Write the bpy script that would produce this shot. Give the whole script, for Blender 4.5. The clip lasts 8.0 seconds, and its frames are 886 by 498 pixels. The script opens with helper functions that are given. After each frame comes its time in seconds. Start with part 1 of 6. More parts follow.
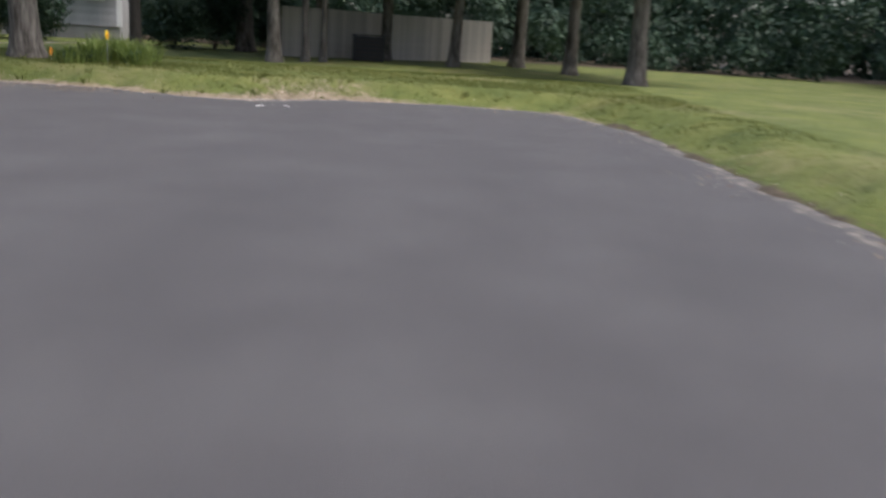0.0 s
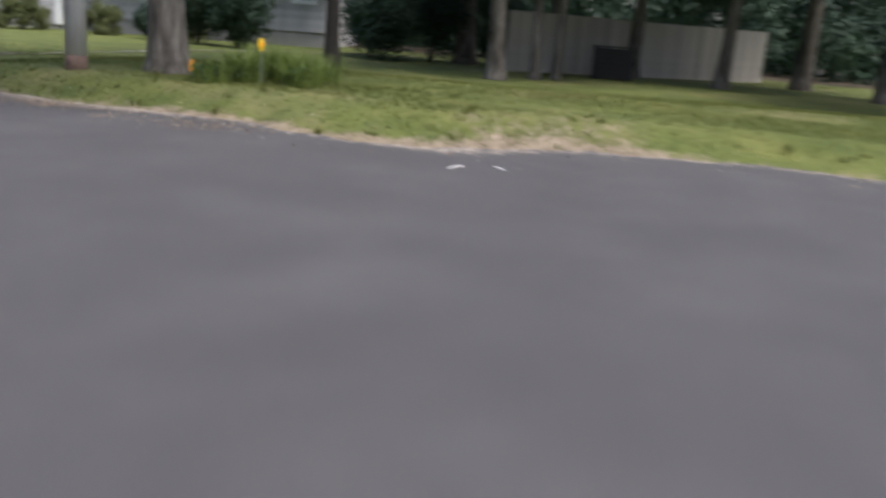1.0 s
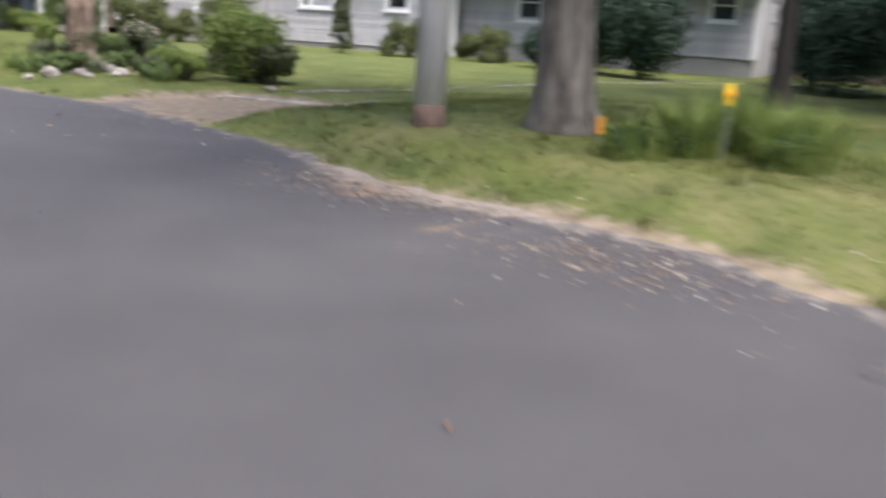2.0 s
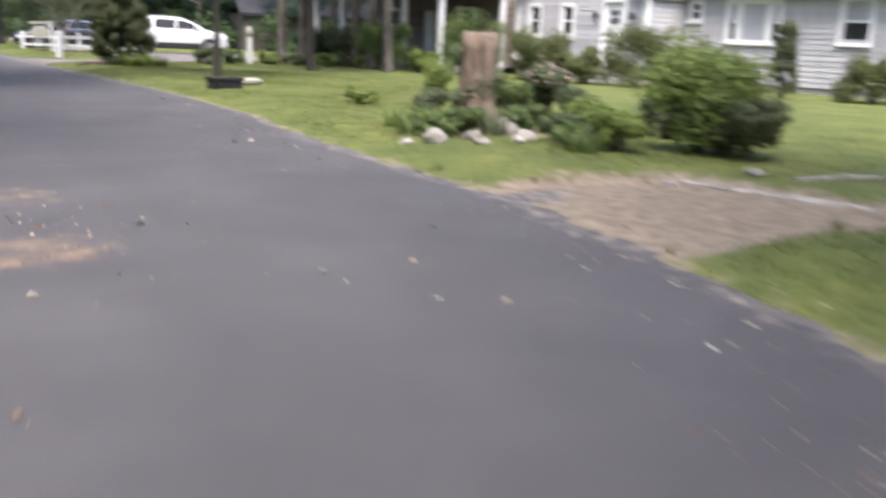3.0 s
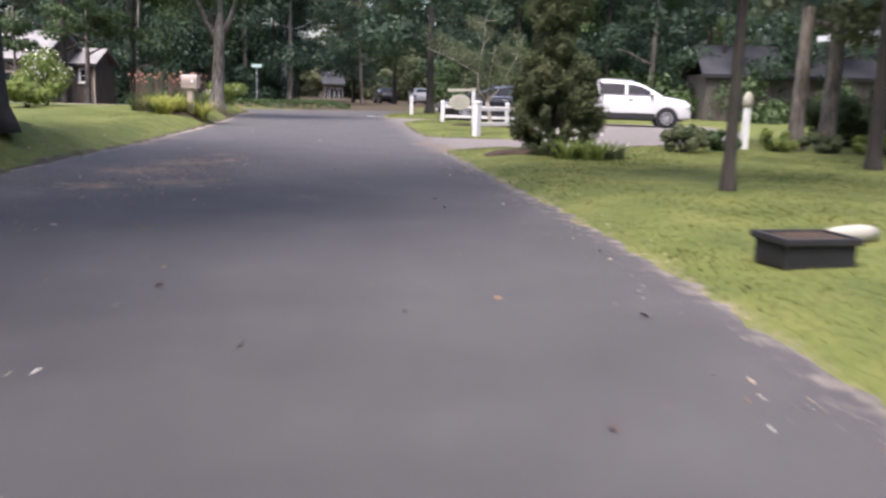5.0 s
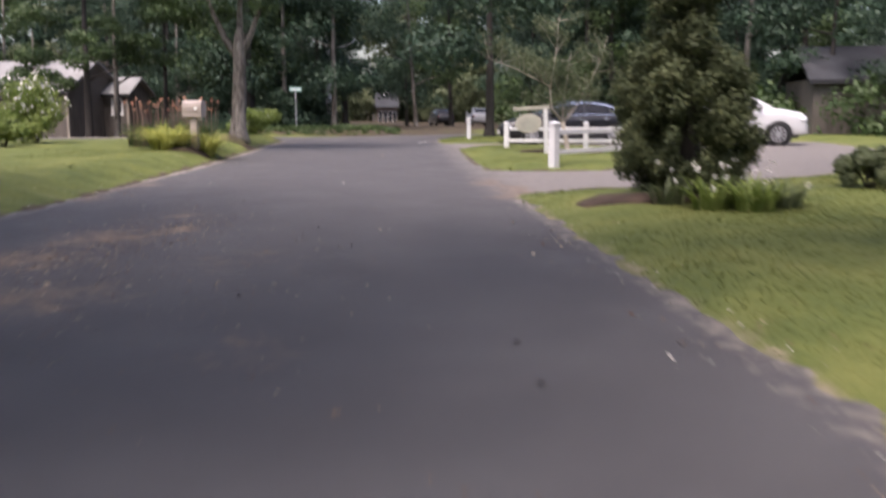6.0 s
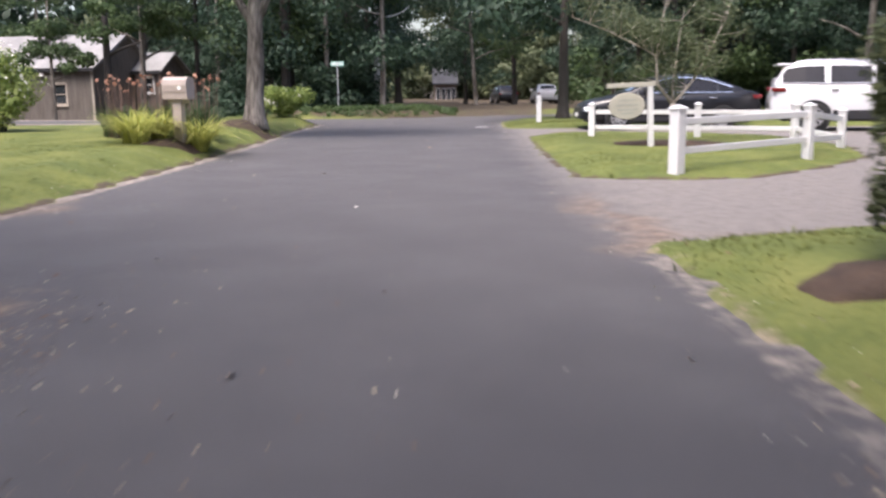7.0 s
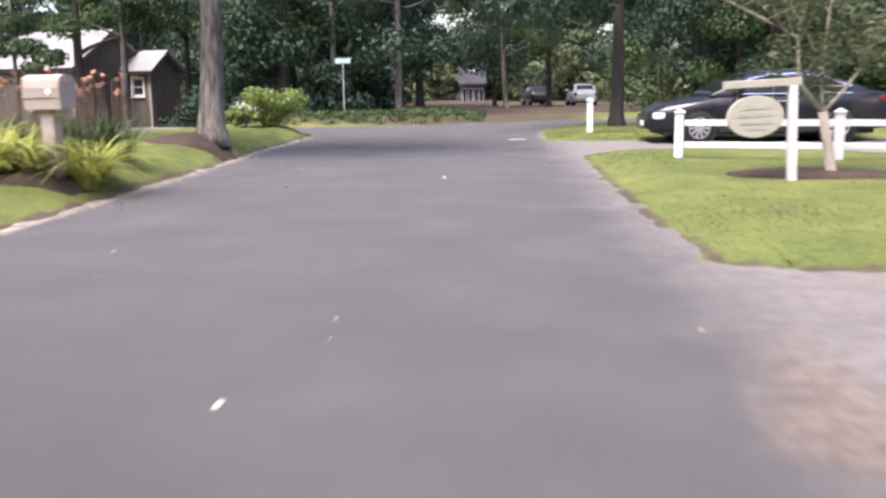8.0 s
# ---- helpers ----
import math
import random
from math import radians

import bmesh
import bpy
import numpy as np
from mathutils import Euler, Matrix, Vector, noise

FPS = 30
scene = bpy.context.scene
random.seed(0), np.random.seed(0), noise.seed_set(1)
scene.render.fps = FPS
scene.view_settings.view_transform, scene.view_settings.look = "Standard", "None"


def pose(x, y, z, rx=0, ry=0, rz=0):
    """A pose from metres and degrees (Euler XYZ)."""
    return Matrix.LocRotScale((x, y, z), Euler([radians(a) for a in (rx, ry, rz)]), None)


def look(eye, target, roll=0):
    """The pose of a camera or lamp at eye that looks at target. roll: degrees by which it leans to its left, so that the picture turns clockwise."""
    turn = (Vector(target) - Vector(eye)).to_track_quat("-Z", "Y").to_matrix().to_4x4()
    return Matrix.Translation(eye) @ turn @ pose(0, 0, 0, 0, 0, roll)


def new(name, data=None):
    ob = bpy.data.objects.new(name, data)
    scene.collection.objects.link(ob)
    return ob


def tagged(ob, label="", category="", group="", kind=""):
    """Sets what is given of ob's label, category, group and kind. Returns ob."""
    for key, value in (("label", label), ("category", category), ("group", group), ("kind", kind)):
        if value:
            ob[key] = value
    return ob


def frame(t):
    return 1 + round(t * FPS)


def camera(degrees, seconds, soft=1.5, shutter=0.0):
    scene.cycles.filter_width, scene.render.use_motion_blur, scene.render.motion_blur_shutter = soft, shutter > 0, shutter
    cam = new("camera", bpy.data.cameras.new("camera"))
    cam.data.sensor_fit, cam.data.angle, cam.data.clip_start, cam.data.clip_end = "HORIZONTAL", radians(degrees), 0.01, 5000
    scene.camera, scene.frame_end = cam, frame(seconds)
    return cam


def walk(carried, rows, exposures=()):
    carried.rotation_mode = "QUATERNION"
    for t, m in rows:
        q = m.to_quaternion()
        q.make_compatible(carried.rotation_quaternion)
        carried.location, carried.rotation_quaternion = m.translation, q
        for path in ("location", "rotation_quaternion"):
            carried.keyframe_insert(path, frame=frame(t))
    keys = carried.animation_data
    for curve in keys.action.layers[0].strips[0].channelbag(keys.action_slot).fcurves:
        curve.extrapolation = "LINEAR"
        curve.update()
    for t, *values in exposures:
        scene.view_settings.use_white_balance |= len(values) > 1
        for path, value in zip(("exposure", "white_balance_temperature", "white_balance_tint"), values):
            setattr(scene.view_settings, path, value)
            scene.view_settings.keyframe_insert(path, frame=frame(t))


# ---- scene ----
cam = camera(52.4, 8.0, soft=2.5, shutter=0.5)
PATH = [
    (0, (-18.119, -38.467, 1.362), (-16.178, -38.579, 0.895), 3.6),
    (0.5, (-14.956, -38.394, 1.369), (-13.01, -38.321, 0.916), 3.1),
    (1, (-11.762, -37.749, 1.343), (-9.854, -37.389, 0.863), 4.2),
    (1.5, (-8.964, -36.584, 1.309), (-7.161, -35.86, 0.836), 4.3),
    (1.7, (-7.957, -35.946, 1.327), (-6.224, -35.071, 0.849), 4.0),
    (2.8, (-4.191, -31.433, 1.295), (-3.049, -29.86, 0.826), 2.2),
    (3, (-3.725, -30.408, 1.311), (-2.699, -28.752, 0.858), 2.4),
    (3.5, (-2.564, -27.31, 1.332), (-1.839, -25.487, 0.944), 2.4),
    (4, (-1.883, -24.245, 1.331), (-1.426, -22.33, 0.98), 2.3),
    (4.5, (-1.384, -21.271, 1.41), (-1.1, -19.322, 1.065), 2.1),
    (5.8, (-0.762, -13.483, 1.344), (-0.702, -11.517, 0.981), 0.3),
    (5.9, (-0.733, -12.851, 1.35), (-0.684, -10.881, 1.003), 0.0),
    (6, (-0.705, -12.219, 1.356), (-0.671, -10.244, 1.044), -0.2),
    (6.1, (-0.7, -11.625, 1.358), (-0.679, -9.652, 1.077), -0.2),
    (6.2, (-0.695, -11.032, 1.361), (-0.688, -9.059, 1.109), -0.3),
    (6.3, (-0.69, -10.438, 1.363), (-0.699, -8.467, 1.083), -0.3),
    (6.4, (-0.685, -9.845, 1.366), (-0.708, -7.874, 1.013), -0.4),
    (6.5, (-0.68, -9.251, 1.368), (-0.719, -7.282, 1.015), -0.4),
    (7, (-0.72, -6.128, 1.378), (-0.819, -4.164, 1.016), -0.5),
    (7.5, (-0.825, -2.919, 1.387), (-0.961, -0.957, 1.022), -0.4),
    (8, (-0.929, 0.303, 1.357), (-1.09, 2.263, 0.997), -0.8),
]
walk(cam, [(t, look(eye, target, roll)) for t, eye, target, roll in PATH],
     exposures=[(0.0, 0.76, 6300, 11), (0.5, 0.78, 6200, 11), (1.5, 0.98, 6200, 11), (2.2, 1.4, 6250, 14), (3.0, 1.54, 6300, 14), (4.5, 1.58, 6300, 18), (6.0, 1.18, 6650, 21), (6.5, 1.34, 6600, 20), (7.0, 1.46, 6500, 18), (8.0, 1.8, 6450, 19)])

# ---- world and sun: a bright overcast summer day ----
world = bpy.data.worlds.new("world")
scene.world = world
world.use_nodes = True
wn = world.node_tree.nodes
sky = wn.new("ShaderNodeTexSky")
sky.sky_type = "NISHITA"
sky.sun_disc = False
sky.sun_elevation = radians(64)
sky.sun_rotation = radians(212)
sky.dust_density = 4.0
sky.air_density = 1.0
world.node_tree.links.new(sky.outputs["Color"], wn["Background"].inputs["Color"])
wn["Background"].inputs["Strength"].default_value = 0.15
sun = new("sun", bpy.data.lights.new("sun", "SUN"))
sun.data.energy = 2.2
sun.data.angle = radians(32)
sun.data.color = (1.0, 0.96, 0.9)
sun.matrix_world = look((-26, -41, 100), (0, 0, 0))

rng = np.random.default_rng(7)


# ---- materials ----
def mat(name, stops, scale=3.0, fine=40.0, rough=0.8, bump=0.3, bump_scale=60.0, metal=0.0, spec=0.3,
        island=0.0, objrand=0.0, coat=0.0, stretch=(1, 1, 1), trans=0.0):
    """A surface with colour that varies at two scales; stops are (position, rgb)."""
    m = bpy.data.materials.new(name)
    m.use_nodes = True
    nt = m.node_tree
    n, l = nt.nodes, nt.links
    p = n["Principled BSDF"]
    tc = n.new("ShaderNodeTexCoord")
    mp = n.new("ShaderNodeMapping")
    mp.inputs["Scale"].default_value = stretch
    l.new(tc.outputs["Object"], mp.inputs["Vector"])
    big = n.new("ShaderNodeTexNoise")
    big.inputs["Scale"].default_value = scale
    big.inputs["Detail"].default_value = 5
    small = n.new("ShaderNodeTexNoise")
    small.inputs["Scale"].default_value = fine
    small.inputs["Detail"].default_value = 3
    l.new(mp.outputs["Vector"], big.inputs["Vector"])
    l.new(mp.outputs["Vector"], small.inputs["Vector"])
    mix = n.new("ShaderNodeMix")
    mix.inputs["Factor"].default_value = 0.4
    l.new(big.outputs["Fac"], mix.inputs["A"])
    l.new(small.outputs["Fac"], mix.inputs["B"])
    value = mix.outputs["Result"]
    for amount, node, sock in ((island, "ShaderNodeNewGeometry", "Random Per Island"), (objrand, "ShaderNodeObjectInfo", "Random")):
        if amount:
            src = n.new(node)
            ma = n.new("ShaderNodeMath")
            ma.operation = "MULTIPLY_ADD"
            l.new(src.outputs[sock], ma.inputs[0])
            ma.inputs[1].default_value = amount
            ma.inputs[2].default_value = -amount / 2
            ad = n.new("ShaderNodeMath")
            ad.operation = "ADD"
            l.new(value, ad.inputs[0])
            l.new(ma.outputs[0], ad.inputs[1])
            value = ad.outputs[0]
    ramp = n.new("ShaderNodeValToRGB")
    while len(ramp.color_ramp.elements) < len(stops):
        ramp.color_ramp.elements.new(0.5)
    for e, (pos, c) in zip(ramp.color_ramp.elements, stops):
        e.position, e.color = pos, (*c, 1)
    l.new(value, ramp.inputs["Fac"])
    l.new(ramp.outputs["Color"], p.inputs["Base Color"])
    p.inputs["Roughness"].default_value = rough
    p.inputs["Metallic"].default_value = metal
    p.inputs["Specular IOR Level"].default_value = spec
    p.inputs["Coat Weight"].default_value = coat
    if bump:
        bt = n.new("ShaderNodeTexNoise")
        bt.inputs["Scale"].default_value = bump_scale
        bt.inputs["Detail"].default_value = 4
        l.new(mp.outputs["Vector"], bt.inputs["Vector"])
        bm_ = n.new("ShaderNodeBump")
        bm_.inputs["Strength"].default_value = bump
        bm_.inputs["Distance"].default_value = 0.02
        l.new(bt.outputs["Fac"], bm_.inputs["Height"])
        l.new(bm_.outputs["Normal"], p.inputs["Normal"])
    if trans:
        tr = n.new("ShaderNodeBsdfTranslucent")
        l.new(ramp.outputs["Color"], tr.inputs["Color"])
        ms = n.new("ShaderNodeMixShader")
        ms.inputs[0].default_value = trans
        l.new(p.outputs[0], ms.inputs[1])
        l.new(tr.outputs[0], ms.inputs[2])
        l.new(ms.outputs[0], n["Material Output"].inputs["Surface"])
    return m


def two(c, v=0.3):
    """Stops round one colour."""
    a = tuple(max(0.0, k * (1 - v)) for k in c)
    b = tuple(min(1.0, k * (1 + v)) for k in c)
    return ((0.3, a), (0.7, b))


def soiled(m, attribute, stops, lo=0.35, hi=0.65, scale=6.0):
    """Lays a second, patchy colour over a material where the mesh's attribute says that soil or sand lies."""
    nt = m.node_tree
    n, l = nt.nodes, nt.links
    p = n["Principled BSDF"]
    src = p.inputs["Base Color"].links[0].from_socket
    at = n.new("ShaderNodeAttribute")
    at.attribute_name = attribute
    tc = n.new("ShaderNodeTexCoord")
    no = n.new("ShaderNodeTexNoise")
    no.inputs["Scale"].default_value = scale
    no.inputs["Detail"].default_value = 8
    no.inputs["Roughness"].default_value = 0.7
    l.new(tc.outputs["Object"], no.inputs["Vector"])
    ad = n.new("ShaderNodeMath")
    ad.operation = "ADD"
    l.new(at.outputs["Fac"], ad.inputs[0])
    l.new(no.outputs["Fac"], ad.inputs[1])
    mr = n.new("ShaderNodeMapRange")
    mr.inputs["From Min"].default_value = 0.5 + lo
    mr.inputs["From Max"].default_value = 0.5 + hi
    l.new(ad.outputs[0], mr.inputs["Value"])
    ra = n.new("ShaderNodeValToRGB")
    for e, (pos, c) in zip(ra.color_ramp.elements, stops):
        e.position, e.color = pos, (*c, 1)
    fi = n.new("ShaderNodeTexNoise")
    fi.inputs["Scale"].default_value = 6
    fi.inputs["Detail"].default_value = 7
    fi.inputs["Roughness"].default_value = 0.65
    l.new(tc.outputs["Object"], fi.inputs["Vector"])
    l.new(fi.outputs["Fac"], ra.inputs["Fac"])
    mx = n.new("ShaderNodeMix")
    mx.data_type = "RGBA"
    l.new(mr.outputs[0], mx.inputs["Factor"])
    l.new(src, mx.inputs["A"])
    l.new(ra.outputs["Color"], mx.inputs["B"])
    l.new(mx.outputs["Result"], p.inputs["Base Color"])
    return m


M = {}
M["asphalt"] = soiled(mat("asphalt", ((0.3, (0.06, 0.057, 0.059)), (0.5, (0.074, 0.07, 0.072)), (0.7, (0.094, 0.09, 0.091))), 0.9, 70, 0.82, 0.7, 140, spec=0.35),
                      "sand", ((0.3, (0.17, 0.145, 0.12)), (0.7, (0.35, 0.3, 0.25))))
soiled(M["asphalt"], "needles", ((0.3, (0.125, 0.088, 0.062)), (0.7, (0.3, 0.205, 0.135))), 0.2, 0.55, 3.0)
M["drive"] = mat("mottled_drive", ((0.3, (0.06, 0.057, 0.059)), (0.5, (0.074, 0.07, 0.072)), (0.7, (0.094, 0.09, 0.091))), 0.9, 70, 0.86, 0.6, 140, spec=0.3)
soiled(M["drive"], "sand", ((0.3, (0.17, 0.145, 0.12)), (0.7, (0.33, 0.28, 0.23))))
for paving in ("asphalt", "drive"):
    # paler tone round the drive, partly windscreen reflection laid into the colour
    soiled(M[paving], "mottled", ((0.3, (0.118, 0.107, 0.1)), (0.7, (0.185, 0.168, 0.155))), 0.0, 0.5, 1.2)
    soiled(M[paving], "grit", ((0.3, (0.07, 0.054, 0.043)), (0.7, (0.22, 0.172, 0.14))), 0.15, 0.65, 2.2)
M["dirt"] = mat("dirt", ((0.3, (0.2, 0.152, 0.12)), (0.5, (0.27, 0.215, 0.172)), (0.7, (0.37, 0.305, 0.25))), 1.5, 35, 0.95, 0.8, 60)
M["lawn"] = soiled(mat("lawn", ((0.3, (0.05, 0.07, 0.017)), (0.5, (0.09, 0.108, 0.025)), (0.7, (0.148, 0.15, 0.042))), 1.1, 14, 0.9, 0.4, 80),
                   "bare", ((0.3, (0.12, 0.09, 0.06)), (0.7, (0.27, 0.22, 0.16))))
soiled(M["lawn"], "dry", ((0.3, (0.12, 0.105, 0.045)), (0.7, (0.22, 0.19, 0.1))), 0.35, 0.75, 1.6)
soiled(M["lawn"], "soil", ((0.3, (0.035, 0.026, 0.018)), (0.7, (0.085, 0.064, 0.045))), 0.3, 0.5, 7.0)
soiled(M["lawn"], "litter", ((0.3, (0.03, 0.022, 0.014)), (0.7, (0.085, 0.065, 0.042))), 0.2, 0.5, 0.8)
M["blade"] = mat("grass_blade", ((0.25, (0.057, 0.078, 0.017)), (0.5, (0.108, 0.126, 0.028)), (0.75, (0.185, 0.178, 0.058))), 1.1, 9, 0.6, 0, island=0.35, trans=0.5)
M["leaf_dark"] = mat("leaf_dark", ((0.25, (0.013, 0.031, 0.019)), (0.5, (0.027, 0.054, 0.031)), (0.75, (0.052, 0.087, 0.045))), 0.4, 6, 0.6, 0, island=0.2, trans=0.22)
M["leaf"] = mat("leaf_green", ((0.25, (0.025, 0.048, 0.018)), (0.5, (0.05, 0.084, 0.028)), (0.75, (0.09, 0.13, 0.043))), 0.4, 6, 0.55, 0, island=0.22, trans=0.28)
M["leaf_light"] = mat("leaf_light", ((0.25, (0.095, 0.145, 0.032)), (0.5, (0.17, 0.225, 0.055)), (0.75, (0.27, 0.31, 0.1))), 0.6, 8, 0.55, 0, island=0.25, trans=0.4)
M["leaf_mid"] = mat("leaf_mid", ((0.25, (0.06, 0.095, 0.028)), (0.5, (0.105, 0.15, 0.045)), (0.75, (0.175, 0.215, 0.075))), 0.6, 8, 0.55, 0, island=0.25, trans=0.35)
M["leaf_olive"] = mat("leaf_olive", ((0.25, (0.052, 0.066, 0.022)), (0.5, (0.1, 0.118, 0.04)), (0.75, (0.17, 0.18, 0.072))), 0.6, 8, 0.6, 0, island=0.25, trans=0.3)
M["leaf_grey"] = mat("leaf_greyish", ((0.25, (0.05, 0.07, 0.032)), (0.5, (0.088, 0.11, 0.054)), (0.75, (0.15, 0.165, 0.09))), 0.6, 8, 0.6, 0, island=0.22, trans=0.3)
M["leaf_cedar"] = mat("leaf_cedar", ((0.25, (0.035, 0.05, 0.022)), (0.5, (0.068, 0.085, 0.036)), (0.75, (0.125, 0.135, 0.058))), 1.2, 10, 0.7, 0, island=0.3, trans=0.2)
M["leaf_yellow"] = mat("leaf_yellowgreen", ((0.25, (0.2, 0.225, 0.045)), (0.5, (0.32, 0.34, 0.08)), (0.75, (0.48, 0.47, 0.15))), 0.8, 8, 0.5, 0, island=0.35, trans=0.35)
M["bark"] = mat("bark", ((0.34, (0.04, 0.034, 0.028)), (0.5, (0.13, 0.115, 0.1)), (0.66, (0.24, 0.22, 0.19))), 4, 16, 0.95, 1.0, 14, stretch=(1, 1, 0.2))
M["bark_dark"] = mat("bark_dark", ((0.3, (0.02, 0.018, 0.016)), (0.7, (0.062, 0.054, 0.047))), 3, 22, 0.95, 1.0, 14, stretch=(1, 1, 0.2))
M["pole"] = mat("weathered_pole", ((0.3, (0.42, 0.405, 0.4)), (0.7, (0.66, 0.64, 0.63))), 2, 30, 0.9, 0.5, 20, stretch=(1, 1, 0.12))
M["pole_base"] = mat("pole_base", two((0.15, 0.1, 0.08), 0.4), 5, 30, 0.9, 0.5, 20)
M["white"] = mat("white_vinyl", two((0.58, 0.58, 0.58), 0.06), 2, 20, 0.35, 0.05, 40, spec=0.4)
M["trim"] = mat("white_trim", two((0.75, 0.75, 0.74), 0.07), 2, 20, 0.55, 0.1, 40)
M["shingle"] = mat("cedar_shingle", ((0.3, (0.33, 0.325, 0.33)), (0.7, (0.5, 0.49, 0.495))), 1.5, 18, 0.85, 0.5, 30, stretch=(3, 3, 0.5), objrand=0.25)
M["shingle_brown"] = mat("cedar_brown", ((0.3, (0.12, 0.1, 0.085)), (0.7, (0.24, 0.2, 0.17))), 1.5, 18, 0.85, 0.5, 30, stretch=(3, 3, 0.5), objrand=0.25)
M["roof"] = mat("roof_shingle", ((0.3, (0.155, 0.152, 0.15)), (0.7, (0.26, 0.255, 0.25))), 1.0, 14, 0.9, 0.6, 25)
M["roof_dark"] = mat("roof_dark", ((0.3, (0.028, 0.029, 0.033)), (0.7, (0.06, 0.062, 0.068))), 1.0, 14, 0.95, 0.6, 25, spec=0.1)
# darker copy of the brown cedar, with the cottage walls' shade in its colour
M["weathered"] = mat("shaded_cedar", ((0.3, (0.075, 0.066, 0.058)), (0.7, (0.155, 0.137, 0.12))), 1.5, 18, 0.9, 0.5, 30, stretch=(3, 3, 0.5), objrand=0.2)
M["car_glass"] = mat("car_glass", two((0.01, 0.01, 0.012), 0.2), 1, 5, 0.05, 0, spec=0.35)
M["concrete"] = mat("foundation", two((0.3, 0.29, 0.27), 0.25), 1.5, 20, 0.9, 0.4, 40)
M["fence"] = mat("fence_board", ((0.3, (0.36, 0.33, 0.295)), (0.7, (0.56, 0.52, 0.47))), 1.2, 20, 0.9, 0.5, 30, stretch=(3, 3, 0.25), objrand=0.3)
M["glass"] = mat("window_glass", two((0.03, 0.035, 0.04), 0.2), 1, 5, 0.05, 0, spec=0.6)
M["clear_pane"] = bpy.data.materials.new("clear_pane")
M["clear_pane"].use_nodes = True
pn = M["clear_pane"].node_tree
pg, pt, pm = pn.nodes.new("ShaderNodeBsdfGlossy"), pn.nodes.new("ShaderNodeBsdfTransparent"), pn.nodes.new("ShaderNodeMixShader")
pg.inputs["Roughness"].default_value = 0.03
pm.inputs[0].default_value = 0.14
pn.links.new(pt.outputs[0], pm.inputs[1])
pn.links.new(pg.outputs[0], pm.inputs[2])
pn.links.new(pm.outputs[0], pn.nodes["Material Output"].inputs["Surface"])
M["curtain"] = mat("curtain", two((0.62, 0.62, 0.66), 0.12), 2, 12, 0.9, 0.2, 12, stretch=(6, 6, 0.3))
M["car_white"] = mat("car_white", two((0.5, 0.5, 0.505), 0.02), 1, 5, 0.3, 0, spec=0.5, coat=0.6)
M["car_black"] = mat("car_black", two((0.009, 0.009, 0.011), 0.3), 1, 5, 0.3, 0, spec=0.35, coat=0.25)
M["car_grey"] = mat("car_grey", two((0.35, 0.36, 0.38), 0.1), 1, 5, 0.3, 0, spec=0.5, coat=0.6)
M["tyre"] = mat("tyre", two((0.018, 0.018, 0.018), 0.3), 5, 30, 0.9, 0.3, 50)
M["plastic"] = mat("black_plastic", two((0.02, 0.02, 0.022), 0.3), 5, 30, 0.6, 0.2, 60)
M["alloy"] = mat("alloy", two((0.4, 0.4, 0.42), 0.1), 5, 30, 0.35, 0, metal=0.6)
M["chrome"] = mat("chrome", two((0.8, 0.8, 0.82), 0.03), 5, 30, 0.15, 0, metal=1.0)
M["lamp_red"] = mat("lamp_red", two((0.12, 0.01, 0.01), 0.2), 5, 30, 0.15, 0, coat=0.5)
M["lamp_clear"] = mat("lamp_clear", two((0.75, 0.77, 0.8), 0.1), 5, 30, 0.1, 0, coat=0.5)
M["metal"] = mat("galvanised", two((0.42, 0.43, 0.44), 0.15), 4, 25, 0.5, 0.1, 30, metal=0.7)
M["sign_green"] = mat("sign_green", two((0.25, 0.42, 0.36), 0.1), 4, 25, 0.5, 0)
M["sign_cream"] = mat("sign_cream", two((0.36, 0.345, 0.29), 0.1), 4, 25, 0.6, 0.1, 30)
M["ink"] = mat("sign_ink", two((0.3, 0.31, 0.27), 0.15), 4, 25, 0.6, 0)
M["mailbox"] = mat("mailbox_plastic", ((0.3, (0.27, 0.225, 0.2)), (0.7, (0.38, 0.325, 0.295))), 4, 25, 0.55, 0.1, 40)
M["post_wood"] = mat("post_wood", two((0.34, 0.3, 0.25), 0.25), 3, 25, 0.85, 0.4, 25, stretch=(2, 2, 0.2))
M["rock"] = mat("boulder", ((0.3, (0.15, 0.135, 0.115)), (0.5, (0.26, 0.24, 0.21)), (0.7, (0.42, 0.39, 0.35))), 4, 22, 0.9, 0.7, 18, objrand=0.2)
M["mulch"] = mat("mulch", ((0.3, (0.022, 0.015, 0.011)), (0.7, (0.075, 0.05, 0.035))), 4, 30, 0.95, 1.0, 40)
M["stump"] = mat("stump_wood", ((0.36, (0.06, 0.042, 0.032)), (0.5, (0.17, 0.125, 0.095)), (0.64, (0.34, 0.27, 0.215))), 3, 22, 0.9, 1.0, 16, stretch=(1, 1, 0.25))
M["dead_leaf"] = mat("dead_leaf", ((0.2, (0.11, 0.066, 0.042)), (0.5, (0.21, 0.14, 0.09)), (0.8, (0.37, 0.3, 0.22))), 3, 20, 0.8, 0, island=0.8)
M["orange"] = mat("petal_orange", two((0.4, 0.21, 0.14), 0.35), 5, 20, 0.6, 0, island=0.5, trans=0.3)
M["pale_leaf"] = mat("pale_leaf", ((0.2, (0.2, 0.165, 0.13)), (0.5, (0.36, 0.32, 0.27)), (0.8, (0.52, 0.48, 0.43))), 3, 20, 0.8, 0, island=0.8)
M["petal"] = mat("petal_white", two((0.66, 0.64, 0.6), 0.15), 5, 20, 0.7, 0, island=0.4, trans=0.3)
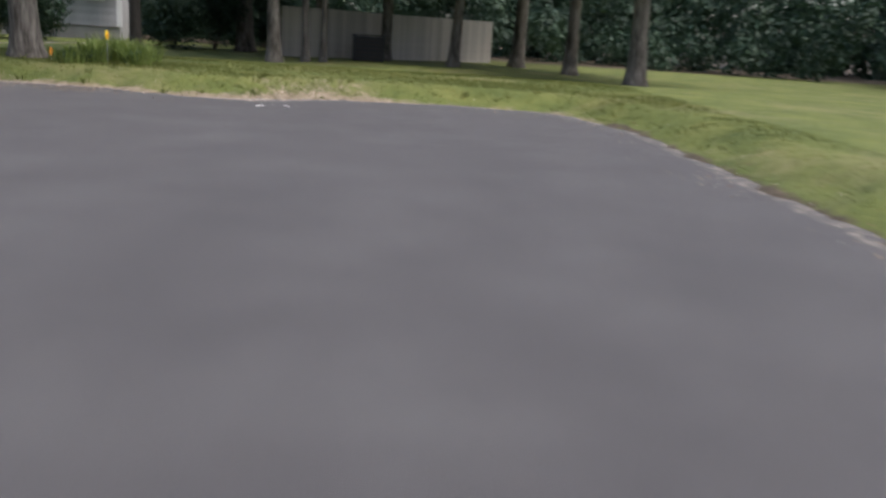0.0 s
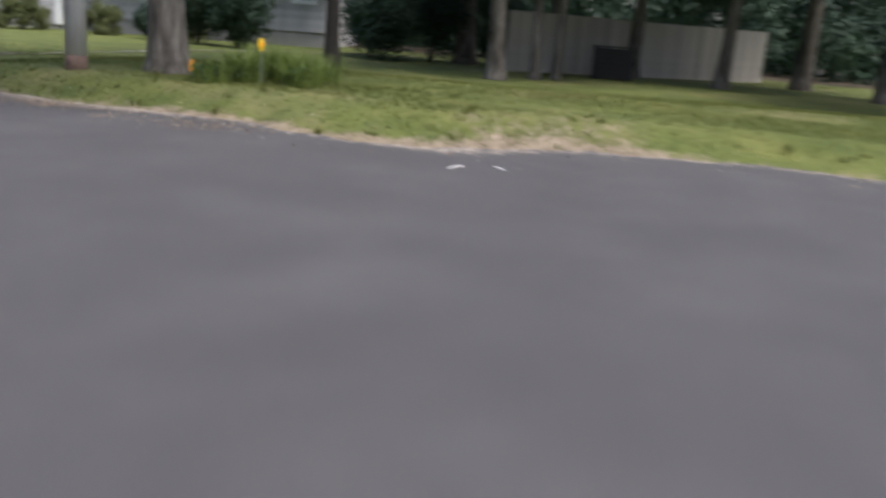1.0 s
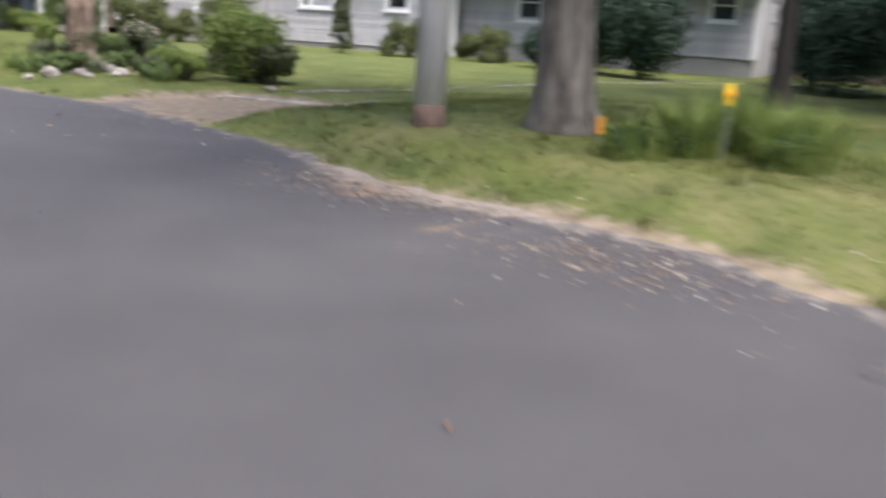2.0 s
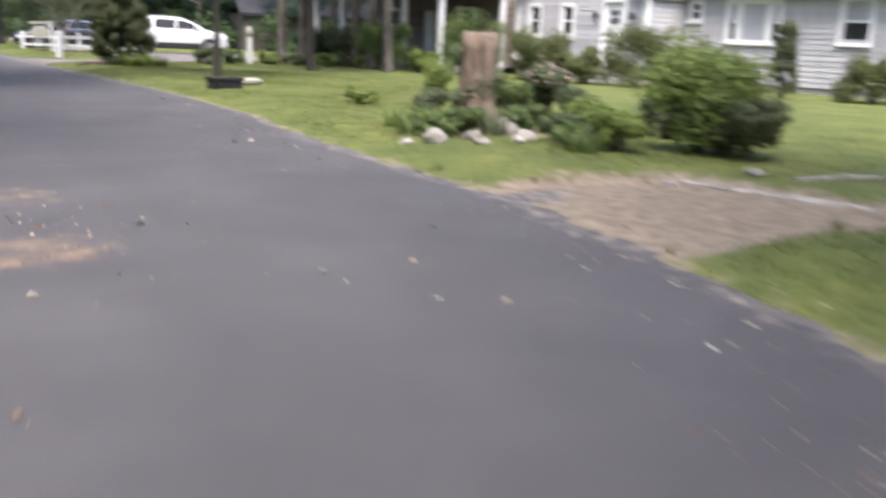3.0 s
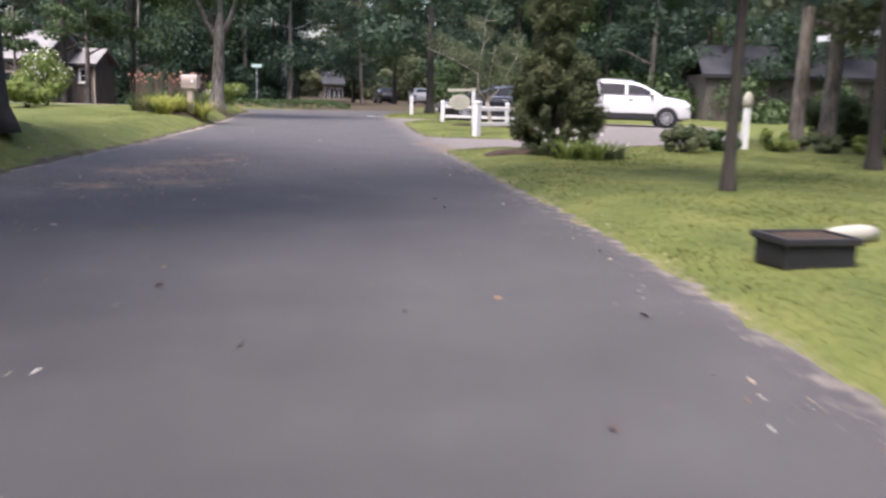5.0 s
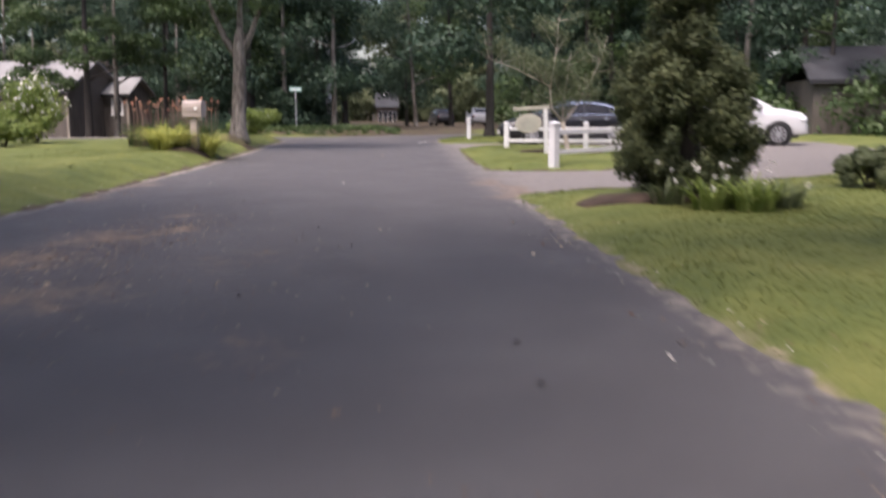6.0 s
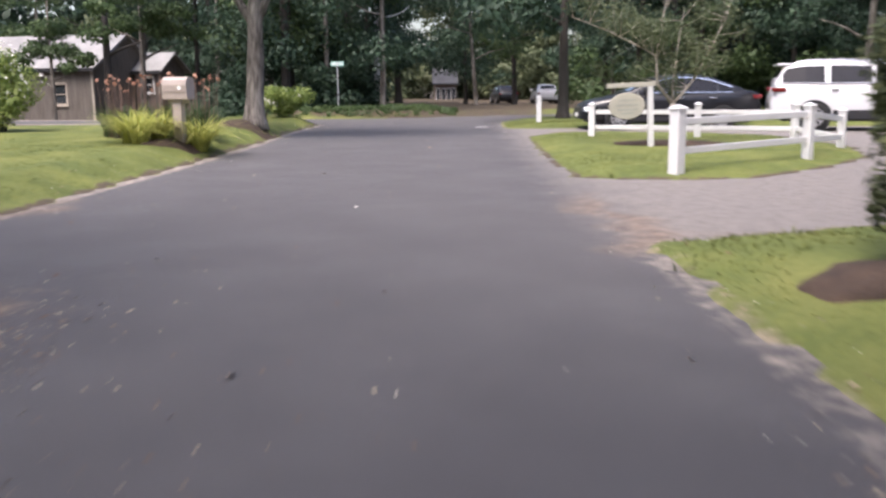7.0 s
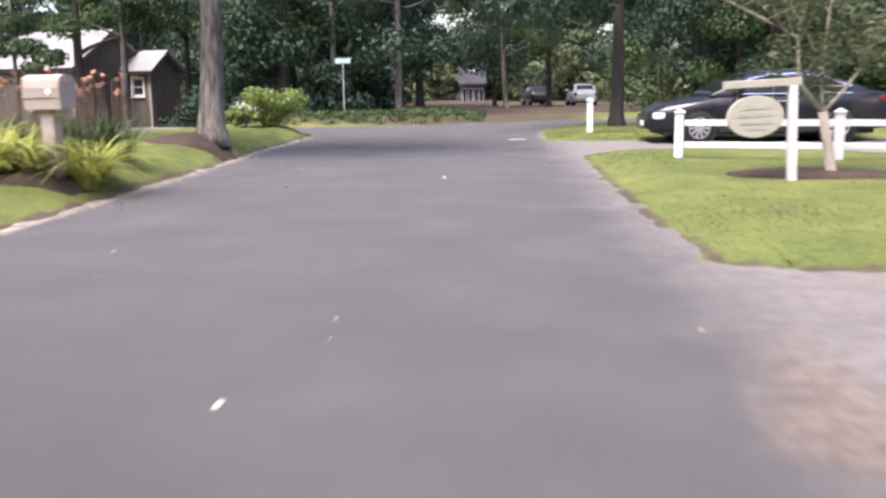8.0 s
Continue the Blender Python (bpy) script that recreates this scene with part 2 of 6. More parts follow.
M["pinkish"] = mat("petal_pink", two((0.5, 0.38, 0.36), 0.25), 5, 20, 0.7, 0, island=0.4, trans=0.3)
M["yellow"] = mat("yellow_plastic", two((0.75, 0.5, 0.02), 0.15), 5, 20, 0.5, 0)
M["orange_tag"] = mat("orange_plastic", two((0.8, 0.3, 0.03), 0.15), 5, 20, 0.5, 0)


# ---- mesh helpers ----
def np_mesh(name, verts, faces):
    """A mesh from arrays; all faces have the same number of corners."""
    me = bpy.data.meshes.new(name)
    verts = np.asarray(verts, np.float32)
    faces = np.asarray(faces, np.int32)
    k = faces.shape[1]
    me.vertices.add(len(verts))
    me.vertices.foreach_set("co", verts.ravel())
    me.loops.add(faces.size)
    me.loops.foreach_set("vertex_index", faces.ravel())
    me.polygons.add(len(faces))
    me.polygons.foreach_set("loop_start", np.arange(0, faces.size, k, dtype=np.int32))
    me.update(calc_edges=True)
    return me


def smooth(me):
    me.polygons.foreach_set("use_smooth", np.ones(len(me.polygons), bool))
    return me


def mesh_object(name, me, material, parent=None, label=""):
    me.materials.append(material)
    ob = new(name, me)
    ob.parent = parent
    if label:
        ob["label"] = label
    return ob


def part(name, bm, material, parent, label="", soft_shade=False):
    me = bpy.data.meshes.new(name)
    bm.to_mesh(me)
    bm.free()
    if soft_shade:
        smooth(me)
    return mesh_object(name, me, material, parent, label)


def base(name, x, y, z=None, rz=0.0, label="", category="", group="", kind=""):
    """An Empty at a thing's foot."""
    ob = new(name)
    ob.matrix_world = pose(x, y, ground(x, y) if z is None else z, 0, 0, rz)
    return tagged(ob, label, category, group, kind)


def box(bm, x0, x1, y0, y1, z0, z1, bevel=0.0):
    r = bmesh.ops.create_cube(bm, size=1)
    vs = r["verts"]
    bmesh.ops.scale(bm, vec=(x1 - x0, y1 - y0, z1 - z0), verts=vs)
    bmesh.ops.translate(bm, vec=((x0 + x1) / 2, (y0 + y1) / 2, (z0 + z1) / 2), verts=vs)
    if bevel:
        es = list({e for v in vs for e in v.link_edges})
        bmesh.ops.bevel(bm, geom=es, offset=bevel, segments=2, affect="EDGES", profile=0.5)
    return bm


def boxes(*specs, bevel=0.0):
    bm = bmesh.new()
    for s in specs:
        box(bm, *s, bevel=bevel)
    return bm


def tube(bm, pts, radii, sides=8, wob=0.0, cap=True):
    """A tapered tube along points."""
    rings = []
    for i, (p, r) in enumerate(zip(pts, radii)):
        p = Vector(p)
        a = Vector(pts[max(i - 1, 0)])
        b = Vector(pts[min(i + 1, len(pts) - 1)])
        d = (b - a).normalized()
        u = d.orthogonal().normalized() if abs(d.z) < 0.95 else Vector((1, 0, 0))
        u = (u - d * u.dot(d)).normalized()
        v = d.cross(u)
        ring = []
        for k in range(sides):
            an = 2 * math.pi * k / sides
            q = (u * math.cos(an) + v * math.sin(an))
            rr = r * (1 + wob * noise.noise((p + q * 2) * 1.7))
            ring.append(bm.verts.new(p + q * rr))
        rings.append(ring)
    for a, b in zip(rings, rings[1:]):
        for k in range(sides):
            bm.faces.new((a[k], a[(k + 1) % sides], b[(k + 1) % sides], b[k]))
    if cap:
        bm.faces.new(rings[-1])
        bm.faces.new(rings[0][::-1])
    return bm


def lathe(bm, profile, sides=16, axis="Z", at=(0, 0, 0)):
    """Turns (radius, height) pairs round an axis."""
    rings = []
    for r, h in profile:
        ring = []
        for k in range(sides):
            an = 2 * math.pi * k / sides
            c, s = r * math.cos(an), r * math.sin(an)
            q = (c, s, h) if axis == "Z" else (c, h, s)
            ring.append(bm.verts.new((q[0] + at[0], q[1] + at[1], q[2] + at[2])))
        rings.append(ring)
    for a, b in zip(rings, rings[1:]):
        for k in range(sides):
            bm.faces.new((a[k], a[(k + 1) % sides], b[(k + 1) % sides], b[k]))
    bm.faces.new(rings[0][::-1])
    bm.faces.new(rings[-1])
    bmesh.ops.recalc_face_normals(bm, faces=bm.faces)
    return bm


def prism(bm, outline, d0, d1, axis="Y"):
    """An outline of (a, z) pairs pulled from d0 to d1 along an axis."""
    def at(a, z, d):
        return (a, d, z) if axis == "Y" else (d, a, z)
    f = [bm.verts.new(at(a, z, d0)) for a, z in outline]
    b = [bm.verts.new(at(a, z, d1)) for a, z in outline]
    n = len(outline)
    bm.faces.new(f)
    bm.faces.new(b[::-1])
    for i in range(n):
        bm.faces.new((f[(i + 1) % n], f[i], b[i], b[(i + 1) % n]))
    bmesh.ops.recalc_face_normals(bm, faces=bm.faces)
    return bm


def leaves(centres, radii, count, size, gen, squash=1.0, shell=2.2, slim=0.5):
    """Leaf blades strewn in clumps, facing outwards and up: vertices and four-cornered faces."""
    centres = np.asarray(centres, float).reshape(-1, 3)
    radii = np.broadcast_to(np.asarray(radii, float), (len(centres),))
    pick = gen.choice(len(centres), count, p=radii ** 2 / (radii ** 2).sum())
    d = gen.normal(size=(count, 3))
    d /= np.linalg.norm(d, axis=1, keepdims=True)
    d[:, 2] *= squash
    c = centres[pick] + d * (radii[pick] * gen.random(count) ** (1 / shell))[:, None]
    face = d * 0.9 + [0, 0, 0.3] + gen.normal(size=(count, 3)) * 0.42
    face /= np.linalg.norm(face, axis=1, keepdims=True)
    a = np.cross(face, gen.normal(size=(count, 3)))
    a /= np.linalg.norm(a, axis=1, keepdims=True)
    b = np.cross(face, a)
    s = size * gen.uniform(0.6, 1.4, count)[:, None]
    v = np.stack([c - a * s, c + b * s * slim, c + a * s, c - b * s * slim], 1).reshape(-1, 3)
    return v, np.arange(count * 4).reshape(-1, 4)


def straps(n, spread, length, width, gen, lean=0.6, segs=4):
    """Arching strap leaves from one clump: vertices and faces."""
    vs, fs = [], []
    for _ in range(n):
        an, r0 = gen.uniform(0, 6.283), spread * math.sqrt(gen.random())
        x0, y0 = r0 * math.cos(an), r0 * math.sin(an)
        an += gen.normal(0, 0.5)
        ll, w, le = length * gen.uniform(0.6, 1.1), width * gen.uniform(0.7, 1.2), lean * gen.uniform(0.4, 1.3)
        k0 = len(vs)
        for i in range(segs + 1):
            t = i / segs
            out = le * ll * t * t
            z = ll * (t - 0.42 * le * t * t * t)
            ww = w * (1 - t ** 2) + 0.002
            px, py = x0 + out * math.cos(an), y0 + out * math.sin(an)
            vs.append((px - math.sin(an) * ww, py + math.cos(an) * ww, z))
            vs.append((px + math.sin(an) * ww, py - math.cos(an) * ww, z))
        for i in range(segs):
            fs.append((k0 + 2 * i, k0 + 2 * i + 1, k0 + 2 * i + 3, k0 + 2 * i + 2))
    return np.array(vs), np.array(fs)


# ---- the plan: edges of the carriageway, the drives and the lie of the land ----
EDGE_R = [(-70, -42.3), (-12, -42.2), (-4, -42.2), (-1.2, -41.5), (-0.6, -39.5), (-0.9, -37.2), (-1.95, -35.6), (-1.92, -34.7), (-1.68, -33.9), (-1.22, -33.1),
          (-1.0, -32.2), (-0.93, -31.2), (-0.76, -30.0), (-0.1, -28.4), (0.35, -26.5), (0.7, -24), (0.75, -22), (0.9, -19), (1.2, -16.5), (1.3, -12),
          (1.1, -7), (0.88, -4), (0.76, -1.5), (0.68, 0.2), (0.6, 2), (0.42, 7), (0.3, 9.4), (0.18, 12.5), (0.12, 15), (0.0, 18.6), (-0.2, 22), (-0.3, 25),
          (-0.2, 28), (0.6, 30.2), (3, 31.6), (12, 33.5), (70, 40)]
EDGE_L = [(70, 47), (12, 39.5), (2, 36.2), (-1, 34.6), (-5, 32.6), (-10, 32.0), (-70, 33.5), (-70, 29.5), (-12, 28.3), (-8, 27.5), (-6.7, 26),
          (-6.5, 20), (-6.15, 15), (-5.95, 9), (-5.95, 2), (-6.2, -6), (-6.3, -24), (-6.8, -30), (-9, -33.5), (-14, -35), (-70, -35)]
ROAD = np.array(EDGE_R + EDGE_L, float)
LOOP = np.array([(0.2, 1.5), (0.7, 1.7), (2.0, 2.2), (3.4, 2.9), (6, 4.4), (9, 7.2), (11.5, 11), (13.5, 16), (14, 22.3), (6, 22.4), (1.2, 22.0), (-0.8, 22.3), (-0.6, 12)], float)
ISLAND = np.array([(0.48, 7.15), (0.66, 6.9), (1.2, 6.72), (2.1, 6.6), (3.1, 6.78), (4.75, 8.4), (6.2, 10.4), (6.9, 13), (6.7, 15.6), (5.0, 17.6), (2.3, 18.3), (0.5, 18.2), (0.22, 17.2), (0.24, 12.5), (0.36, 9.4)], float)
TRACK = np.array([(0.2, -26.3), (0.6, -23.9), (1.5, -23.7), (2.9, -24.0), (3.5, -26.3), (2.2, -26.7), (1.0, -26.4)], float)


def signed(p, poly):
    """Distance to a polygon's outline, negative inside."""
    p = np.asarray(p, float).reshape(-1, 2)
    a, b = poly, np.roll(poly, -1, 0)
    best = np.full(len(p), 1e9)
    inside = np.zeros(len(p), bool)
    for (ax, ay), (bx, by) in zip(a, b):
        dx, dy = bx - ax, by - ay
        t = np.clip(((p[:, 0] - ax) * dx + (p[:, 1] - ay) * dy) / (dx * dx + dy * dy + 1e-12), 0, 1)
        best = np.minimum(best, np.hypot(p[:, 0] - ax - t * dx, p[:, 1] - ay - t * dy))
        cross = ((ay > p[:, 1]) != (by > p[:, 1]))
        with np.errstate(divide="ignore", invalid="ignore"):
            xi = ax + (p[:, 1] - ay) * dx / (dy if dy else 1e-12)
        inside ^= cross & (p[:, 0] < xi)
    return np.where(inside, -best, best)


def step(t):
    t = np.clip(t, 0, 1)
    return t * t * (3 - 2 * t)


def crest(y):
    """The land falls gently away beyond the brow of the road."""
    y = np.asarray(y, float)
    return -0.08 * step((y - 10) / 26) - 0.45 * step((y - 38) / 45)


def wave(x, y):
    return (np.sin(x * 0.9 + 1.3 * np.sin(y * 0.7)) * np.sin(y * 1.1 + 0.8 * np.sin(x * 0.6)) * 0.5
            + np.sin(x * 3.1 + y * 2.3) * np.sin(y * 3.7 - x * 1.9) * 0.25)


def paved(p):
    ro = signed(p, ROAD)
    lo = np.maximum(signed(p, LOOP), -signed(p, ISLAND))
    return ro, lo, signed(p, TRACK)


def land(p):
    """The height of the open ground, with its beds under the roads."""
    p = np.asarray(p, float).reshape(-1, 2)
    x, y = p[:, 0], p[:, 1]
    ro, lo, tr = paved(p)
    d = np.minimum(ro, lo)
    left = step((-2.5 - x) / 1.0) * step((y + 30) / 4)
    south = step((-26 - y) / 3) * step((10 - x) / 6) * (1 - left)
    bank = 0.29 * left + 0.3 * south + 0.12 * (1 - left) * (1 - south)
    wide = (1.25 - 0.4 * step((y - 2) / 5)) * left + 1.1 * (1 - left)
    rag = 0.05 * np.sin(x * 5.1 + y * 3.3) + 0.05 * np.sin(y * 7.3 - x * 2.2) + 0.03 * np.sin(x * 13 + y * 11)
    d = d + rag
    h = 0.02 + bank * step(d / wide) + (0.025 + 0.022 * left) * wave(x, y) * step(d / 1.5)
    h = h + 0.15 * np.exp(-((x + 7.0) ** 2 / 2.5 + (y - 17.9) ** 2 / 2.0)) * step(d / 0.5)
    h = h + 0.4 * np.exp(-((x + 7.6) ** 2 / 2.2 + (y + 3.0) ** 2 / 4.5)) * step(d / 1.0)
    h = np.where(d < 0.12, -0.06 + (h + 0.06) * step((d + 0.1) / 0.22), h)
    h = np.where(d < -0.1, -0.06, h)
    h = np.where(tr < 0.25, np.minimum(h, 0.0 + h * step((tr + 0.1) / 0.35)), h)
    h = h - 0.95 * step((y - 17) / 22) * step((-9 - x) / 6)
    return h + crest(y)


def ground(x, y):
    return float(land([(x, y)])[0])


def axis_steps(lo, near_lo, near_hi, hi, fine, grow=1.25):
    xs = list(np.arange(near_lo, near_hi + 1e-6, fine))
    s, x = fine, xs[-1]
    while x < hi:
        s *= grow
        x += s
        xs.append(x)
    s, x = fine, xs[0]
    while x > lo:
        s *= grow
        x -= s
        xs.insert(0, x)
    return np.array(xs)


def sheet(name, xs, ys, height):
    gx, gy = np.meshgrid(xs, ys)
    p = np.stack([gx.ravel(), gy.ravel()], 1)
    v = np.column_stack([p, height(p)])
    nx, ny = len(xs), len(ys)
    i = (np.arange(ny - 1)[:, None] * nx + np.arange(nx - 1)[None]).ravel()
    return p, v, np.stack([i, i + 1, i + nx + 1, i + nx], 1)


def set_float(me, name, values):
    at = me.attributes.new(name, "FLOAT", "POINT")
    at.data.foreach_set("value", np.asarray(values, np.float32))


# ground sheet
TX, TY = axis_steps(-600, -13, 11, 600, 0.2), axis_steps(-500, -44, 30, 800, 0.2)
p, v, f4 = sheet("ground", TX, TY, land)
TZ = v[:, 2].reshape(len(TY), len(TX))


def turf(q):
    """Height of the ground sheet as it is meshed."""
    i = np.clip(np.searchsorted(TX, q[:, 0]) - 1, 0, len(TX) - 2)
    j = np.clip(np.searchsorted(TY, q[:, 1]) - 1, 0, len(TY) - 2)
    a, b = (q[:, 0] - TX[i]) / (TX[i + 1] - TX[i]), (q[:, 1] - TY[j]) / (TY[j + 1] - TY[j])
    return (TZ[j, i] * (1 - a) + TZ[j, i + 1] * a) * (1 - b) + (TZ[j + 1, i] * (1 - a) + TZ[j + 1, i + 1] * a) * b


me = smooth(np_mesh("ground", v, f4))
ro, lo, tr = paved(p)
edge = np.minimum(ro, lo)
tidy = (p[:, 0] < -3) | (signed(p, ISLAND) < 0.3)
bare = np.where(tidy, 0.4 * (1 - step(edge / 0.16)), 0.42 * (1 - step(edge / 0.3)) + 0.12 * (1 - step((edge - 0.3) / 1.2)))
bare = np.maximum(bare, 0.95 * (1 - step((tr + 0.2) / 0.7)))
# bare patch at the first bend: real dirt plus reflection put into colour
bare += 0.35 * (1 - step((np.hypot(p[:, 0] - 0.2, p[:, 1] + 36.5) - 1.0) / 1.5))
bare = np.maximum(bare, 0.5 * (1 - step((np.hypot((p[:, 0] - 4.0) / 2.4, (p[:, 1] + 20.3) / 1.6) - 0.6) / 0.5)))
bare += 0.34 * (1 - step((edge - 0.08) / 0.4)) * step((-30.5 - p[:, 1]) / 1.5) * step((p[:, 1] + 39) / 1.5) * (p[:, 0] > -5)
set_float(me, "bare", bare)
set_float(me, "soil", np.where(tidy, 0.75 * step((edge + 0.12) / 0.12) * (1 - step((edge - 0.08) / 0.22)), 0.0) - 0.1)
rough = step((-26 - p[:, 1]) / 4)
set_float(me, "dry", 0.17 + 0.17 * rough + 0.14 * np.sin(p[:, 0] * 0.8 + 2 * np.sin(p[:, 1] * 0.5)) * np.sin(p[:, 1] * 0.9))
litter = np.maximum(step((p[:, 1] - 37 - 0.22 * p[:, 0] * (p[:, 0] > 0)) / 4), step((-20 - p[:, 0]) / 4) * step((p[:, 1] - 5) / 6))
litter = np.maximum(litter, step((p[:, 0] - 24) / 4))
# dark colour beyond the junction stands in for shade on the grass
litter = np.maximum(litter, 0.8 * step((p[:, 1] - 31.5) / 1.5) * step((4 - p[:, 0]) / 3))
set_float(me, "litter", 0.75 * litter - 0.1)
tagged(mesh_object("ground", me, M["lawn"]), "mown green lawn and verge with bare sandy edges", "ground", kind="structure")

def mottling(q):
    """How pale the thin paving turns, partly a windscreen reflection put into the colour, and the dirt washed along its
    mouth.
    """
    far = signed(q, ROAD)
    near = 1 - step(np.maximum(signed(q, LOOP), 0) / 1.0)
    seam = far + 0.2 * np.sin(q[:, 1] * 1.9) + 0.1 * np.sin(q[:, 1] * 5.3 + 1)
    grit = 0.8 * np.exp(-(seam / 0.36) ** 2) * (1 - step((q[:, 1] - 3.6) / 3.0)) * step((q[:, 1] - 0.6) / 0.8)
    grit = np.maximum(grit, 0.4 * np.exp(-((q[:, 0] - 1.2) ** 2 / 1.6 + (q[:, 1] - 1.9) ** 2 / 0.5)))
    return -0.3 + 0.9 * step((far + 1.5) / 2.6) * near, grit - 0.15


# carriageway: slightly cambered asphalt
def road_height(q):
    return crest(q[:, 1]) - 0.0015 * np.sin(q[:, 0] * 1.7) * np.sin(q[:, 1] * 0.9)


xs, ys = axis_steps(-70, -14, 3, 70, 0.3, 1.3), axis_steps(-44, -43, 34, 46, 0.3, 1.2)
p, v, f4 = sheet("road", xs, ys, road_height)
sd = signed(p, ROAD)
keep = (sd[f4] < 0.6).any(1)
used = np.unique(f4[keep])
remap = np.full(len(v), -1)
remap[used] = np.arange(len(used))
me = smooth(np_mesh("road", v[used], remap[f4[keep]]))
q = p[used]
mouth = step((signed(q, LOOP) - 0.1) / 0.8)
sand = (0.3 + 0.24 * mouth) * (1 - step((-sd[used] - 0.02) / 0.5)) - 0.1 + 0.14 * (q[:, 0] < -4) * step((q[:, 1] - 2) / 5) * (1 - step((-sd[used]) / 0.5))
sand += 0.2 * np.exp(-((q[:, 0] - 0.4) ** 2 / 0.6 + (q[:, 1] - 2.2) ** 2 / 3.0))
sand += 0.42 * np.exp(-((q[:, 0] + 1.0) ** 2 / 1.2 + (q[:, 1] + 30.6) ** 2 / 2.5))
# two patches at the bend: real sand, with windscreen reflection coloured in
sand += 0.2 * np.exp(-((q[:, 0] + 2.0) ** 2 / 1.5 + (q[:, 1] + 38.5) ** 2 / 6.0))
sand += 0.3 * np.exp(-((q[:, 0] + 2.3) ** 2 / 0.5 + (q[:, 1] + 36.4) ** 2 / 1.2))
set_float(me, "sand", sand)
mottled, grit = mottling(q)
set_float(me, "mottled", mottled)
set_float(me, "grit", grit)
needles = np.full(len(q), -0.25)
for nx_, ny_, nr_, na_ in ((-4.1, -2.7, 1.1, 0.5), (-3.5, -2.1, 0.5, 0.55), (-4.5, -4.2, 1.4, 0.48), (-3.5, -5.8, 1.1, 0.46), (-4.6, -6.4, 0.9, 0.5), (-2.4, -4.2, 1.5, 0.36),
                           (-3.8, -0.7, 0.9, 0.4), (-1.7, -7.2, 0.9, 0.38), (-3.0, -3.2, 2.4, 0.26), (-2.9, -22.9, 0.7, 0.45), (-3.1, -24.8, 0.8, 0.5), (-4.0, -24.0, 0.9, 0.45),
                           (-1.2, -30.4, 0.6, 0.5), (-1.9, -31.8, 1.3, 0.36), (-2.6, -34.2, 1.5, 0.3)):
    needles = np.maximum(needles, -0.25 + 1.3 * na_ * np.exp(-((q[:, 0] - nx_) ** 2 + (q[:, 1] - ny_) ** 2) / nr_ ** 2))
set_float(me, "needles", needles)
tagged(mesh_object("road", me, M["asphalt"]), "dark grey worn asphalt road with sandy edges", "road", kind="structure")

# loop drive round the island, thinner and paler
def drive_height(q):
    d_ = signed(q, ROAD) + np.array([0.3 * noise.noise((a * 0.35, b * 0.35, 2.0)) + 0.1 * noise.noise((a * 2.1, b * 2.1, 5.0)) + 0.05 * noise.noise((a * 6, b * 6, 9.0)) for a, b in q])
    return -0.03 + 0.036 * step((d_ + 0.2) / 0.3) + crest(q[:, 1])


xs, ys = np.arange(-1.6, 15, 0.1), np.arange(0.8, 24, 0.1)
p, v, f4 = sheet("drive", xs, ys, drive_height)
sd = np.maximum(signed(p, LOOP), -signed(p, ISLAND))
far = signed(p, ROAD)
keep = (sd[f4] < 0.3).any(1) & (far[f4] > -0.6).any(1)
used = np.unique(f4[keep])
remap = np.full(len(v), -1)
remap[used] = np.arange(len(used))
me = smooth(np_mesh("driveway", v[used], remap[f4[keep]]))
q = p[used]
mottled, grit = mottling(q)
set_float(me, "mottled", mottled)
set_float(me, "grit", grit)
set_float(me, "sand", 0.34 * np.exp(-((q[:, 0] - 1.0) ** 2 / 2.2 + (q[:, 1] - 2.8) ** 2 / 1.6)) + 0.14 * (1 - step(-sd[used] / 0.45)) * step((far[used] + 0.3) / 0.5) + 0.3 * np.exp(-((q[:, 1] - 5.7) ** 2 / 0.1 + (q[:, 0] - 0.7) ** 2 / 0.5)) - 0.05)
tagged(mesh_object("driveway", me, M["drive"]), "pale worn asphalt loop driveway with drifted sand", "driveway", kind="structure")


# ---- trees and shrubs ----
def trunk_mesh(height, r, gen, lean=(0, 0), limbs=(), sides=10, flare=1.5, taper=0.72, limb=0.6):
    """A tapered, flared trunk with limbs; each limb: (height, direction in degrees, length, rise)."""
    bm = bmesh.new()
    hs = [0, 0.08, 0.25, 0.7, 1.5, 0.35 * height, 0.55 * height, 0.75 * height, height]
    hs = sorted(h for h in set(hs) if h <= height)
    pts, rad = [], []
    for h in hs:
        t = h / height
        pts.append((lean[0] * t + 0.06 * math.sin(h * 0.9) * t, lean[1] * t + 0.05 * math.cos(h * 1.1) * t, h - (0.15 if h == 0 else 0)))
        rad.append(r * (1 - taper * t) * (1 + (flare - 1) * math.exp(-h / 0.18)))
    if taper < 0.5:
        top = Vector(pts[-1])
        pts += [top + Vector((0.02, 0.02, 0.35)), top + Vector((0.05, 0.03, 0.6))]
        rad += [rad[-1] * 0.8, rad[-1] * 0.3]
    tube(bm, pts, rad, sides, 0.18)
    for h, deg, length, rise in limbs:
        t = h / height
        r0 = r * (1 - taper * t) * limb
        s = Vector((lean[0] * t, lean[1] * t, h))
        d = Vector((math.cos(radians(deg)), math.sin(radians(deg)), 0))
        ps = [s + d * (length * k) + Vector((0, 0, rise * k ** 1.2 + 0.1 * math.sin(k * 5 + deg))) for k in (0, 0.25, 0.5, 0.75, 1.0)]
        tube(bm, ps, [r0, r0 * 0.75, r0 * 0.5, r0 * 0.32, r0 * 0.12], 6, 0.15)
    return bm


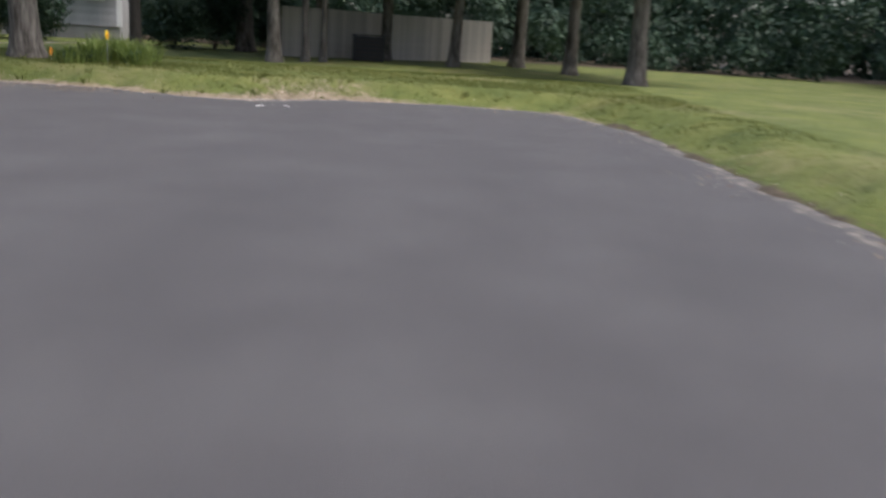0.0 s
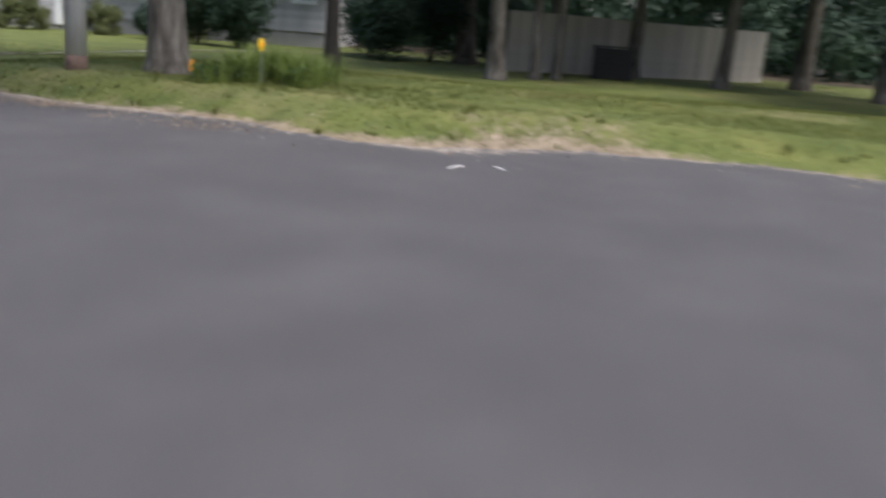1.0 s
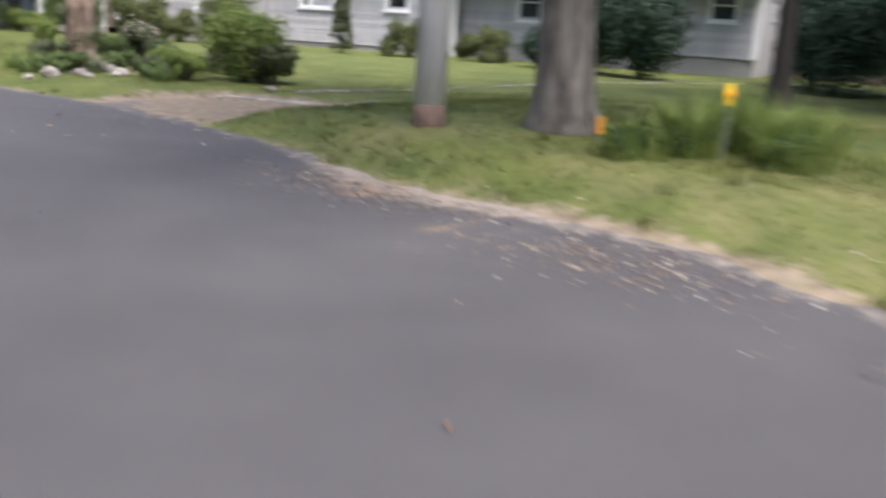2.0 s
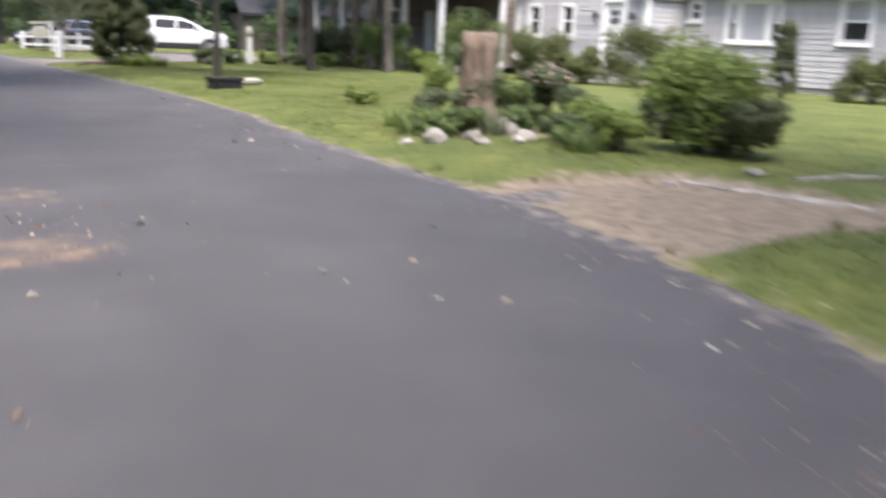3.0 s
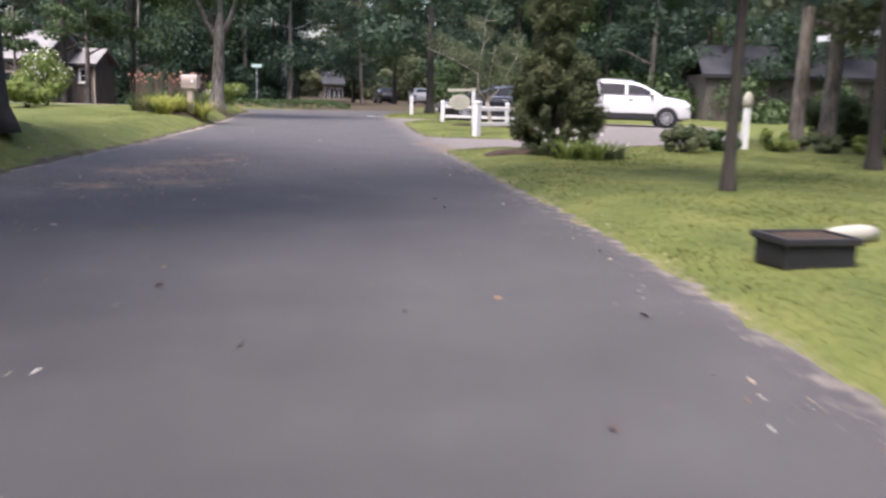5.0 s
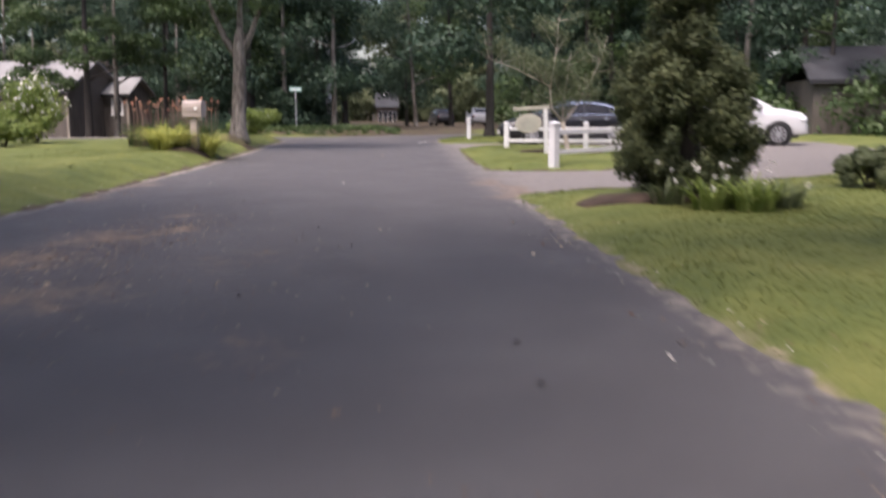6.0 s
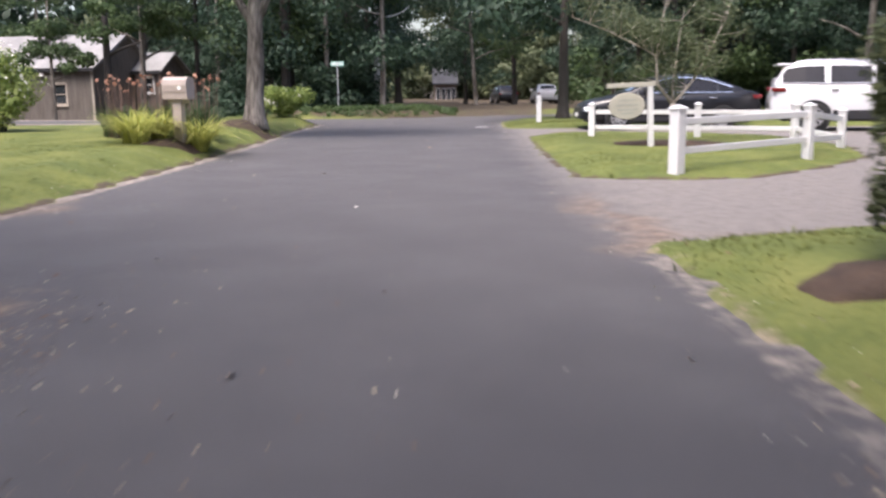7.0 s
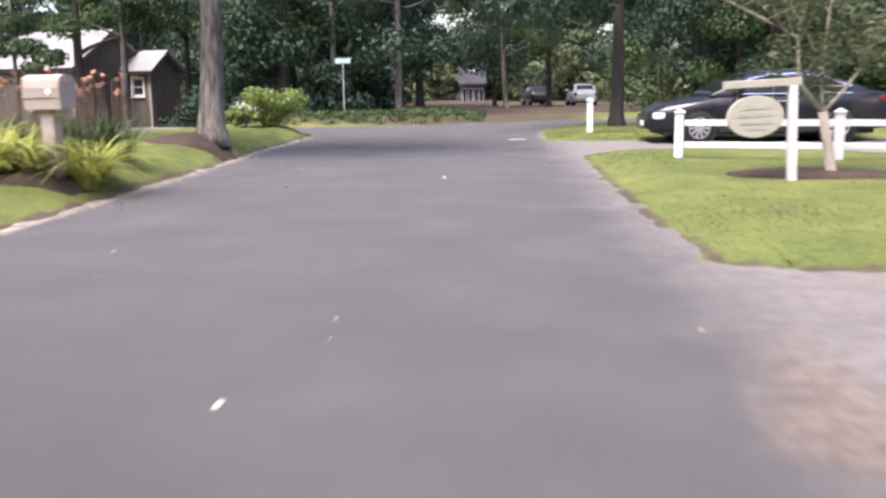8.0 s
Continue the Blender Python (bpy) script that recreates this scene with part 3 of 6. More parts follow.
def make_tree(name, x, y, height, r, crown, label, leaf="leaf", bark="bark", lean=(0, 0), limbs=(), seed=1, count=5000, size=0.13, squash=0.75, category="tree", group="", taper=0.72, limb=0.6):
    """crown: rows of (dx, dy, dz, radius)."""
    gen = np.random.default_rng(seed)
    ob = base(name, x, y, label=label, category=category, group=group)
    part("trunk", trunk_mesh(height, r, gen, lean, limbs, taper=taper, limb=limb), M[bark], ob, soft_shade=True)
    crown = np.array(crown, float)
    v, f = leaves(crown[:, :3], crown[:, 3], count, size, gen, squash)
    mesh_object("crown", np_mesh("crown", v, f), M[leaf], ob)
    return ob


def cloud(gen, n, spread, z0, z1, r0, r1):
    """Clumps spread round a trunk between two heights."""
    out = []
    for _ in range(n):
        a, d = gen.uniform(0, 6.283), spread * math.sqrt(gen.uniform(0.05, 1))
        out.append((d * math.cos(a), d * math.sin(a), gen.uniform(z0, z1), gen.uniform(r0, r1)))
    return out


def make_bush(name, x, y, w, h, label, leaf="leaf", seed=1, count=2500, size=0.06, blooms=None, bloom_count=0, bloom_size=0.05, category="shrub", lumps=14, group="", boxy=False, d=None):
    gen = np.random.default_rng(seed)
    ob = base(name, x, y, label=label, category=category, group=group)
    d = d or w
    cs = []
    for _ in range(lumps):
        a, q, el = gen.uniform(0, 6.283), gen.random() ** 0.33, gen.uniform(-1, 1)
        flat = 1.0 if boxy else math.sqrt(1 - el * el)
        px, py = 0.36 * w * q * flat * math.cos(a), 0.36 * d * q * flat * math.sin(a)
        cs.append((px, py, h * (0.45 + (0.4 if boxy else 0.32) * el * q), 0.19 * min(w, h) * gen.uniform(0.8, 1.3)))
    cs = np.array(cs)
    bm = bmesh.new()
    for k in range(7):
        a = k * 0.9 + gen.uniform(0, 0.5)
        e = (0.28 * w * math.cos(a), 0.28 * d * math.sin(a), 0.62 * h)
        tube(bm, [(0.03 * math.cos(a), 0.03 * math.sin(a), -0.05), (e[0] * 0.4, e[1] * 0.4, 0.3 * h), e], [0.018, 0.013, 0.005], 5)
    tagged(part("stem", bm, M["bark_dark"], ob), kind="stuff")
    v, f = leaves(cs[:, :3], cs[:, 3], count, size, gen, 0.95, 2.6)
    v[:, 2] = np.maximum(v[:, 2], 0.01)
    mesh_object("foliage", np_mesh("foliage", v, f), M[leaf], ob)
    if blooms:
        hi = cs[np.argsort(-cs[:, 2])[: max(3, lumps // 2)]]
        v, f = leaves(hi[:, :3] + [0, 0, 0.05], hi[:, 3] * 1.15, bloom_count, bloom_size, gen, 0.95, 8, 0.8)
        mesh_object("blossom", np_mesh("blossom", v, f), M[blooms], ob)
    return ob


def mulch_bed(x, y, rx, ry, label="dark brown bark mulch bed on the lawn"):
    bm = bmesh.new()
    n = 28
    rings = []
    for k, (s, z) in enumerate(((1.0, -0.03), (0.93, 0.03), (0.6, 0.06), (0.2, 0.08))):
        ring = []
        for i in range(n):
            a = 2 * math.pi * i / n
            w = 1 + 0.08 * math.sin(3 * a + x) + 0.05 * math.sin(7 * a + y)
            px, py = rx * s * w * math.cos(a), ry * s * w * math.sin(a)
            ring.append(bm.verts.new((px, py, ground(x + px, y + py) + z)))
        rings.append(ring)
    for a, b in zip(rings, rings[1:]):
        for i in range(n):
            bm.faces.new((a[i], a[(i + 1) % n], b[(i + 1) % n], b[i]))
    bm.faces.new(rings[-1])
    ob = part("mulch_bed", bm, M["mulch"], None, soft_shade=True)
    ob.matrix_world = pose(x, y, 0)
    return tagged(ob, label, "mulch", kind="structure")


G = np.random.default_rng(21)

# big columnar cedar beside the drive, with a low skirt of shrubs
mulch_bed(2.3, -0.5, 1.15, 0.52)
gen = np.random.default_rng(3)
rows = []
for k in range(330):
    z = gen.uniform(0.2, 7.0) if k < 210 else gen.uniform(0.15, 1.9)
    rr = (0.86 if z < 1.35 else 0.86 - 0.3 * min((z - 1.35) / 0.7, 1.0)) * (1 - (max(z - 2.2, 0) / 6.0) ** 1.6) * (0.8 if z < 0.4 else 1)
    a = gen.uniform(0, 6.283)
    q = rr * math.sqrt(gen.uniform(0.1, 1))
    rows.append((q * math.cos(a) - 0.1 * min(z / 2.5, 1.0), q * math.sin(a), z, gen.uniform(0.13, 0.24)))
make_tree("cedar_tree", 2.82, -0.1, 7.2, 0.14, rows, "tall dense dark green cedar in a mulch bed", "leaf_cedar", "bark_dark", seed=4, count=110000, size=0.03, squash=1.25)


def hosta(x, y, seed, n, length, leaf, blooms):
    """A loose clump of arching leaves with a few white flowers."""
    gen = np.random.default_rng(seed)
    ob = base("hosta", x, y, label="loose pale green plant with white flowers under the cedar", category="plant", group="plants under the cedar")
    v, f = straps(n, 0.22, length, 0.026, gen, 0.9)
    tagged(mesh_object("foliage", np_mesh("foliage", v, f), M[leaf], ob), kind="stuff")
    v, f = leaves([(gen.normal(0, 0.2), gen.normal(0, 0.2), gen.uniform(0.2, 0.6)) for _ in range(blooms)], 0.04, blooms * 8, 0.018, gen, 1, 3, 0.7)
    tagged(mesh_object("blossom", np_mesh("blossom", v, f), M["petal"], ob), kind="stuff")
    return ob


for i, (x, y, n_, ln_, lf) in enumerate(((2.35, -1.0, 46, 0.42, "leaf_grey"), (2.7, -1.5, 60, 0.5, "leaf_light"), (3.15, -1.7, 60, 0.52, "leaf_light"), (3.6, -1.4, 46, 0.45, "leaf_grey"), (2.95, -1.05, 40, 0.5, "leaf_grey"))):
    hosta(x, y, 510 + i, n_, ln_, lf, 3 + i % 3)

# trees along the first bend
make_tree("oak_tree", 1.65, -30.6, 10, 0.3, cloud(np.random.default_rng(1), 34, 4.6, 4.6, 10, 1.0, 1.7), "large tree with rough grey-brown bark on the verge",
          "leaf_dark", "bark", lean=(-0.6, 0.3), limbs=((4.2, 40, 3, 2), (4.8, 200, 3, 2.2), (5.0, 260, 3.4, 2)), seed=5, count=9500, size=0.15)
make_tree("maple_tree", 10.3, -30.4, 9, 0.19, cloud(np.random.default_rng(2), 24, 3.6, 4.0, 9, 0.9, 1.5), "slim dark-barked tree on the lawn", "leaf_dark", "bark_dark",
          (0.1, 0.2), ((3.6, 100, 2, 1.6),), 6, 4000, 0.15)
make_tree("maple_tree", 10.8, -34.5, 9, 0.22, cloud(np.random.default_rng(3), 24, 3.6, 4.2, 9, 0.9, 1.5), "slim leaning tree with brown bark on the lawn", "leaf", "bark",
          (-0.5, 0.25), ((3.8, 300, 2, 1.6),), 7, 4000, 0.15)
for i, (x, y, r) in enumerate(((19.2, -32.2, 0.36), (17.6, -35.3, 0.2), (18.3, -37.8, 0.24), (16.2, -40.4, 0.22), (19.5, -43.2, 0.3), (14.5, -44.5, 0.26), (9.0, -45.5, 0.3), (12.4, -35.3, 0.13), (13.2, -35.8, 0.12))):
    make_tree("oak_tree", x, y, 10, r, cloud(np.random.default_rng(30 + i), 24, 3.6, 3.4, 9.5, 1.0, 1.6), "forked grey-barked tree before a board fence", "leaf_dark", "bark",
              (0.3 * math.sin(i * 2.0), 0.4 * math.cos(i)), ((3.2, 60 * i, 2.2, 1.8), (3.9, 60 * i + 150, 2.2, 1.8)), 40 + i, 5500, 0.17, group="trees before the fence")

# slim trees on the right-hand lawn
for i, (x, y, h, r, ba) in enumerate(((3.75, -6.7, 8, 0.085, "bark_dark"), (9.3, 2.9, 9, 0.19, "bark"), (10.4, 3.5, 9, 0.21, "bark"), (11.9, 1.8, 9, 0.22, "bark"), (11.8, 0.3, 9, 0.18, "bark"), (11.4, -1.8, 9, 0.17, "bark"), (8.2, -2.5, 8, 0.13, "bark_dark"))):
    make_tree("pine_tree", x, y, h, r, cloud(np.random.default_rng(60 + i), 24, 2.4, 3.6 if x > 11 else 2.9, h, 0.7, 1.2), "slim tree with a bare trunk on the lawn", "leaf_grey" if i else "leaf_dark", ba,
              (0.15 * math.sin(i), 0.2), ((2.9, 70 * i, 1.6, 0.9), (3.6, 70 * i + 130, 1.8, 1.0)), 70 + i, 6500, 0.09, group="slim trees on the lawn")

# tree beside the road on the left, forking at head height
mulch_bed(-7.15, 17.2, 0.9, 0.85)
make_tree("ash_tree", -6.93, 17.8, 3.0, 0.25, [(-1.2, -0.5, 4.1, 0.6), (1.1, -0.4, 4.2, 0.6), (-2.0, 0.3, 4.6, 0.7), (-3.2, 0, 6.5, 1.8), (2.6, 0, 6.6, 1.8), (0, 1.8, 7, 2.0), (-1.5, -1.5, 6.2, 1.4), (1.2, -1.6, 6.0, 1.4), (-4.2, 1, 5.2, 1.0), (3.4, 1, 5.4, 1.1), (0.2, 0, 8.5, 2.2), (-0.6, 0.9, 4.2, 0.7), (0.7, 0.8, 4.4, 0.7), (0.0, -0.5, 4.9, 0.8)],
          "sturdy grey-barked tree forking above a mulch bed", "leaf", "bark", (0.12, 0.05), ((2.5, 172, 1.7, 4.0), (2.6, -8, 1.8, 4.2), (2.9, 80, 0.7, 4.5)), 8, 14000, 0.1, squash=0.6, taper=0.2, limb=0.72)
# upper crown is pushed out over road and lawn to shade them
make_tree("oak_tree", -7.1, -3.3, 10, 0.33, [(-1.5, 0, 3.7, 0.8), (-2.6, 1, 3.4, 0.9), (0.4, 1.0, 4.1, 0.7), (-1.0, 2, 3.7, 0.9), (1.0, -0.5, 4.4, 0.7), (-3.4, 0.5, 3.9, 0.9)] + [(a + 2.0, b - 4.0, c, e) for a, b, c, e in cloud(np.random.default_rng(5), 36, 5.2, 5.2, 10, 1.1, 1.8)] + [(a - 2.5, b + 0.5, c, e) for a, b, c, e in cloud(np.random.default_rng(6), 22, 4.0, 4.6, 9, 1.0, 1.6)], "dark-barked tree on the raised verge", "leaf_dark", "bark_dark",
          (-0.2, 0), ((4.6, -50, 5.0, 2), (5.0, 220, 4.5, 2), (5.4, -80, 5, 2.5)), 9, 17000, 0.15)
# two unseen trees, added to shade the left of road and lawn
for i, (x, y) in enumerate(((-10.5, -10.5), (-11.5, -18))):
    make_tree("oak_tree", x, y, 11, 0.3, [(a + 2.5, b - 1, c, e) for a, b, c, e in cloud(np.random.default_rng(55 + i), 30, 5.0, 4.8, 11, 1.1, 1.8)], "broad-crowned dark tree out of view, added for shade", "leaf_dark", "bark_dark",
              (0.2, 0.1), ((4.8, 20, 3.5, 2), (5.2, 200, 3.5, 2), (5.6, 100, 3, 2)), 95 + i, 8000, 0.18, group="broad trees on the lawn")
for i, (x, y, r, h) in enumerate(((-18.57, 36.1, 0.22, 11), (-18.43, 40.1, 0.19, 10), (-15.9, 41.0, 0.16, 10))):
    make_tree("maple_tree", x, y, h, r, cloud(np.random.default_rng(80 + i), 16, 2.6, 4.2, h, 0.7, 1.3), "slim tree with spreading green leaves by a cottage", "leaf", "bark" if i == 1 else "bark_dark",
              (0.2, 0.1 * i), ((3.4, 50 * i, 2.2, 1.0), (4.2, 50 * i + 170, 2.2, 1.2)), 90 + i, 6000, 0.11, squash=0.5, group="trees by the cottage")
make_tree("young_tree", -21.3, 36.2, 6.0, 0.12, [(-1.5, 0, 3.3, 0.75), (-0.6, 0.2, 3.8, 0.9), (0.6, 0, 3.7, 0.9), (1.6, 0, 3.3, 0.75), (0, 0.3, 4.7, 1.1), (-1.1, -0.3, 2.8, 0.55), (1.0, -0.4, 2.9, 0.55)],
          "small spreading tree before a cottage", "leaf", "bark", (0.1, 0), ((2.3, 170, 1.5, 0.8), (2.4, 10, 1.5, 0.8)), 99, 3600, 0.1, squash=0.5)
make_tree("oak_tree", 2.05, 27.6, 10, 0.2, cloud(np.random.default_rng(15), 18, 2.8, 3.6, 9.5, 0.9, 1.5), "dark straight-trunked tree beside the drive", "leaf_dark", "bark_dark",
          (0, 0.2), ((3.4, 200, 2.0, 0.8),), 16, 5000, 0.15)

make_tree("maple_tree", -6.6, 42.5, 11, 0.19, [(a, b, c, e) for a, b, c, e in cloud(np.random.default_rng(18), 16, 2.4, 5.2, 10.5, 0.9, 1.4)], "pale-trunked tall tree at the wood's edge", "leaf", "pole",
          (0.1, 0), ((3.4, 160, 1.6, 0.4), (4.4, 20, 1.8, 0.8)), 19, 4500, 0.12)

# young tree in the island
mulch_bed(2.95, 12.3, 1.2, 0.6)
gen = np.random.default_rng(17)
yt = base("young_tree", 3.1, 12.2, label="young crooked grey tree with thin branches in the island bed", category="tree")
bm = bmesh.new()
tube(bm, [(0, 0, -0.08), (0, 0, 0.05), (-0.06, 0, 0.4), (-0.15, 0, 0.82)], [0.1, 0.075, 0.062, 0.056], 10, 0.2)
forks = [[(-0.15, 0, 0.8), (-0.46, 0.03, 1.2), (-0.5, 0.02, 1.74), (-0.9, 0, 1.96), (-1.52, -0.1, 2.25), (-2.2, -0.2, 2.5)],
         [(-0.15, 0, 0.8), (0.07, 0.03, 1.04), (0.3, 0.1, 1.32), (0.55, 0.25, 1.8), (0.9, 0.4, 2.4), (1.1, 0.5, 3.1)],
         [(-0.5, 0.02, 1.7), (-0.42, 0.1, 2.2), (-0.3, 0.25, 2.8), (-0.25, 0.4, 3.6)],
         [(-0.15, 0, 0.8), (-0.12, 0.2, 1.2), (0.0, 0.5, 1.8), (0.15, 0.7, 2.7)]]
tips = []
for fk in forks:
    n_ = len(fk)
    tube(bm, fk, [(0.036 if fk is forks[0] else 0.026) * (1 - 0.8 * k / (n_ - 1)) for k in range(n_)], 7, 0.2)
    for a, b in zip(fk[1:], fk[2:]):
        for _ in range(5):
            p0 = Vector(a).lerp(Vector(b), gen.random())
            d_ = Vector((gen.normal(), gen.normal(), abs(gen.normal()) * 0.8)).normalized()
            p1 = p0 + d_ * gen.uniform(0.25, 0.6)
            p2 = p1 + (d_ + Vector((0, 0, 0.3))) * gen.uniform(0.1, 0.3)
            tube(bm, [p0, p1, p2], [0.011, 0.007, 0.003], 5)
            tips += [p1, p2]
part("trunk", bm, M["post_wood"], yt, soft_shade=True)
v, f = leaves([tuple(t_) for t_ in tips], 0.26, 9500, 0.032, gen)
mesh_object("crown", np_mesh("crown", v, f), M["leaf_grey"], yt)

# trees behind the junction and the cars
bg = np.random.default_rng(100)
spots = []
for i in range(46):
    x, y = bg.uniform(-34, 34), bg.uniform(38, 62)
    if -9 < x < 7:
        x += 15 if x > -1 else -13
    if -37 < x < -13 and y < 56:
        y += 18
    spots.append((x, y))
spots += [(-25, 58), (-19, 55), (-14.5, 51), (-33, 33), (-30, 24), (-24, 20), (-28, 12), (-22, 6), (18, 30), (22, 26), (15, 33), (10, 36.5 + 4), (7, 42), (-5.9, 38.8), (-10.2, 36.4), (-10.5, 39), (-8.5, 38), (-7, 43), (26, 20), (24, 30), (-7.8, 47), (-6.8, 56), (-1.5, 54), (1.2, 60), (6.6, 52), (8, 58), (-2.4, 64), (-9.6, 52)]
for i, (x, y) in enumerate(spots):
    h = bg.uniform(10, 14)
    make_tree("forest_tree", x, y, h, bg.uniform(0.13, 0.24), cloud(bg, 26, 3.2, bg.uniform(1.4, 3.4), h, 0.8, 1.7), "tall woodland tree with dark green foliage",
              ("leaf_dark", "leaf", "leaf_dark", "leaf_dark")[i % 4], ("bark_dark", "bark_dark", "bark")[i % 3], (bg.normal(0, 0.3), bg.normal(0, 0.3)),
              ((3.0, bg.uniform(0, 360), 2.4, 0.8), (4.5, bg.uniform(0, 360), 2.4, 1.0)), 200 + i, 8500, 0.11, squash=0.55, group="woodland trees")

# undergrowth and far woods: too many to count
def woods(name, cx, cy, n, label, leaf, count, size, z0, z1, r0, r1, seed):
    gen = np.random.default_rng(seed)
    t = gen.random(n)
    x = np.interp(t, np.linspace(0, 1, len(cx)), cx) + gen.normal(0, 2.0, n)
    y = np.interp(t, np.linspace(0, 1, len(cy)), cy) + gen.normal(0, 2.0, n)
    h = land(np.stack([x, y], 1))
    z = h + gen.uniform(0, 1, n) ** 1.3 * (z1 - z0) + z0
    v, f = leaves(np.stack([x, y, z], 1), gen.uniform(r0, r1, n), count, size, gen, 0.8)
    ob = mesh_object(name, np_mesh(name, v, f), M[leaf])
    return tagged(ob, label, "woods", kind="stuff")


woods("undergrowth", [12, 22, 35, 60], [47, 46, 48, 52], 120, "dense dark green undergrowth at the wood's edge", "leaf_dark", 26000, 0.13, 0.1, 2.6, 0.6, 1.3, 311)
woods("undergrowth", [-14, -9.5, -7.5], [37.5, 38.5, 40], 40, "dark bushy undergrowth at the corner of the wood", "leaf_dark", 16000, 0.1, 0.1, 2.4, 0.5, 1.1, 309)
woods("undergrowth", [6, 12, 20], [42, 41, 40], 60, "grey-green undergrowth behind the parked cars", "leaf", 16000, 0.11, 0.1, 3.2, 0.6, 1.2, 312)
woods("undergrowth", [-60, -32, -17, -10], [62, 60, 57, 47], 150, "dense dark green undergrowth at the wood's edge", "leaf_dark", 40000, 0.13, 0.1, 5.0, 0.7, 1.5, 301)
woods("far_woods", [-34, -18, 0, 12, 30], [72, 88, 96, 84, 66], 260, "grey-green woodland in the distance beyond the junction", "leaf_grey", 60000, 0.3, 0.3, 14, 1.4, 2.6, 308)
woods("far_woods", [-70, -40, 0, 40, 80], [75, 88, 104, 92, 75], 420, "distant dark woodland behind the houses", "leaf_dark", 60000, 0.45, 0.5, 19, 1.8, 3.2, 302)
woods("far_woods", [-32, -46, -48, -40], [-40, -10, 25, 60], 300, "distant dark woodland behind the lawns", "leaf_dark", 30000, 0.45, 0.5, 17, 1.8, 3.2, 303)
woods("far_woods", [45, 42, 40, 42, 55], [-75, -45, -20, 10, 60], 420, "distant dark woodland behind the houses", "leaf_dark", 50000, 0.45, 0.5, 17, 1.8, 3.2, 304)
woods("far_woods", [-75, -40, 0, 40], [-62, -68, -66, -70], 300, "distant dark woodland beyond the street", "leaf_dark", 20000, 0.5, 0.5, 17, 1.8, 3.2, 305)
woods("undergrowth", [20, 28, 33, 35], [-66, -58, -50, -44], 110, "dark leafy undergrowth beyond the lawn", "leaf_dark", 18000, 0.16, 0.3, 5.0, 0.9, 1.6, 313)
woods("undergrowth", [25, 27, 28], [-45, -34, -27], 80, "dark leafy undergrowth behind the fence", "leaf_dark", 12000, 0.16, 0.5, 5.0, 0.9, 1.6, 306)
woods("undergrowth", [16, 24, 30], [27, 31, 30], 70, "leafy green undergrowth behind the parked cars", "leaf", 11000, 0.15, 0.1, 3.0, 0.7, 1.3, 307)

# shrubs before the shingled house
make_bush("bush", 4.4, -22.9, 1.6, 1.6, "large rounded light green bush beside a dirt track", "leaf_light", 21, 12000, 0.036, lumps=40)
make_bush("bush", 4.35, -23.4, 1.5, 0.95, "dense brownish-green bush beside a dirt track", "leaf_cedar", 29, 7000, 0.036, lumps=26)
make_bush("bush", 3.4, -22.6, 0.9, 0.55, "small light green bush by the boulders", "leaf_light", 22, 2600, 0.035)
make_bush("bush", 4.1, -21.2, 1.1, 0.6, "light green leafy bush by the boulders", "leaf_light", 23, 3000, 0.035)
make_bush("bush", 5.7, -18.3, 1.0, 1.05, "pale flowering bush beside a tree stump", "leaf_grey", 24, 2600, 0.04, "pinkish", 110, 0.026)
make_bush("bush", 3.05, -19.0, 0.7, 0.6, "leafy green bush beside a tree stump", "leaf_grey", 25, 2200, 0.035)
make_bush("bush", 3.9, -17.75, 0.6, 1.15, "tall yellow-green shrub beside a tree stump", "leaf_light", 26, 1800, 0.035, boxy=True, lumps=34)
for i, (x, y, w, h, lf) in enumerate(((2.5, -20.8, 0.8, 0.42, "leaf_mid"), (2.0, -20.9, 0.6, 0.34, "leaf_mid"), (4.6, -20.6, 0.9, 0.6, "leaf_mid"), (5.2, -21.6, 1.2, 0.7, "leaf_grey"),
                                      (4.3, -19.3, 0.9, 0.7, "leaf_mid"), (3.6, -20.6, 0.8, 0.45, "leaf_mid"), (6.0, -20.8, 1.2, 0.8, "leaf_mid"), (3.1, -22.1, 0.7, 0.35, "leaf_mid"), (5.3, -19.6, 0.9, 0.7, "leaf_grey"), (3.4, -21.6, 0.6, 0.4, "leaf_grey"))):
    make_bush("garden_plant", x, y, w, h, "low leafy garden plant among the boulders", lf, 170 + i, 2200, 0.03, group="plants among the boulders")
for i, (x, y) in enumerate(((1.9, -20.5), (2.4, -20.2), (2.8, -20.9), (3.9, -20.8), (4.5, -21.4), (4.9, -20.2), (5.4, -20.9), (2.2, -19.6), (2.7, -19.2), (4.7, -18.7), (5.9, -19.8), (3.7, -22.0), (2.9, -22.6), (6.4, -21.6))):
    gen = np.random.default_rng(540 + i)
    ob = base("grass_clump", x, y, label="loose grassy clump in the garden bed", category="plant", group="grassy clumps in the bed")
    v, f = straps(70, 0.22, 0.36 + 0.12 * gen.random(), 0.009, gen, 0.9)
    tagged(mesh_object("foliage", np_mesh("foliage", v, f), M[("leaf_mid", "leaf_light", "leaf_grey")[i % 3]], ob), kind="stuff")
make_bush("bush", 3.5, -15.7, 1.0, 0.36, "low sparse green plant on the lawn", "leaf_light", 27, 1500, 0.035, lumps=22)
gen = np.random.default_rng(28)
rows = []
for k in range(80):
    z, a = gen.uniform(0.15, 1.95), gen.uniform(0, 6.283)
    q = 0.42 * (1 - 0.8 * (z / 2.1) ** 1.6) * math.sqrt(gen.uniform(0.2, 1))
    rows.append((q * math.cos(a), q * math.sin(a), z, 0.16))
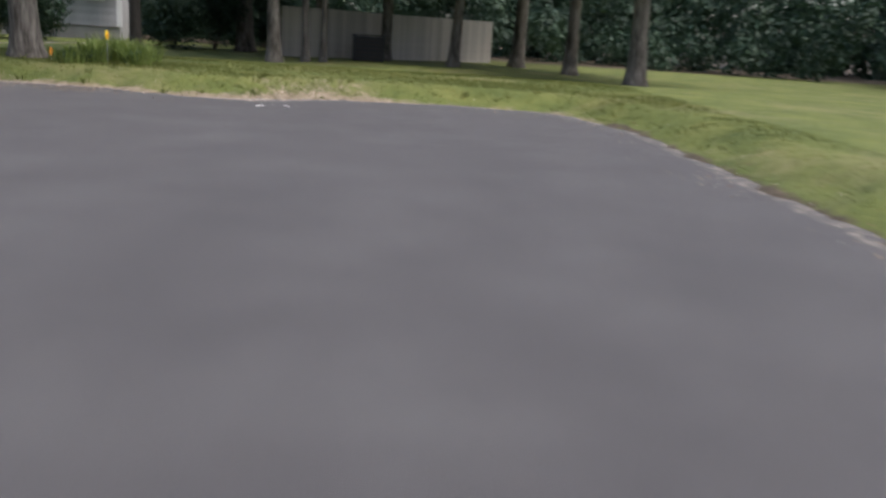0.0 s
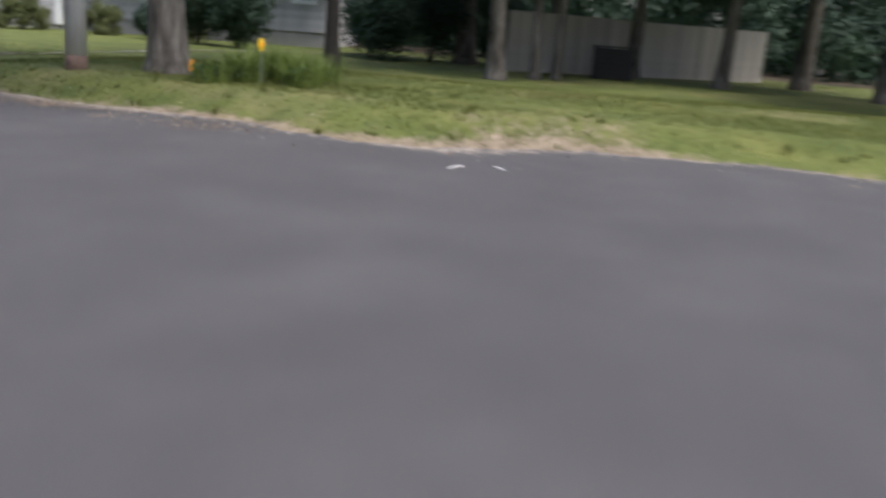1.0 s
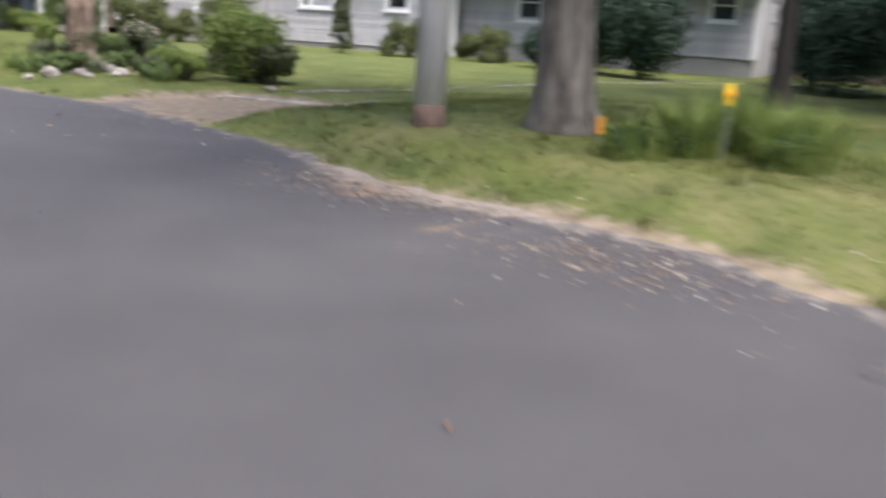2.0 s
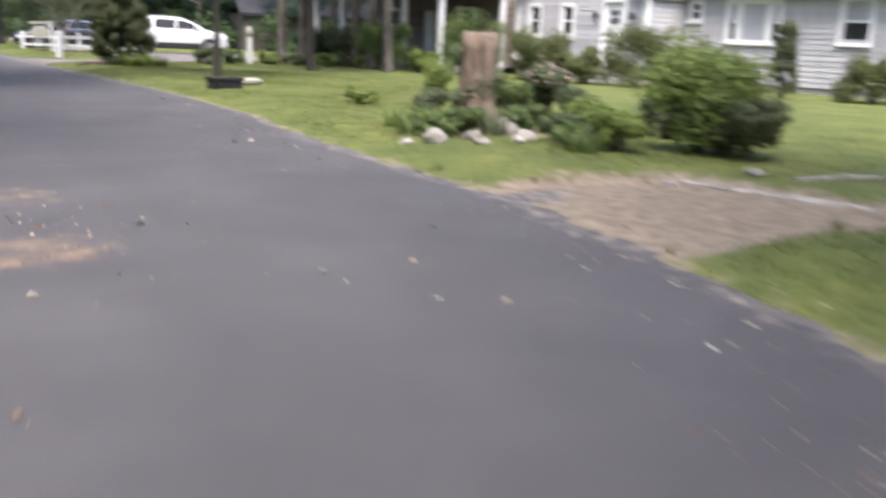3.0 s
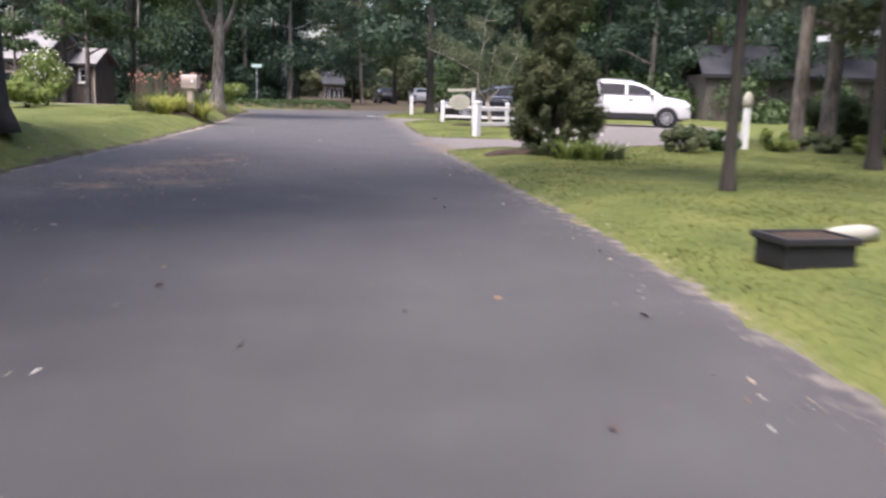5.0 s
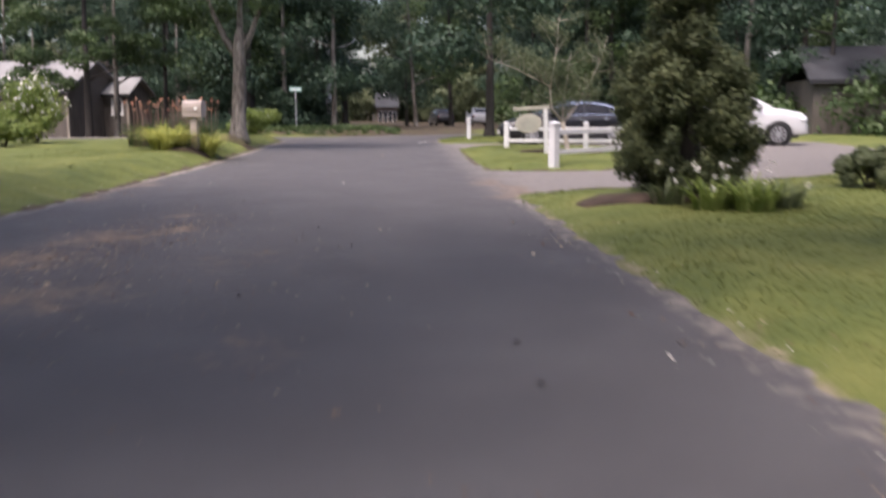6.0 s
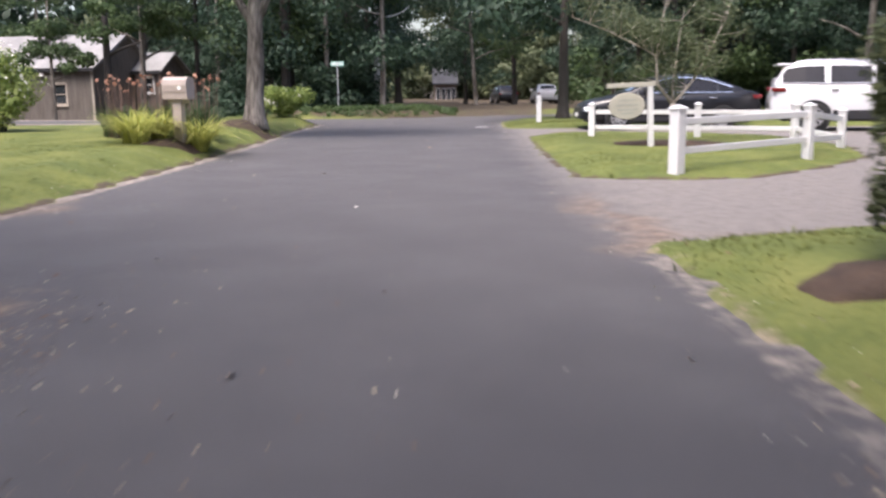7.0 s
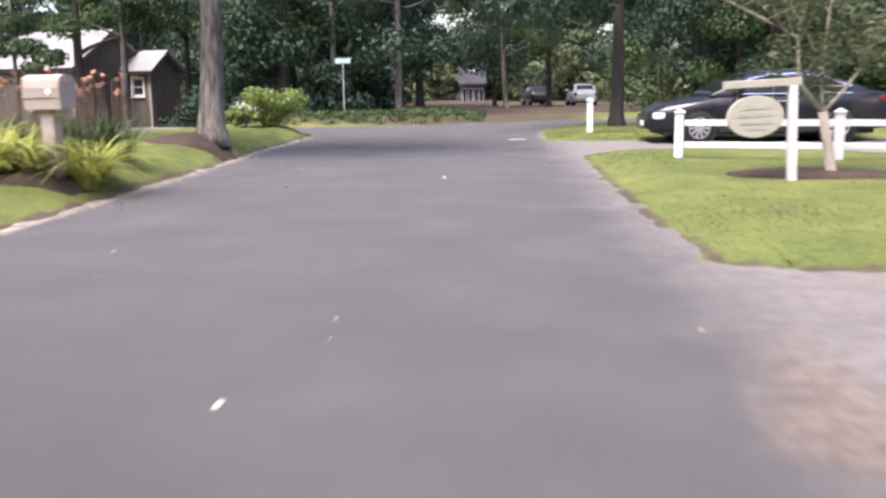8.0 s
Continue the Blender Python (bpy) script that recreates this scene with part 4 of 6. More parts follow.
make_tree("cone_shrub", 16.8, -14.15, 2.0, 0.05, rows, "narrow pointed clipped evergreen shrub by the house", "leaf_cedar", "bark_dark", seed=28, count=7000, size=0.035, squash=1.0, category="shrub")
for i, (x, y, w, h) in enumerate(((18.4, -15.8, 2.6, 1.6), (19.0, -18.4, 2.2, 1.3), (20.2, -21.5, 1.6, 1.0), (15.8, -9.6, 2.7, 2.1), (14.4, -6.5, 2.4, 1.8), (13.6, -3.6, 2.8, 2.3), (11.9, -0.6, 2.6, 2.0), (11.9, 2.4, 2.2, 1.7), (15.0, -7.9, 1.6, 1.2))):
    make_bush("hedge", x, y, w, h, "rounded clipped green hedge before the house", ("leaf_olive", "leaf_olive", "leaf_olive", "leaf_olive", "leaf_olive", "leaf_mid", "leaf_mid", "leaf_grey", "leaf_olive")[i], 130 + i, 9000, 0.042, lumps=26, boxy=True, group="hedges before the house")
for i, (x, y, w, h) in enumerate(((17.4, -23.2, 3.2, 3.8), (16.9, -24.9, 2.6, 3.4), (16.8, -29.9, 3.0, 3.2), (18.8, -28.9, 2.4, 3.8), (19.0, -31.0, 3.2, 3.6), (20.6, -33.0, 3.0, 3.4), (18.6, -21.2, 2.2, 1.7))):
    make_bush("evergreen_bush", x, y, w, h, "large dark evergreen bush before the house", "leaf_dark", 140 + i, 8000, 0.06, lumps=30, group="evergreens before the house")

# shrubs along the drive and behind it
for i, (x, y, w, h, lf) in enumerate(((5.9, 1.1, 1.3, 0.7, "leaf_grey"), (7.0, 1.7, 1.3, 0.6, "leaf"), (8.4, 2.0, 1.4, 0.6, "leaf_light"), (9.5, 1.9, 1.4, 0.6, "leaf_grey"), (10.6, 1.7, 1.4, 0.6, "leaf_light"), (11.8, 0.6, 1.8, 0.6, "leaf_light"),
                                      (11.6, 4.6, 1.8, 1.6, "leaf"), (11.9, 6.6, 1.6, 1.4, "leaf"), (12.2, -2.6, 1.6, 1.0, "leaf_light"), (15.5, 12.5, 2.4, 2.2, "leaf"))):
    make_bush("shrub", x, y, w, h, "leafy green shrub beside the loop drive", lf, 150 + i, 5000, 0.042, group="shrubs beside the drive")

# planting on the left
for i, (x, y, w, h) in enumerate(((-12.6, 15.6, 2.5, 2.2), (-12.2, 12.6, 1.5, 1.25))):
    make_bush("hydrangea" if i == 0 else "bush", x, y, w, h, "white-flowering hydrangea bush on the lawn" if i == 0 else "rounded light green bush on the lawn",
              "leaf_light", 160 + i, 5200, 0.06, "petal" if i == 0 else None, 320, 0.05, lumps=22)
make_bush("daisy_bush", -7.75, 25.2, 2.3, 1.35, "white-flowering green bush beside the road", "leaf_light", 165, 4600, 0.055, "petal", 50, 0.03, lumps=26)
make_bush("daisy_bush", -8.35, 24.6, 1.3, 0.75, "low white-flowering bush beside the road", "leaf_light", 166, 1800, 0.05, "petal", 150, 0.03)

# low plants along the far side of the junction, added to darken the shaded grass
gen = np.random.default_rng(167)
q = np.stack([gen.uniform(-15, -2.2, 900), gen.uniform(32, 37.5, 900)], 1)
q = q[(signed(q, ROAD) > 0.12) & (signed(q, ROAD) < 3.6)]
v, f = leaves(np.column_stack([q, land(q) + 0.06]), np.full(len(q), 0.2), 14000, 0.055, gen, 0.95, 2.2)
tagged(mesh_object("undergrowth", np_mesh("undergrowth", v, f), M["leaf"]), "low green plants standing in for shaded grass beyond the junction", "undergrowth", kind="stuff")


# ---- day lilies round the mailbox ----
def daylily(x, y, seed, n=120, length=0.88):
    gen = np.random.default_rng(seed)
    ob = base("daylily_clump", x, y, label="yellow-green day lily clump in a mulch bed", category="plant", group="day lilies")
    v, f = straps(n, 0.16, length, 0.012, gen, 1.35, 6)
    tagged(mesh_object("foliage", np_mesh("foliage", v, f), M["leaf_yellow"], ob), kind="stuff")
    return ob


mulch_bed(-6.85, 11.0, 0.62, 0.85)
for i, (x, y) in enumerate(((-7.2, 10.45), (-7.5, 10.8), (-6.35, 11.3), (-6.45, 11.75), (-7.6, 11.5), (-7.0, 10.95))):
    daylily(x, y, 400 + i)


def lily_stalks(x, y, seed, n=22):
    """Tall stalks with orange blooms."""
    gen = np.random.default_rng(seed)
    ob = base("orange_lily", x, y, label="tall orange lilies in bloom behind the mailbox", category="flower", group="orange lilies")
    bm = bmesh.new()
    heads = []
    for _ in range(n):
        a, r = gen.uniform(0, 6.283), 0.4 * math.sqrt(gen.random())
        px, py, h = r * math.cos(a), r * math.sin(a), gen.uniform(0.95, 1.3)
        tube(bm, [(px, py, -0.02), (px * 1.1, py * 1.1, 0.6 * h), (px * 1.25, py * 1.25, h)], [0.006, 0.006, 0.004], 4)
        heads.append((px * 1.25, py * 1.25, h))
    tagged(part("stalk", bm, M["pole_base"], ob), kind="stuff")
    v, f = leaves(heads[::2], 0.03, n * 3, 0.036, gen, 1, 3, 0.6)
    tagged(mesh_object("blossom", np_mesh("blossom", v, f), M["orange"], ob), kind="stuff")
    v, f = straps(110, 0.35, 0.85, 0.014, gen, 0.6)
    tagged(mesh_object("foliage", np_mesh("foliage", v, f), M["leaf"], ob), kind="stuff")
    return ob


for i, (x, y) in enumerate(((-7.2, 12.5), (-7.7, 12.9), (-6.9, 13.2), (-8.2, 12.6), (-7.3, 13.6), (-8.6, 13.0))):
    lily_stalks(x, y, 420 + i)

# tall grassy weeds at the foot of the tree by the first bend
def weeds(x, y, seed, n, length):
    gen = np.random.default_rng(seed)
    ob = base("weed_clump", x, y, label="tall grassy green weeds at the foot of a tree", category="plant", group="weeds by the tree")
    v, f = straps(n, 0.3, length, 0.011, gen, 0.5)
    tagged(mesh_object("weed", np_mesh("weed", v, f), M["leaf_light"], ob), kind="stuff")
    v, f = leaves([(0, 0, 0.18), (0.15, 0.1, 0.14), (-0.16, 0.05, 0.15)], 0.2, 260, 0.035, gen, 0.7)
    v[:, 2] = np.maximum(v[:, 2], 0.01)
    mesh_object("foliage", np_mesh("foliage", v, f), M["leaf"], ob)
    return ob


for i, (x, y, n, h) in enumerate(((0.95, -32.2, 170, 0.6), (0.4, -31.9, 90, 0.4), (1.3, -32.9, 170, 0.6), (0.8, -33.1, 110, 0.42), (1.7, -32.3, 170, 0.7), (2.3, -32.9, 90, 0.5))):
    weeds(x, y, 440 + i, n, h)


# ---- small fixtures ----
def picket(h=0.95, k=0.075):
    """A square white vinyl post with a low pyramid cap; returns body and cap meshes."""
    a = boxes((-k, k, -k, k, -0.1, h - 0.06), bevel=0.006)
    b = bmesh.new()
    box(b, -k - 0.017, k + 0.017, -k - 0.017, k + 0.017, h - 0.062, h - 0.03, bevel=0.005)
    vs = [b.verts.new((sx * (k + 0.012), sy * (k + 0.012), h - 0.03)) for sx, sy in ((-1, -1), (1, -1), (1, 1), (-1, 1))]
    t = b.verts.new((0, 0, h + 0.015))
    for i in range(4):
        b.faces.new((vs[i], vs[(i + 1) % 4], t))
    return a, b


POSTS = [(2.0, 7.02), (4.6, 9.2), (6.28, 12.2), (6.0, 14.1), (4.02, 14.65), (1.71, 15.25)]
RISE = [1.0, 1.0, 0.84, 0.84, 0.84, 0.84]
fence = base("vinyl_fence", POSTS[0][0], POSTS[0][1], label="low white vinyl two-rail fence round the lawn island", category="fence")
fz = fence.matrix_world.translation.z
for i, (x, y) in enumerate(POSTS):
    a, b = picket(0.92 * RISE[i], 0.07) if i else picket(0.97, 0.085)
    if i:
        d = math.atan2(y - POSTS[i - 1][1], x - POSTS[i - 1][0])
    else:
        d = math.atan2(POSTS[1][1] - y, POSTS[1][0] - x)
    m = pose(x - POSTS[0][0], y - POSTS[0][1], ground(x, y) - fz, 0, 0, math.degrees(d))
    po = part("post", a, M["white"], fence)
    po.matrix_local = m
    part("cap", b, M["white"], po)
for (x0, y0), (x1, y1), s0, s1 in zip(POSTS, POSTS[1:], RISE, RISE[1:]):
    ln, an = math.hypot(x1 - x0, y1 - y0), math.degrees(math.atan2(y1 - y0, x1 - x0))
    for z in (0.32, 0.74):
        za, zb = ground(x0, y0) - fz + z * s0 - 0.06 * (s0 < 1), ground(x1, y1) - fz + z * s1 - 0.06 * (s1 < 1)
        r = part("rail", boxes((0.06, ln - 0.06, -0.02, 0.02, -0.05, 0.05), bevel=0.006), M["white"], fence)
        r.matrix_local = pose(x0 - POSTS[0][0], y0 - POSTS[0][1], za, 0, -math.degrees(math.atan2(zb - za, ln)), an)


def lone_post(x, y, h, label):
    ob = base("white_post", x, y, label=label, category="post", group="lone white posts")
    a, b = picket(h)
    part("post", a, M["white"], ob)
    part("cap", b, M["white"], ob)


lone_post(0.95, 23.7, 0.86, "white vinyl post at the drive's far mouth")

# bollard lamp
ob = base("post_lamp", 7.95, 2.7, label="short white post lamp with a domed head", category="lamp")
part("post", boxes((-0.07, 0.07, -0.07, 0.07, -0.05, 1.0), bevel=0.008), M["trim"], ob)
part("head", lathe(bmesh.new(), ((0.1, 1.0), (0.12, 1.05), (0.12, 1.2), (0.09, 1.3), (0.03, 1.36))), M["sign_cream"], ob, soft_shade=True)

# house sign: white post, arm and a hanging oval board
ob = base("hanging_sign", 2.45, 11.65, rz=8, label="oval cream sign hanging from a white post", category="sign")
ob.matrix_world = pose(2.45, 11.65, ground(2.45, 11.65), 0, -2.5, 8)
part("post", boxes((-0.048, 0.048, -0.048, 0.048, -0.1, 1.15), bevel=0.006), M["white"], ob)
part("arm", boxes((-0.85, 0.1, -0.045, 0.045, 1.15, 1.24), bevel=0.006), M["sign_cream"], ob)
bm = bmesh.new()
lathe(bm, ((0.34, -0.02), (0.355, -0.012), (0.355, 0.012), (0.34, 0.02)), 40, "Y", (0, 0, 0))
bmesh.ops.scale(bm, vec=(1, 1, 0.72), verts=bm.verts)
bmesh.ops.translate(bm, vec=(-0.46, 0, 0.8), verts=bm.verts)
board = part("board", bm, M["sign_cream"], ob, soft_shade=False)
for z, w in ((0.91, 0.34), (0.82, 0.44), (0.73, 0.4), (0.66, 0.24)):
    part("painted_bar", boxes((-0.46 - w / 2, -0.46 + w / 2, -0.025, -0.0215, z - 0.018, z + 0.018)), M["ink"], board)
for x in (-0.68, -0.24):
    part("hanger", tube(bmesh.new(), [(x, 0, 1.16), (x, 0, 0.98)], [0.006, 0.006], 6), M["metal"], ob)

# street sign
ob = base("street_sign", -7.3, 33.85, z=ground(-7.3, 33.85) - 0.3, rz=-6, label="small green street sign on a thin steel pole", category="sign")
part("pole", tube(bmesh.new(), [(0, 0, -0.1), (0, 0, 2.43)], [0.03, 0.03], 8), M["metal"], ob)
pl = part("blade", boxes((-0.3, 0.3, -0.012, 0.012, 2.24, 2.44), bevel=0.004), M["sign_green"], ob)
part("painted_bar", boxes((-0.24, 0.06, -0.016, -0.0125, 2.3, 2.38)), M["white"], pl)
part("painted_bar", boxes((0.1, 0.24, -0.016, -0.0125, 2.3, 2.38)), M["white"], pl)

# mailbox on its post
ob = base("mailbox", -6.64, 11.1, rz=-8, label="weathered beige plastic mailbox on a thick post", category="mailbox")
hgt = 1.54 - ground(-6.64, 11.1)
part("post", boxes((-0.09, 0.09, -0.09, 0.09, -0.1, hgt - 0.42), bevel=0.012), M["mailbox"], ob)
prof = [(-0.15, hgt - 0.42), (0.15, hgt - 0.42), (0.17, hgt - 0.16), (0.15, hgt - 0.055), (0.08, hgt - 0.008), (0, hgt), (-0.08, hgt - 0.008), (-0.15, hgt - 0.055), (-0.17, hgt - 0.16)]
bx = part("box", prism(bmesh.new(), [(y, z) for y, z in prof], -0.25, 0.22, "X"), M["mailbox"], ob, "beige ribbed mailbox shell")
part("door", prism(bmesh.new(), [(y * 1.04, z + 0.002) for y, z in prof], 0.22, 0.255, "X"), M["mailbox"], bx)
part("latch", boxes((0.256, 0.28, -0.03, 0.03, hgt - 0.09, hgt - 0.06)), M["mailbox"], bx)
part("band", boxes((-0.26, 0.225, -0.172, 0.172, hgt - 0.275, hgt - 0.255)), M["mailbox"], bx)
part("flag", boxes((0.08, 0.14, -0.181, -0.174, hgt - 0.24, hgt - 0.17)), M["trim"], bx, "small pale flag")
part("bracket", boxes((-0.2, 0.2, -0.05, 0.05, hgt - 0.5, hgt - 0.422)), M["post_wood"], ob)

# utility pole by the first bend
ob = base("utility_pole", 0.66, -29.6, label="weathered grey wooden utility pole with a brown foot", category="pole")
part("shaft", tube(bmesh.new(), [(0, 0, 0.2), (0.01, 0, 2), (0.03, 0.02, 5), (0.06, 0.03, 9)], [0.155, 0.15, 0.135, 0.11], 14, 0.04), M["pole"], ob, soft_shade=True)
part("foot", tube(bmesh.new(), [(0, 0, -0.2), (0, 0, 0.08), (0, 0, 0.205)], [0.172, 0.162, 0.157], 14, 0.08), M["pole_base"], ob, "reddish-brown stained foot", soft_shade=True)

# yellow garden ornament and an orange marker by the tree
ob = base("garden_ornament", 0.54, -32.6, label="small yellow flower ornament on a stake", category="ornament")
gz = 0.9 - ground(0.54, -32.6)
part("stake", tube(bmesh.new(), [(0, 0, -0.1), (0.01, 0, gz - 0.05)], [0.005, 0.005], 6), M["metal"], ob)
for k in range(6):
    a = k * math.pi / 3
    bm = bmesh.new()
    lathe(bm, ((0.01, -0.012), (0.045, -0.008), (0.045, 0.008), (0.01, 0.012)), 10, "Y", (0.055 * math.cos(a), 0, gz + 0.055 * math.sin(a)))
    part("petal", bm, M["yellow"], ob)
part("hub", lathe(bmesh.new(), ((0.01, -0.03), (0.035, -0.02), (0.035, 0.02), (0.01, 0.03)), 12, "Y", (0, 0, gz)), M["orange_tag"], ob)
ob = base("marker_flag", 0.8, -31.4, label="small orange marker flag on a wire", category="marker")
part("wire", tube(bmesh.new(), [(0, 0, -0.05), (0, 0, 0.3)], [0.004, 0.004], 5), M["metal"], ob)
part("flag", boxes((-0.06, 0.05, -0.004, 0.004, 0.12, 0.28), bevel=0.001), M["orange_tag"], ob)

# tree stump with climbing plants, and boulders at its foot
ob = base("tree_stump", 3.55, -19.4, label="tall broken tree stump with rough pale wood", category="stump")
bm = bmesh.new()
tube(bm, [(0, 0, -0.1), (0, 0, 0.1), (0, 0, 0.3), (0.01, 0, 0.55), (0.02, 0.01, 0.8), (0.02, 0.01, 1.05), (0.02, 0, 1.28)], [0.42, 0.34, 0.28, 0.26, 0.25, 0.25, 0.24], 28, 0.25)
for v in bm.verts:
    if v.co.z > 1.2:
        v.co.z += 0.14 * noise.noise(v.co * 7)
part("stump", bm, M["stump"], ob, soft_shade=True)
gen = np.random.default_rng(50)
cs = [(0.3 * math.cos(a), 0.3 * math.sin(a), z) for a, z in zip(np.linspace(0, 9, 14), np.linspace(0.1, 1.0, 14))]
v, f = leaves(cs, 0.16, 1100, 0.035, gen)
mesh_object("ivy", np_mesh("ivy", v, f), M["leaf_grey"], ob)


def boulder(x, y, s, seed):
    bm = bmesh.new()
    bmesh.ops.create_icosphere(bm, subdivisions=3, radius=1)
    for v in bm.verts:
        d = 1 + 0.42 * noise.noise(v.co * 1.1 + Vector((seed * 3.1, 0, 0))) + 0.16 * noise.noise(v.co * 2.6 + Vector((0, seed, 0)))
        v.co = Vector((v.co.x * 1.15, v.co.y * 0.9, v.co.z * 0.75)) * d * s * 0.9
    ob = part("boulder", bm, M["rock"], None, soft_shade=True)
    ob.matrix_world = pose(x, y, ground(x, y) + 0.22 * s, 0, 0, seed * 50)
    return tagged(ob, "pale rounded boulder at the foot of a stump", "rock", "boulders by the stump")


for i, (x, y, s) in enumerate(((1.75, -21.3, 0.17), (2.3, -21.25, 0.13), (3.6, -20.25, 0.2), (2.9, -21.5, 0.15), (3.2, -20.75, 0.15), (1.45, -21.15, 0.08), (2.1, -21.75, 0.1), (2.6, -21.8, 0.09), (2.75, -24.1, 0.07), (3.4, -24.6, 0.08), (4.1, -25.1, 0.07))):
    boulder(x, y, s, i + 1)

# black planter and a pale log beside it
ob = base("planter", 2.32, -11.75, rz=8, label="low square black plastic planter on the lawn", category="planter")
part("tub", boxes((-0.3, 0.3, -0.22, 0.22, -0.02, 0.2), bevel=0.02), M["plastic"], ob)
part("rim", boxes((-0.33, 0.33, -0.25, -0.2, 0.17, 0.225), (-0.33, 0.33, 0.2, 0.25, 0.17, 0.225), (-0.33, -0.28, -0.2, 0.2, 0.17, 0.225), (0.28, 0.33, -0.2, 0.2, 0.17, 0.225), bevel=0.008), M["plastic"], ob)
part("soil", boxes((-0.28, 0.28, -0.2, 0.2, 0.2, 0.21)), M["mulch"], ob)
ob = tube(bmesh.new(), [(-0.35, 0, 0.07), (-0.1, 0.01, 0.08), (0.15, 0, 0.075), (0.36, 0.02, 0.07)], [0.075, 0.085, 0.08, 0.06], 12, 0.25)
ob = part("log", ob, M["sign_cream"], None, soft_shade=True)
ob.matrix_world = pose(3.15, -10.9, ground(3.15, -10.9), 0, 0, 25)
tagged(ob, "short pale bleached log lying on the lawn", "log")

# stone edging round the dirt apron and along the lawn
def edging(name, pts, w, label):
    ob = base(name, pts[0][0], pts[0][1], label=label, category="edging", kind="structure")
    z0 = ob.matrix_world.translation.z
    for (xa, ya), (xb, yb) in zip(pts, pts[1:]):
        n = max(1, int(math.hypot(xb - xa, yb - ya) / 0.5))
        for k in range(n):
            t0, t1 = k / n, (k + 0.94) / n
            a = Vector((xa + (xb - xa) * t0, ya + (yb - ya) * t0, 0))
            b = Vector((xa + (xb - xa) * t1, ya + (yb - ya) * t1, 0))
            bm = bmesh.new()
            s = (b - a).normalized().cross(Vector((0, 0, 1))) * (w / 2)
            vs = []
            for q in (a - s, a + s, b + s, b - s):
                g = ground(q.x, q.y)
                vs.append((bm.verts.new((q.x - pts[0][0], q.y - pts[0][1], g - z0 - 0.05)), bm.verts.new((q.x - pts[0][0], q.y - pts[0][1], g - z0 + 0.025 + 0.03 * noise.noise(q * 3)))))
            lo_, hi_ = [v[0] for v in vs], [v[1] for v in vs]
            bm.faces.new(hi_)
            for i in range(4):
                bm.faces.new((lo_[i], lo_[(i + 1) % 4], hi_[(i + 1) % 4], hi_[i]))
            bmesh.ops.recalc_face_normals(bm, faces=bm.faces)
            part("stone", bm, M["rock"], ob)


edging("stone_edging", [(2.9, -24.1), (3.2, -25.2), (3.6, -26.6)], 0.06, "low pale stone edging beside the dirt apron")
edging("stone_edging", [(3.5, -25.0), (5.9, -25.2), (12.9, -25.4), (17.9, -26.6), (21.3, -30.0)], 0.07, "thin pale stone edging along the lawn")

# unclear dark shape before the fence, built as a box with invented slats and lid
ob = base("dark_box", 16.3, -37.2, rz=3, label="dark slatted box before the board fence", category="box")
for sx in (-0.42, 0.42):
    for sy in (-0.52, 0.52):
        part("post", boxes((sx - 0.04, sx + 0.04, sy - 0.04, sy + 0.04, -0.05, 0.92), bevel=0.006), M["plastic"], ob)
for k in range(6):
    z = 0.04 + 0.148 * k
    part("slat", boxes((-0.485, -0.462, -0.56, 0.56, z, z + 0.125), bevel=0.004), M["plastic"], ob)
    part("slat", boxes((-0.45, 0.45, -0.585, -0.562, z, z + 0.125), bevel=0.004), M["plastic"], ob)
    part("slat", boxes((-0.45, 0.45, 0.562, 0.585, z, z + 0.125), bevel=0.004), M["plastic"], ob)
part("lid", boxes((-0.52, 0.5, -0.62, 0.62, 0.925, 0.965), bevel=0.008), M["plastic"], ob)
part("filling", boxes((-0.44, 0.44, -0.54, 0.54, 0.0, 0.8)), M["mulch"], ob)


# ---- buildings ----
def spans(lo, hi, holes):
    """What is left of lo..hi when the holes are taken out."""
    out, at = [], lo
    for a, b in sorted(holes):
        if a > at:
            out.append((at, min(a, hi)))
        at = max(at, b)
    if at < hi:
        out.append((at, hi))
    return [(a, b) for a, b in out if b - a > 0.02]


